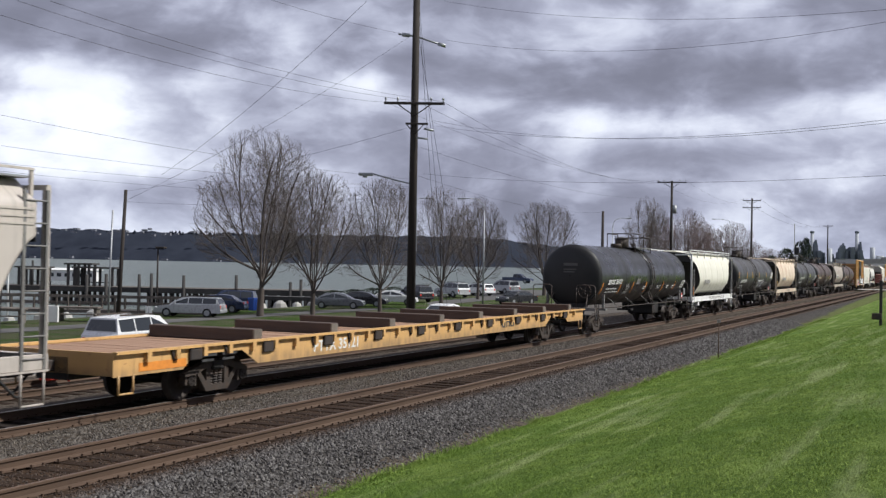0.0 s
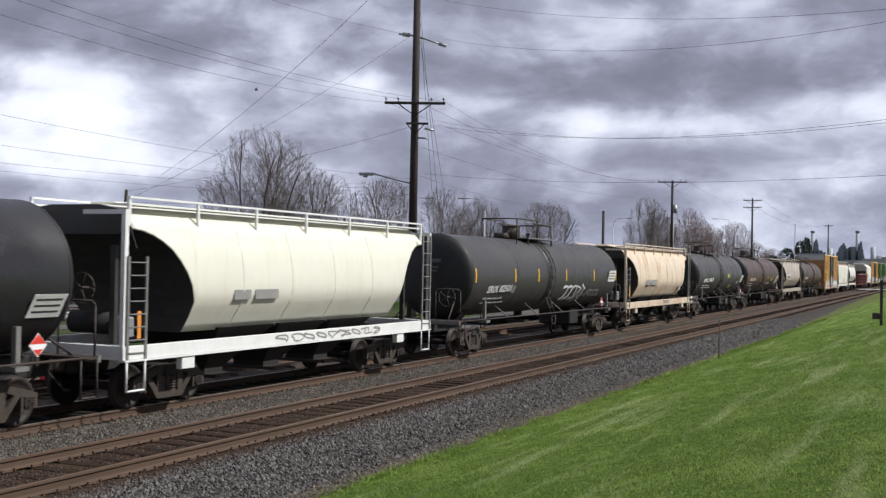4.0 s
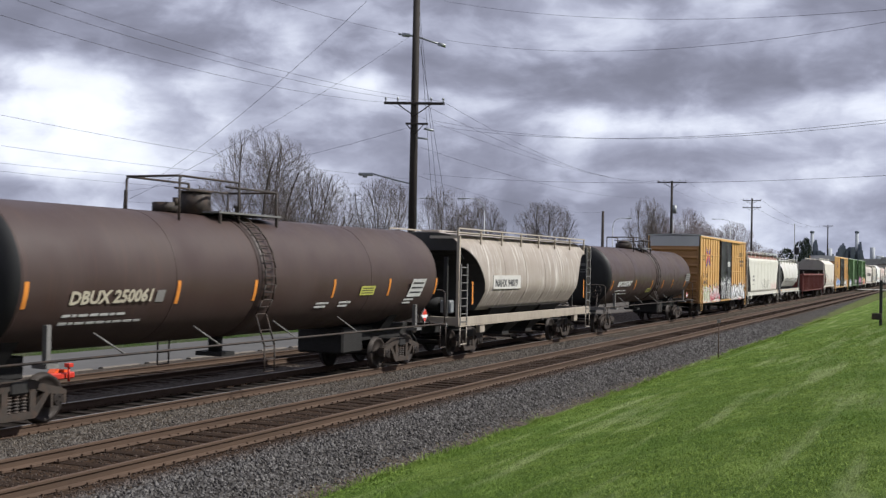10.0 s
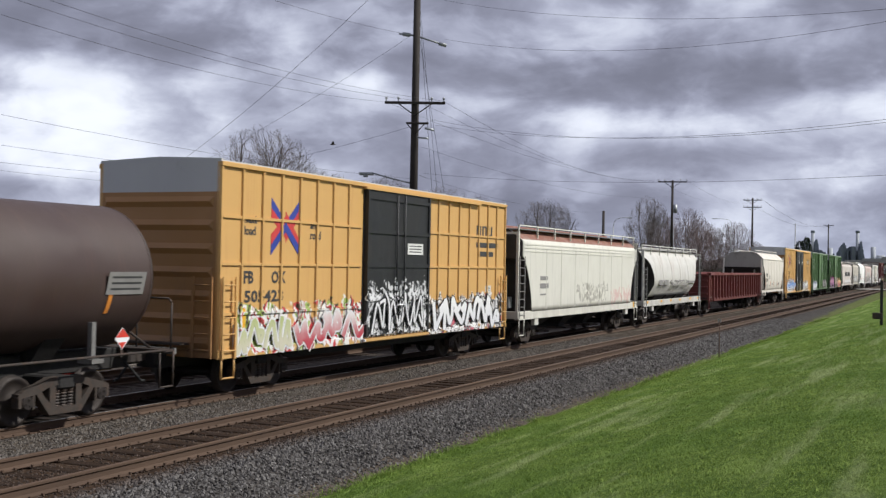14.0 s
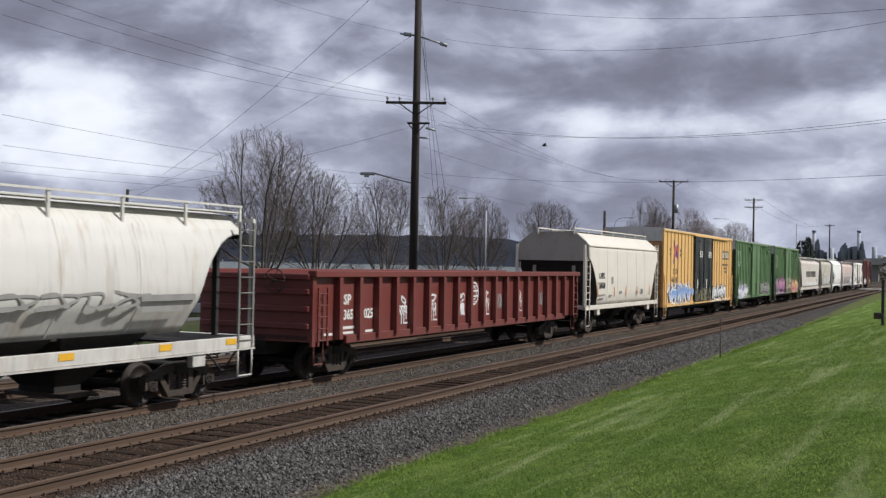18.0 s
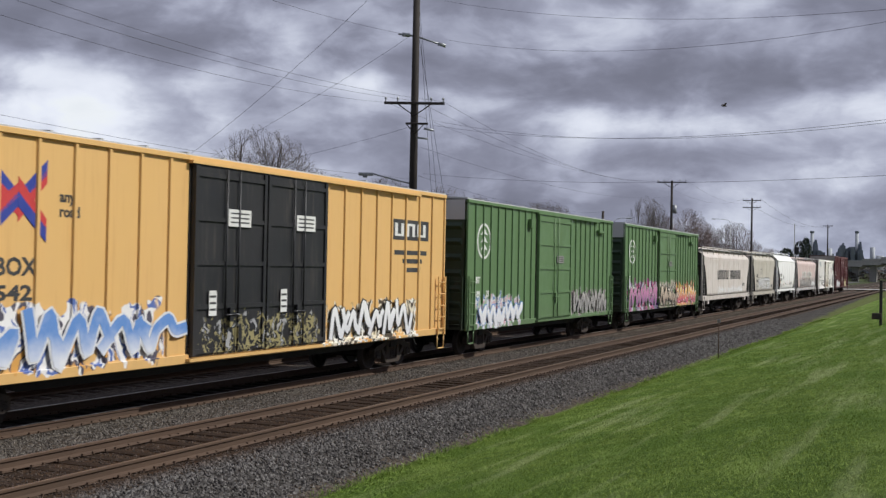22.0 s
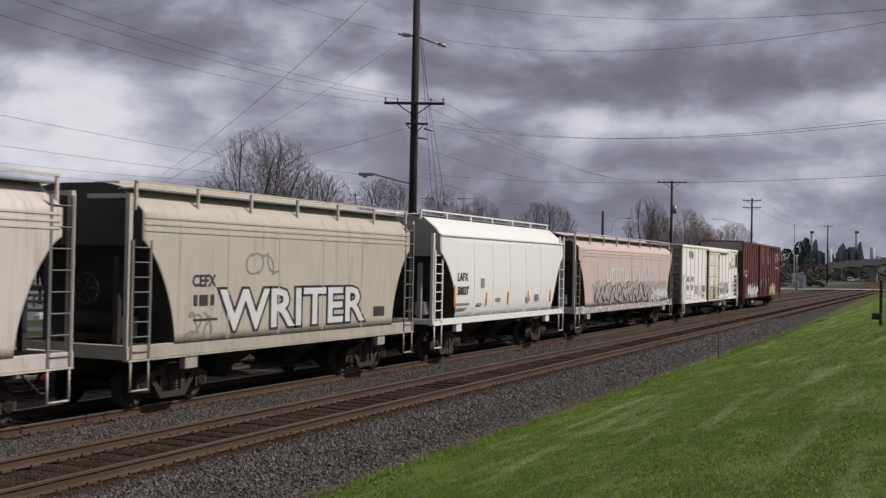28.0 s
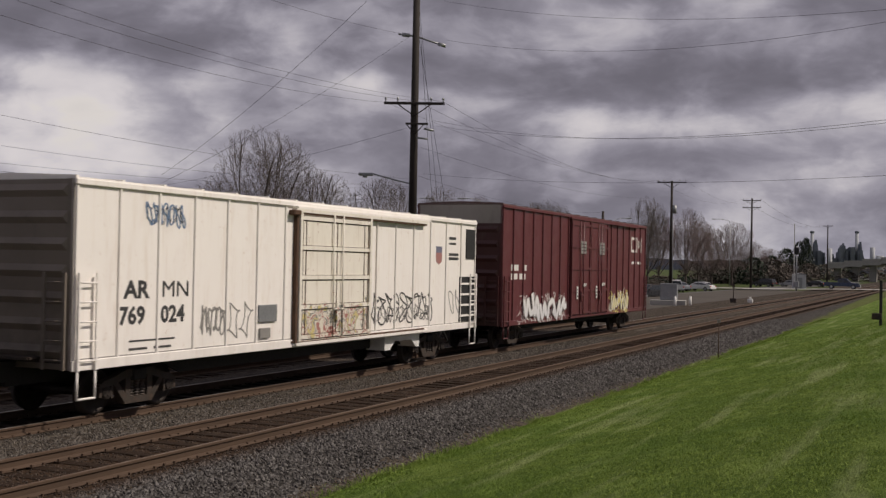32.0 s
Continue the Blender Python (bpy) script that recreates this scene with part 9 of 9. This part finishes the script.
def grass():
    """Blades over the mown lawn, gathered in tufts, and longer ones along its edge."""
    n = 90000
    y = 6 + 74 * rng.rand(n) ** 1.8
    x = 6.7 + 0.9 * rng.rand(n) ** 1.4
    m = 26000
    ty = 6.5 + 50 * rng.rand(m) ** 2.0
    tx = 7.0 + (15.5 - 7.0 + ty * 0.25) * rng.rand(m)
    k = 11
    far = (0.05 + 0.004 * ty)[:, None]
    y = np.concatenate([y, (ty[:, None] + rng.normal(0, 1, (m, k)) * far).ravel()])
    x = np.concatenate([x, (tx[:, None] + rng.normal(0, 1, (m, k)) * far * 0.7).ravel()])
    line = 6.98 + 0.16 * np.sin(y * 0.31) * np.sin(y * 0.13 + 1) + 0.10 * np.sin(y * 1.7 + np.sin(y * 0.6) * 2) + 0.05 * np.sin(y * 4.3)
    edge = np.exp(-((x - line - 0.05) / 0.16) ** 2)
    keep = (x > line) & (np.hypot(x - 15, y) > 5)
    x, y, edge = x[keep], y[keep], edge[keep]
    h = (0.016 + 0.026 * rng.rand(len(x)) ** 2) * (1 + 3.6 * edge * rng.rand(len(x)))
    a = rng.uniform(0, 6.3, len(x))
    wd = rng.uniform(0.002, 0.005, len(x)) * (1 + 0.5 * edge) * (1 + y / 22)
    z = np.interp(x, [p[0] for p in PROFILE], [p[1] for p in PROFILE]) - 0.005
    lean = rng.normal(0, 0.55, (len(x), 2))
    v = np.empty((len(x), 3, 3))
    v[:, 0] = np.stack([x - np.cos(a) * wd, y - np.sin(a) * wd, z], 1)
    v[:, 1] = np.stack([x + np.cos(a) * wd, y + np.sin(a) * wd, z], 1)
    v[:, 2] = np.stack([x + lean[:, 0] * h, y + lean[:, 1] * h, z + h], 1)
    me = bpy.data.meshes.new("lawn_grass")
    me.from_pydata(v.reshape(-1, 3).tolist(), [], np.arange(len(x) * 3).reshape(-1, 3).tolist())
    return me


def blade_material():
    m = bpy.data.materials.new("grass_blades")
    m.use_nodes = True
    g = Nodes(m.node_tree)
    rnd = g.add("ShaderNodeNewGeometry").outputs["Random Per Island"]
    co = g.add("ShaderNodeTexCoord").outputs["Object"]
    mow = g.noise(g.mapping(co, (1.7, 0.13, 1), rot=(0, 0, 0.10)), 1.0, 5, 0.62)
    big = g.noise(co, 0.35, 4, 0.6)
    rnd = g.ramp(rnd, 0.0, 1.0, 0.22, 0.82, False)
    col = g.mix(rnd, (0.075, 0.141, 0.017), (0.319, 0.426, 0.099))
    col = g.mix(g.math("MULTIPLY", g.ramp(mow, 0.50, 0.68), 0.5), col, (0.445, 0.489, 0.250))
    col = g.mix(g.math("MULTIPLY", g.ramp(big, 0.45, 0.62), 0.35), col, (0.096, 0.181, 0.023))
    p = g.add("ShaderNodeBsdfPrincipled", {"Base Color": col, "Roughness": 0.7, "Specular IOR Level": 0.1})
    g.t.links.new(p.outputs[0], g.add("ShaderNodeOutputMaterial").inputs[0])
    return m


gr = part("lawn_grass", grass(), blade_material())
tagged(gr, "short mown grass with longer tufts at the edge", "grass", kind="stuff")

# ---- gulls ----


def gull(label):
    p = thing("gull", label, "bird", pose(0, 0, 60), "gulls")
    rings = [[(r * math.cos(2 * math.pi * k / 10), y, r * 0.9 * math.sin(2 * math.pi * k / 10)) for k in range(10)] for y, r in ((-0.28, 0.02), (-0.18, 0.07), (0, 0.09), (0.14, 0.07), (0.22, 0.05), (0.3, 0.015))]
    part("body", Shape().loft(rings), M_steel, p)
    for sx in (-1, 1):
        w = Shape().raw([(sx * 0.06, 0.12, 0.05), (sx * 0.06, -0.10, 0.05), (sx * 0.4, 0.14, 0.26), (sx * 0.4, -0.05, 0.25), (sx * 0.78, -0.02, 0.18), (sx * 0.75, -0.10, 0.18),
                         (sx * 0.06, 0.12, 0.02), (sx * 0.06, -0.10, 0.02), (sx * 0.4, 0.14, 0.24), (sx * 0.4, -0.05, 0.23), (sx * 0.78, -0.02, 0.17), (sx * 0.75, -0.10, 0.17)],
                        [(0, 1, 3, 2), (2, 3, 5, 4), (6, 8, 9, 7), (8, 10, 11, 9), (0, 2, 8, 6), (2, 4, 10, 8), (1, 7, 9, 3), (3, 9, 11, 5), (4, 5, 11, 10)])
        part("wing", w, M_steel, p)
    for o in p.children:
        o.scale = (0.6, 0.6, 0.6)
    return p


gull_a, gull_b = gull("dark gull gliding under the clouds"), gull("dark gull gliding above the train")

# ---- motions ----
SPEED = [(0.0, 0.00), (0.5, 6.23), (1.0, 12.46), (1.5, 18.61), (2.0, 24.65), (2.5, 30.64), (3.0, 36.61), (3.5, 42.52), (5.5, 66.23), (6.0, 72.17), (6.5, 78.00), (7.0, 84.08), (7.5, 90.17), (8.0, 96.20), (8.5, 102.06), (9.0, 107.70), (9.5, 113.62), (10.0, 119.49), (10.5, 125.69), (11.0, 131.57), (11.5, 137.68), (12.0, 143.74), (12.5, 149.78), (13.0, 155.61), (13.5, 161.37), (14.0, 167.19), (14.5, 172.92), (16.5, 196.13), (17.0, 202.00), (17.5, 207.91), (18.0, 213.79), (18.5, 219.67), (19.0, 225.46), (19.5, 231.08), (20.0, 237.05), (20.5, 242.82), (21.0, 248.62), (21.5, 254.42), (22.0, 260.09), (22.5, 265.64), (23.0, 271.64), (23.5, 277.37), (24.0, 283.26), (24.5, 289.02), (25.0, 294.78), (25.5, 300.56), (27.5, 323.92), (28.0, 329.82), (28.5, 335.54), (29.0, 341.41), (29.5, 347.06), (30.0, 353.13), (30.5, 359.12), (31.0, 365.03), (31.5, 370.86), (32.0, 376.73)]


def motions():
    for car, y0 in CARS:
        walk(car, [(t, pose(0, y0 - s, 0)) for t, s in SPEED])
    v, step = 11.75, 0.05
    for car, w, off, sy in WHEELS:
        y0 = next(y for c, y in CARS if c is car) + off
        ta, tb = (y0 - 48) / v, (y0 - 6) / v
        rows = [(0.0, pose(0, sy, WHEEL_R))]
        if tb > 0.1:
            ta = max(ta, 0.0)
            k = 0
            t = ta
            while t < min(tb, 32.0) - step:
                if t > 0.01:
                    rows.append((t, pose(0, sy, WHEEL_R, math.degrees(v * (t - ta) / WHEEL_R) % 360)))
                k += 1
                t = ta + k / 30.0
        if rows[-1][0] < 31.9:
            rows.append((32.0, rows[-1][1]))
        walk(w, rows)

    walk(suv_moving, [(t, pose(-16.0, 37.5 + 13.1 * t, terrain(-16.0, 37.5 + 13.1 * t) + 0.035)) for t in (0, 2, 4.4, 6, 8.7, 12, 32)])
    walk(car_moving, [(t, pose(-16.0, 69.0 + 13.1 * t, terrain(-16.0, 69.0 + 13.1 * t) + 0.035)) for t in (0, 2, 4, 6.2, 12, 32)])
    drive = [(0, -60, -0.43), (20, -40, -0.43), (28.5, -14.18, -0.21), (29.5, -12.4, -0.18), (30, -10.8, -0.17), (30.5, -9.1, -0.15), (31, -6.7, -0.09), (31.5, -4.7, -0.03), (32, -1.6, 0.03)]
    walk(pickup_moving, [(t, pose(x, 200.0, z, 0, 0, -90)) for t, x, z in drive])
    fly_a = [(0, 48, 88, 13.5, -60), (3.5, 37.9, 88, 13.2, -60), (5.5, 21.2, 88, 13.6, -62), (6.0, 17.5, 88, 14.2, -62), (7.2, 9.7, 88, 13.8, -64), (8.3, 3.8, 88, 14.5, -65), (32, -120, 88, 20, -65)]
    fly_b = [(0, 75, 70, 6, -60), (11, 60, 70, 6.8, -60), (13, 36, 70, 7.2, -60), (14.4, 29.2, 70, 7.4, -60), (17.0, 22.9, 70, 7.5, -61), (18.7, 17.0, 70, 7.5, -62), (19.0, 16.1, 70, 7.65, -62), (20.5, 13.3, 70, 8.8, -62), (32, -30, 70, 14, -62)]
    for bird, rows in ((gull_a, fly_a), (gull_b, fly_b)):
        walk(bird, [(t, pose(EYE.x - math.sin(radians(a)) * d, EYE.y + math.cos(radians(a)) * d, EYE.z + z, 0, 0, turn)) for t, a, d, z, turn in rows])


motions()
